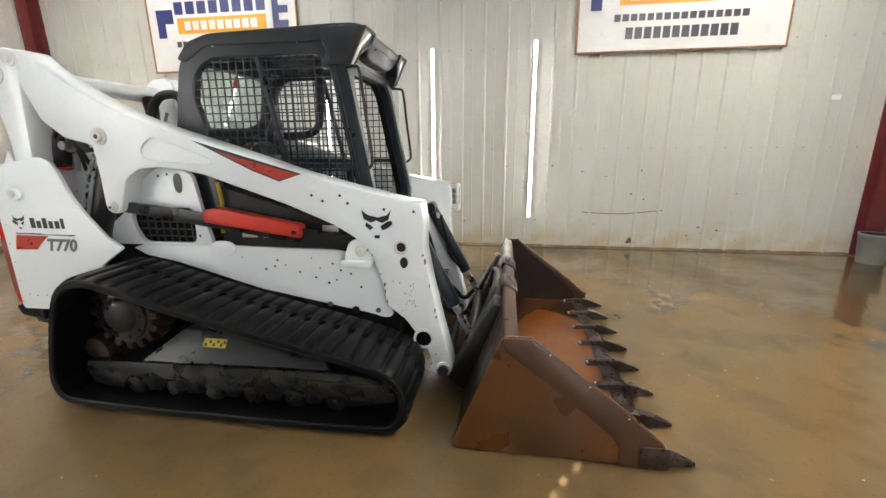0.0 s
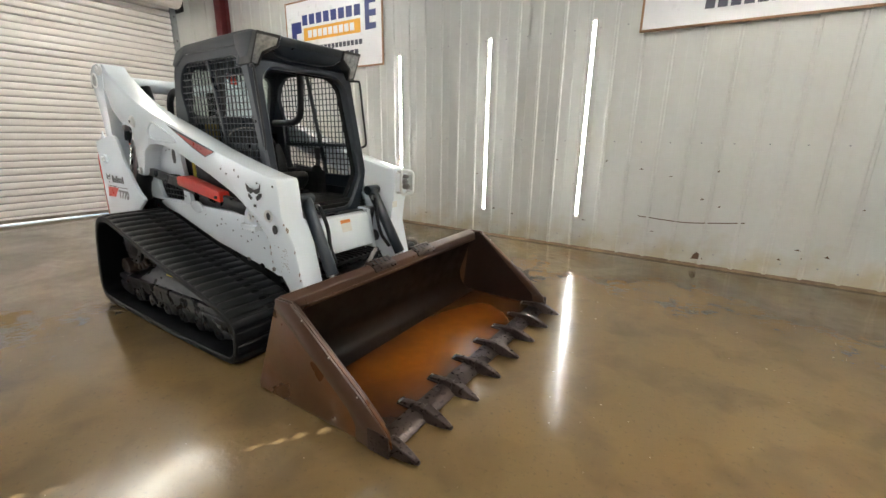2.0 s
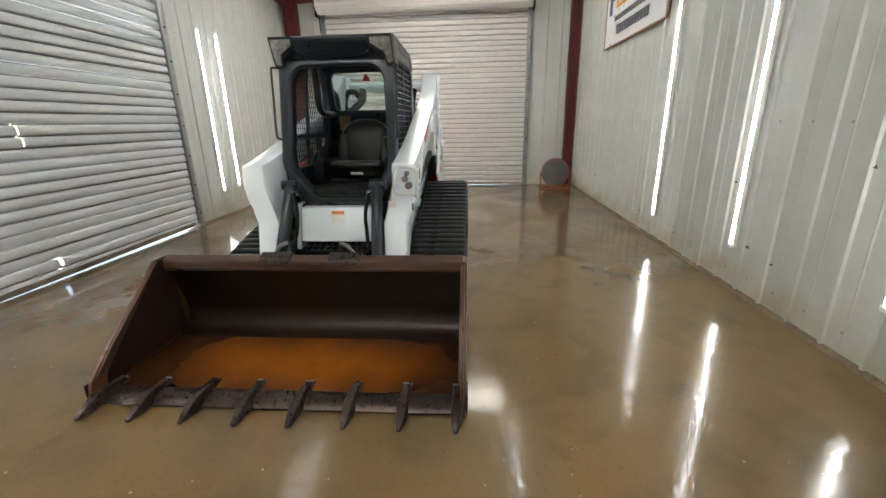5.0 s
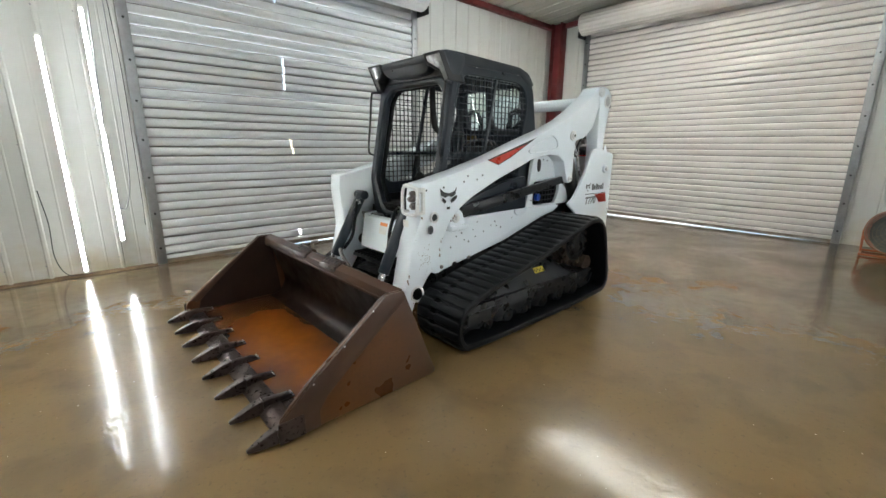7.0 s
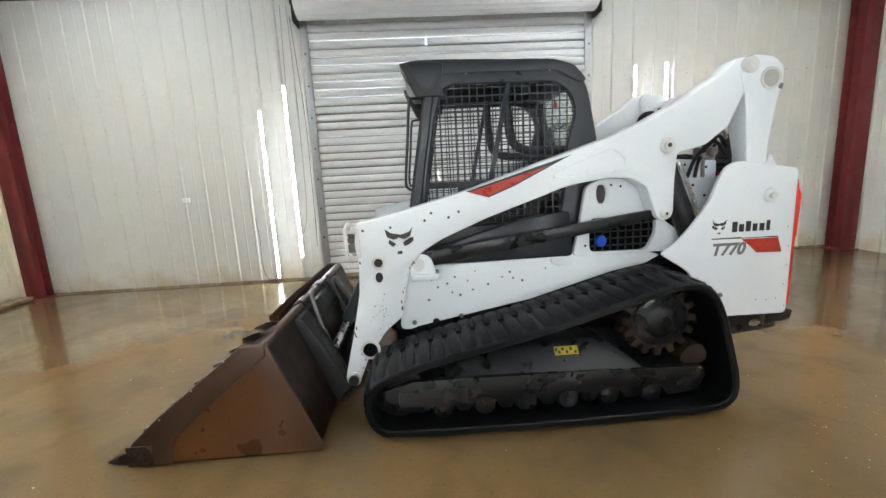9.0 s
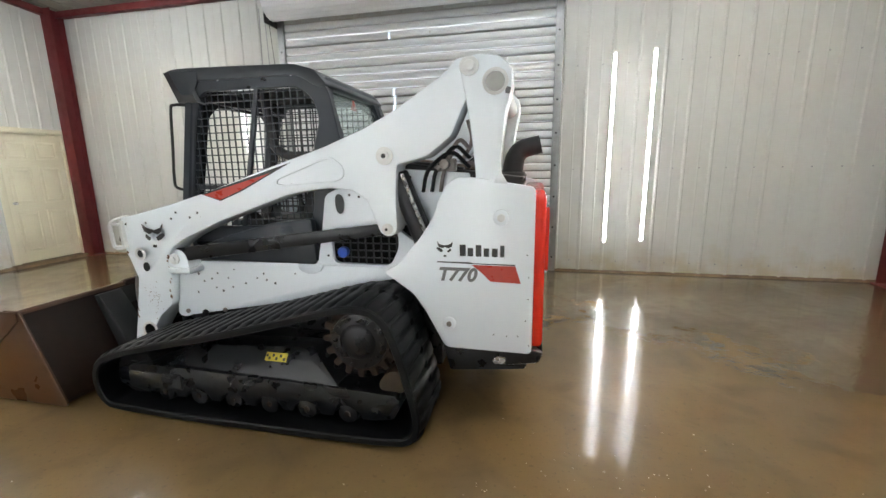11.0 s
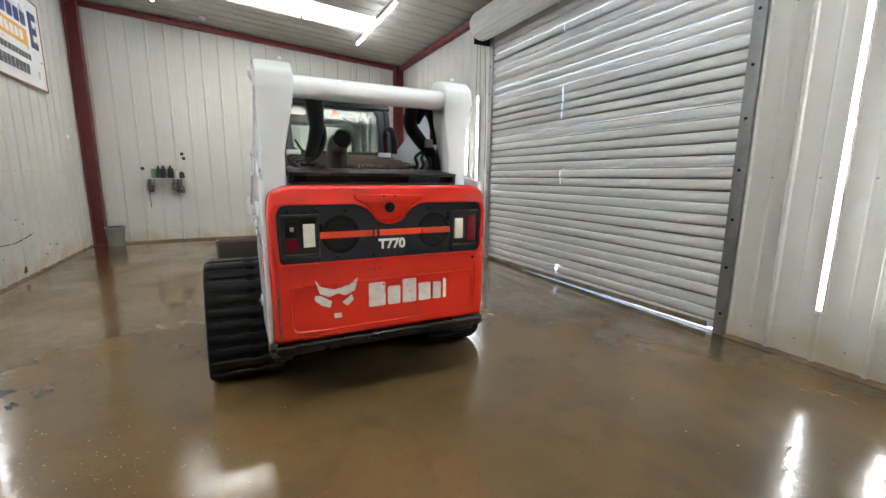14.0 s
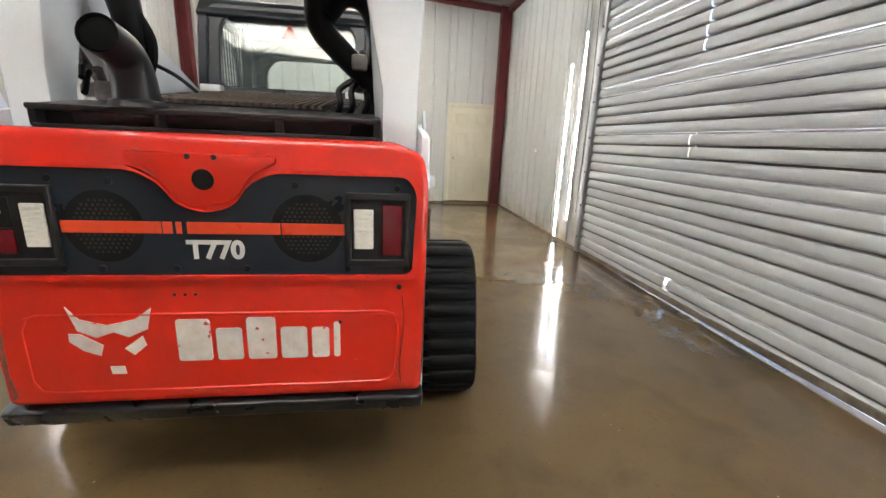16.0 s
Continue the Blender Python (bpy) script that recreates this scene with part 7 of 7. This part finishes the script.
guard = part("wire_guard", turned(prism(circ(0.03), 0.118, 0.132, 0.002, "z"), tilt), fan_grille, fan, "wire front guard")
rings = [ring_plate(circ(r + 0.003), circ(r - 0.003), 0.125, 0.131, "z", 0) for r in (0.05, 0.09, 0.13, 0.17, 0.21, 0.25, 0.285)]
spokes = [box(0.03, 0.29, -0.003, 0.003, 0.118, 0.124, 0) for _ in range(12)]
for k, b in enumerate(spokes):
    turned(b, pose(0, 0, 0, 0, 0, 30 * k))
for b in rings + spokes:
    part("guard_wire", turned(b, tilt), fan_grille, guard)
for k in range(3):
    b = box(0.04, 0.25, -0.07, 0.07, -0.002, 0.002, 0.001)
    turned(b, pose(0, 0, 0, 0, 0, 120 * k) @ pose(0, 0, 0.03, 25, 0, 0))
    part("blade", turned(b, tilt), pail_grey, fan)
part("hub", turned(cyl((0, 0, -0.06), (0, 0, 0.06), 0.06, n=16), tilt), pail_grey, fan)
part("stand", [pipe([(fx + 0.2, fy - 0.3, 0.02), (fx - 0.2, fy - 0.3, 0.02), (fx - 0.2, fy + 0.3, 0.02), (fx + 0.2, fy + 0.3, 0.02), (fx + 0.2, fy - 0.3, 0.02)], 0.015, 8, 0), pipe([(fx, fy - 0.3, 0.02), (fx, fy - 0.315, 0.33)], 0.014, 8, 0), pipe([(fx, fy + 0.3, 0.02), (fx, fy + 0.315, 0.33)], 0.014, 8, 0)], fan_orange, fan, "orange tube stand")

# pail at the column
pail = thing("trash_pail", "grey dented metal pail beside the column", "pail", (0, 0, 0))
px, py = 5.85, 2.93
part("body", [cyl((px, py, 0.0), (px, py, 0.36), 0.13, 0.158, n=28)], pail_grey, pail)
part("rim", ring_plate([(px + 0.166 * math.cos(t), py + 0.166 * math.sin(t)) for t in np.linspace(0, 6.283, 28, endpoint=False)], [(px + 0.148 * math.cos(t), py + 0.148 * math.sin(t)) for t in np.linspace(0, 6.283, 28, endpoint=False)], 0.352, 0.37, "z", 0.003), galvanised, pail)
# the body is solid; a black disc on top is painted as its shaded inside
part("inside", cyl((px, py, 0.3601), (px, py, 0.3615), 0.147, n=28), lining_hole_black, pail)

# shelf with bottles
shelf = thing("wall_shelf", "small white metal wall shelf with hanging tools", "shelf", (0, 0, 0))
part("board", box(EX - 0.2, EX - 0.02, 1.70, 2.32, 1.285, 1.30, 0.003), label_white, shelf)
for y in (1.80, 2.24):
    part("bracket", prism([(EX - 0.02, 1.285), (EX - 0.16, 1.285), (EX - 0.02, 1.10)], y - 0.008, y + 0.008, 0.002), galvanised, shelf)
for y, z0, w, mt in ((2.3, 1.02, 0.05, black_plastic), (2.33, 1.06, 0.03, grille_brown), (1.9, 1.06, 0.05, grille_brown), (1.83, 1.02, 0.045, black_plastic), (1.77, 1.0, 0.04, pail_grey)):
    part("hanging_tool", [pipe([(EX - 0.1, y, 1.28), (EX - 0.09, y + 0.01, 1.2), (EX - 0.08, y, z0 + 0.1)], 0.013, 8), box(EX - 0.13, EX - 0.05, y - w, y + w, z0, z0 + 0.14, 0.02), cyl((EX - 0.15, y - w, z0 + 0.03), (EX - 0.04, y + w * 0.4, z0 + 0.05), 0.022, n=10, off=0.004)], mt, shelf, "dark tool hanging under the shelf")
part("cord", pipe([(EX - 0.08, 2.335, 1.05), (EX - 0.075, 2.34, 0.92), (EX - 0.08, 2.33, 0.8), (EX - 0.075, 2.335, 0.72)], 0.007, 6), black_plastic, shelf, "dangling black cord")



def bottle(y, r, h, mat, label, cap=black_plastic):
    root = thing("spray_bottle", label, "bottle", (EX - 0.11, y, 1.301), "bottles on the wall shelf")
    part("bottle_body", cyl((0, 0, 0), (0, 0, h * 0.72), r, r * 0.92, n=18, off=0.008), mat, root)
    part("neck", cyl((0, 0, h * 0.72), (0, 0, h * 0.85), r * 0.9, r * 0.4, n=16), mat, root)
    part("cap", [cyl((0, 0, h * 0.85), (0, 0, h), r * 0.42, r * 0.36, n=12)], cap, root)


for y, r, h, mt, lb, cp in ((2.235, 0.042, 0.22, bottle_green, "pale green plastic spray bottle", label_white), (2.15, 0.045, 0.24, bottle_teal, "dark teal plastic spray bottle", black_plastic), (2.065, 0.05, 0.25, black_plastic, "tall black plastic bottle", black_plastic),
                            (1.945, 0.058, 0.25, black_plastic, "tall black plastic bottle", black_plastic), (1.845, 0.04, 0.18, label_white, "small white bottle with a lime cap", bottle_lime), (1.755, 0.05, 0.15, bottle_teal, "squat dark can with a lime lid", bottle_lime)):
    bottle(y, r, h, mt, lb, cp)
for y, z in ((2.42, 1.485), (1.73, 1.79), (1.705, 1.70)):
    w = thing("wall_bracket", "small black clip screwed to the wall", "clip", (0, 0, 0))
    part("clip", [box(EX - 0.035, EX + 0.002, y - 0.03, y + 0.03, z - 0.03, z + 0.03, 0.008)], black_plastic, w)

# tripod stand
tri = thing("light_stand", "thin black tripod stand with a small head", "tripod", (0, 0, 0))
tx, ty = 5.5, 0.23
part("mast", [cyl((tx, ty, 0.3), (tx, ty, 0.9), 0.011, n=10), cyl((tx, ty, 0.9), (tx, ty, 1.44), 0.008, n=10)], black_plastic, tri)
part("head", [box(tx - 0.025, tx + 0.025, ty - 0.02, ty + 0.02, 1.44, 1.53, 0.008)], black_plastic, tri)
part("collar", cyl((tx, ty, 0.56), (tx, ty, 0.61), 0.022, n=12), black_plastic, tri)
for k in range(3):
    a = radians(35 + 120 * k)
    leg = part("leg", cyl((tx, ty, 0.585), (tx + 0.30 * math.cos(a), ty + 0.30 * math.sin(a), 0.01), 0.008, n=8), black_plastic, tri)
    part("foot", cyl((tx + 0.30 * math.cos(a), ty + 0.30 * math.sin(a), 0.0), (tx + 0.295 * math.cos(a), ty + 0.295 * math.sin(a), 0.03), 0.014, n=8), rubber, leg)

# door chain and cables on the south wall
ch = thing("door_chain", "thin hanging hoist chain of the roll-up door", "chain", (0, 0, 0))
part("strand", pipe([(2.12, SY + 0.13, 3.72), (2.11, SY + 0.12, 2.6), (2.13, SY + 0.11, 1.2), (2.2, SY + 0.1, 0.75), (2.27, SY + 0.09, 0.72)], 0.006, 6, 6), galvanised, ch)
part("strand", pipe([(2.2, SY + 0.13, 3.72), (2.24, SY + 0.12, 2.6), (2.3, SY + 0.11, 1.2), (2.29, SY + 0.1, 0.8), (2.27, SY + 0.09, 0.72)], 0.006, 6, 6), galvanised, ch)
cb = thing("hanging_cable", "thin dark cable hanging beside the roll-up door", "cable", (0, 0, 0))
part("cord", pipe([(2.11, SY + 0.05, 3.6), (2.07, SY + 0.045, 2.9), (2.04, SY + 0.04, 2.2), (2.045, SY + 0.04, 1.4), (2.05, SY + 0.04, 0.8), (2.06, SY + 0.04, 0.5)], 0.004, 6, 6), black_plastic, cb)
cb = thing("power_cable", "thin dark cable of the lowest tube light", "cable", (0, 0, 0))
part("cord", pipe([(2.9, SY + 0.02, 0.95), (2.87, SY + 0.03, 0.6), (2.88, SY + 0.03, 0.25), (2.8, SY + 0.04, 0.04), (2.6, SY + 0.05, 0.03)], 0.005, 6, 6), black_plastic, cb)
for x, y, z, s in ((3.83, SY, 1.26, 1), (5.34, NY, 2.0, -1)):
    o = thing("wall_outlet", "small white cover plate on the metal wall", "cover plate", (x, y, z))
    part("plate", box(-0.05, 0.05, *sorted((s * 0.001, s * 0.026)), -0.03, 0.03, 0.005), board_white, o)
# screws, rust marks and a crease on the north wall
rust = material("rust_mark", (0.12, 0.06, 0.03), (0.06, 0.035, 0.02), 0.8, big=20, bump=0.2)
scars = thing("wall_damage", "torn crease and rusty nicks in the metal wall", "dent", (0, 0, 0))
part("crease", pipe([(2.42, NY - 0.006, 0.52), (2.7, NY - 0.008, 0.505), (2.95, NY - 0.01, 0.50), (3.25, NY - 0.008, 0.53), (3.5, NY - 0.005, 0.56)], 0.006, 6, 4), rust, scars)
part("tear", prism([(3.05, 0.08), (3.17, 0.09), (3.14, 0.14), (3.1, 0.17), (3.07, 0.13)], NY - 0.012, NY - 0.002, 0.002), rust, scars)
rng = random.Random(9)
for k in range(26):
    x, z = rng.choice((rng.uniform(-4.5, 5.5), rng.uniform(1.2, 4.5))), rng.choice((rng.uniform(0.2, 0.5), rng.uniform(0.25, 1.2)))
    part("nick", prism([(x, z), (x + rng.uniform(0.02, 0.06), z + rng.uniform(-0.005, 0.01)), (x + rng.uniform(0.01, 0.04), z + rng.uniform(0.012, 0.025))], NY - 0.006, NY - 0.001, 0), rust, scars)
screws = []
for k in range(40):
    x = WX + 0.45 + PITCH * k
    for z in (0.16, 1.4, 2.7):
        if x < EX - 0.2:
            screws.append(cyl((x, NY + 0.001, z), (x, NY - 0.006, z), 0.009, n=6))
            if x < S_DOOR[0] - 0.2 or x > S_DOOR[1] + 0.2:
                screws.append(cyl((x, SY - 0.001, z), (x, SY + 0.006, z), 0.009, n=6))
tagged(own("panel_screws", screws, galvanised, "small screw heads along the metal wall sheets", "screw"), kind="stuff")

# grit and flakes of dried mud on the wet floor
grit_mat = material("grit", (0.42, 0.34, 0.22), (0.16, 0.1, 0.05), 0.8, big=60, fine=120, amount=0.9, bump=0.2)
rng = random.Random(31)
grit = bmesh.new()


def flake(x, y, r):
    ring = []
    n = rng.randint(4, 6)
    a0 = rng.uniform(0, 6.28)
    for k in range(n):
        q = r * rng.uniform(0.6, 1.2)
        ring.append((x + q * math.cos(a0 + 6.283 * k / n), y + q * math.sin(a0 + 6.283 * k / n)))
    low = [grit.verts.new((u, v, 0.0)) for u, v in ring]
    top = grit.verts.new((x, y, r * rng.uniform(0.35, 0.8)))
    for k in range(n):
        grit.faces.new((low[k], low[(k + 1) % n], top))


for k in range(420):
    flake(rng.gauss(-2.2, 0.45), rng.gauss(1.55, 0.35), rng.uniform(0.002, 0.006))
for k in range(240):
    flake(rng.uniform(-5.4, 5.6), rng.choice((rng.uniform(-2.8, -1.1), rng.uniform(1.1, 3.0))), rng.uniform(0.002, 0.007))
for k in range(120):
    flake(rng.uniform(2.3, 4.6), rng.uniform(-2.2, 2.6), rng.uniform(0.002, 0.008))
tagged(own("floor_grit", grit, grit_mat, "scattered grit and dried mud flakes on the wet floor", "grit"), kind="stuff")

alarm = thing("smoke_alarm", "small round white alarm under the roof sheets", "alarm", (5.6, 1.12, ceil_z(1.12)))
part("base", cyl((0, 0, -0.04), (0, 0, -0.012), 0.075, n=24, off=0.004), label_white, alarm)
part("dome", cyl((0, 0, -0.065), (0, 0, -0.041), 0.045, 0.062, n=24, off=0.006), label_white, alarm)
part("bracket", box(-0.08, 0.08, -0.02, 0.02, -0.012, 0.01, 0.002), galvanised, alarm)
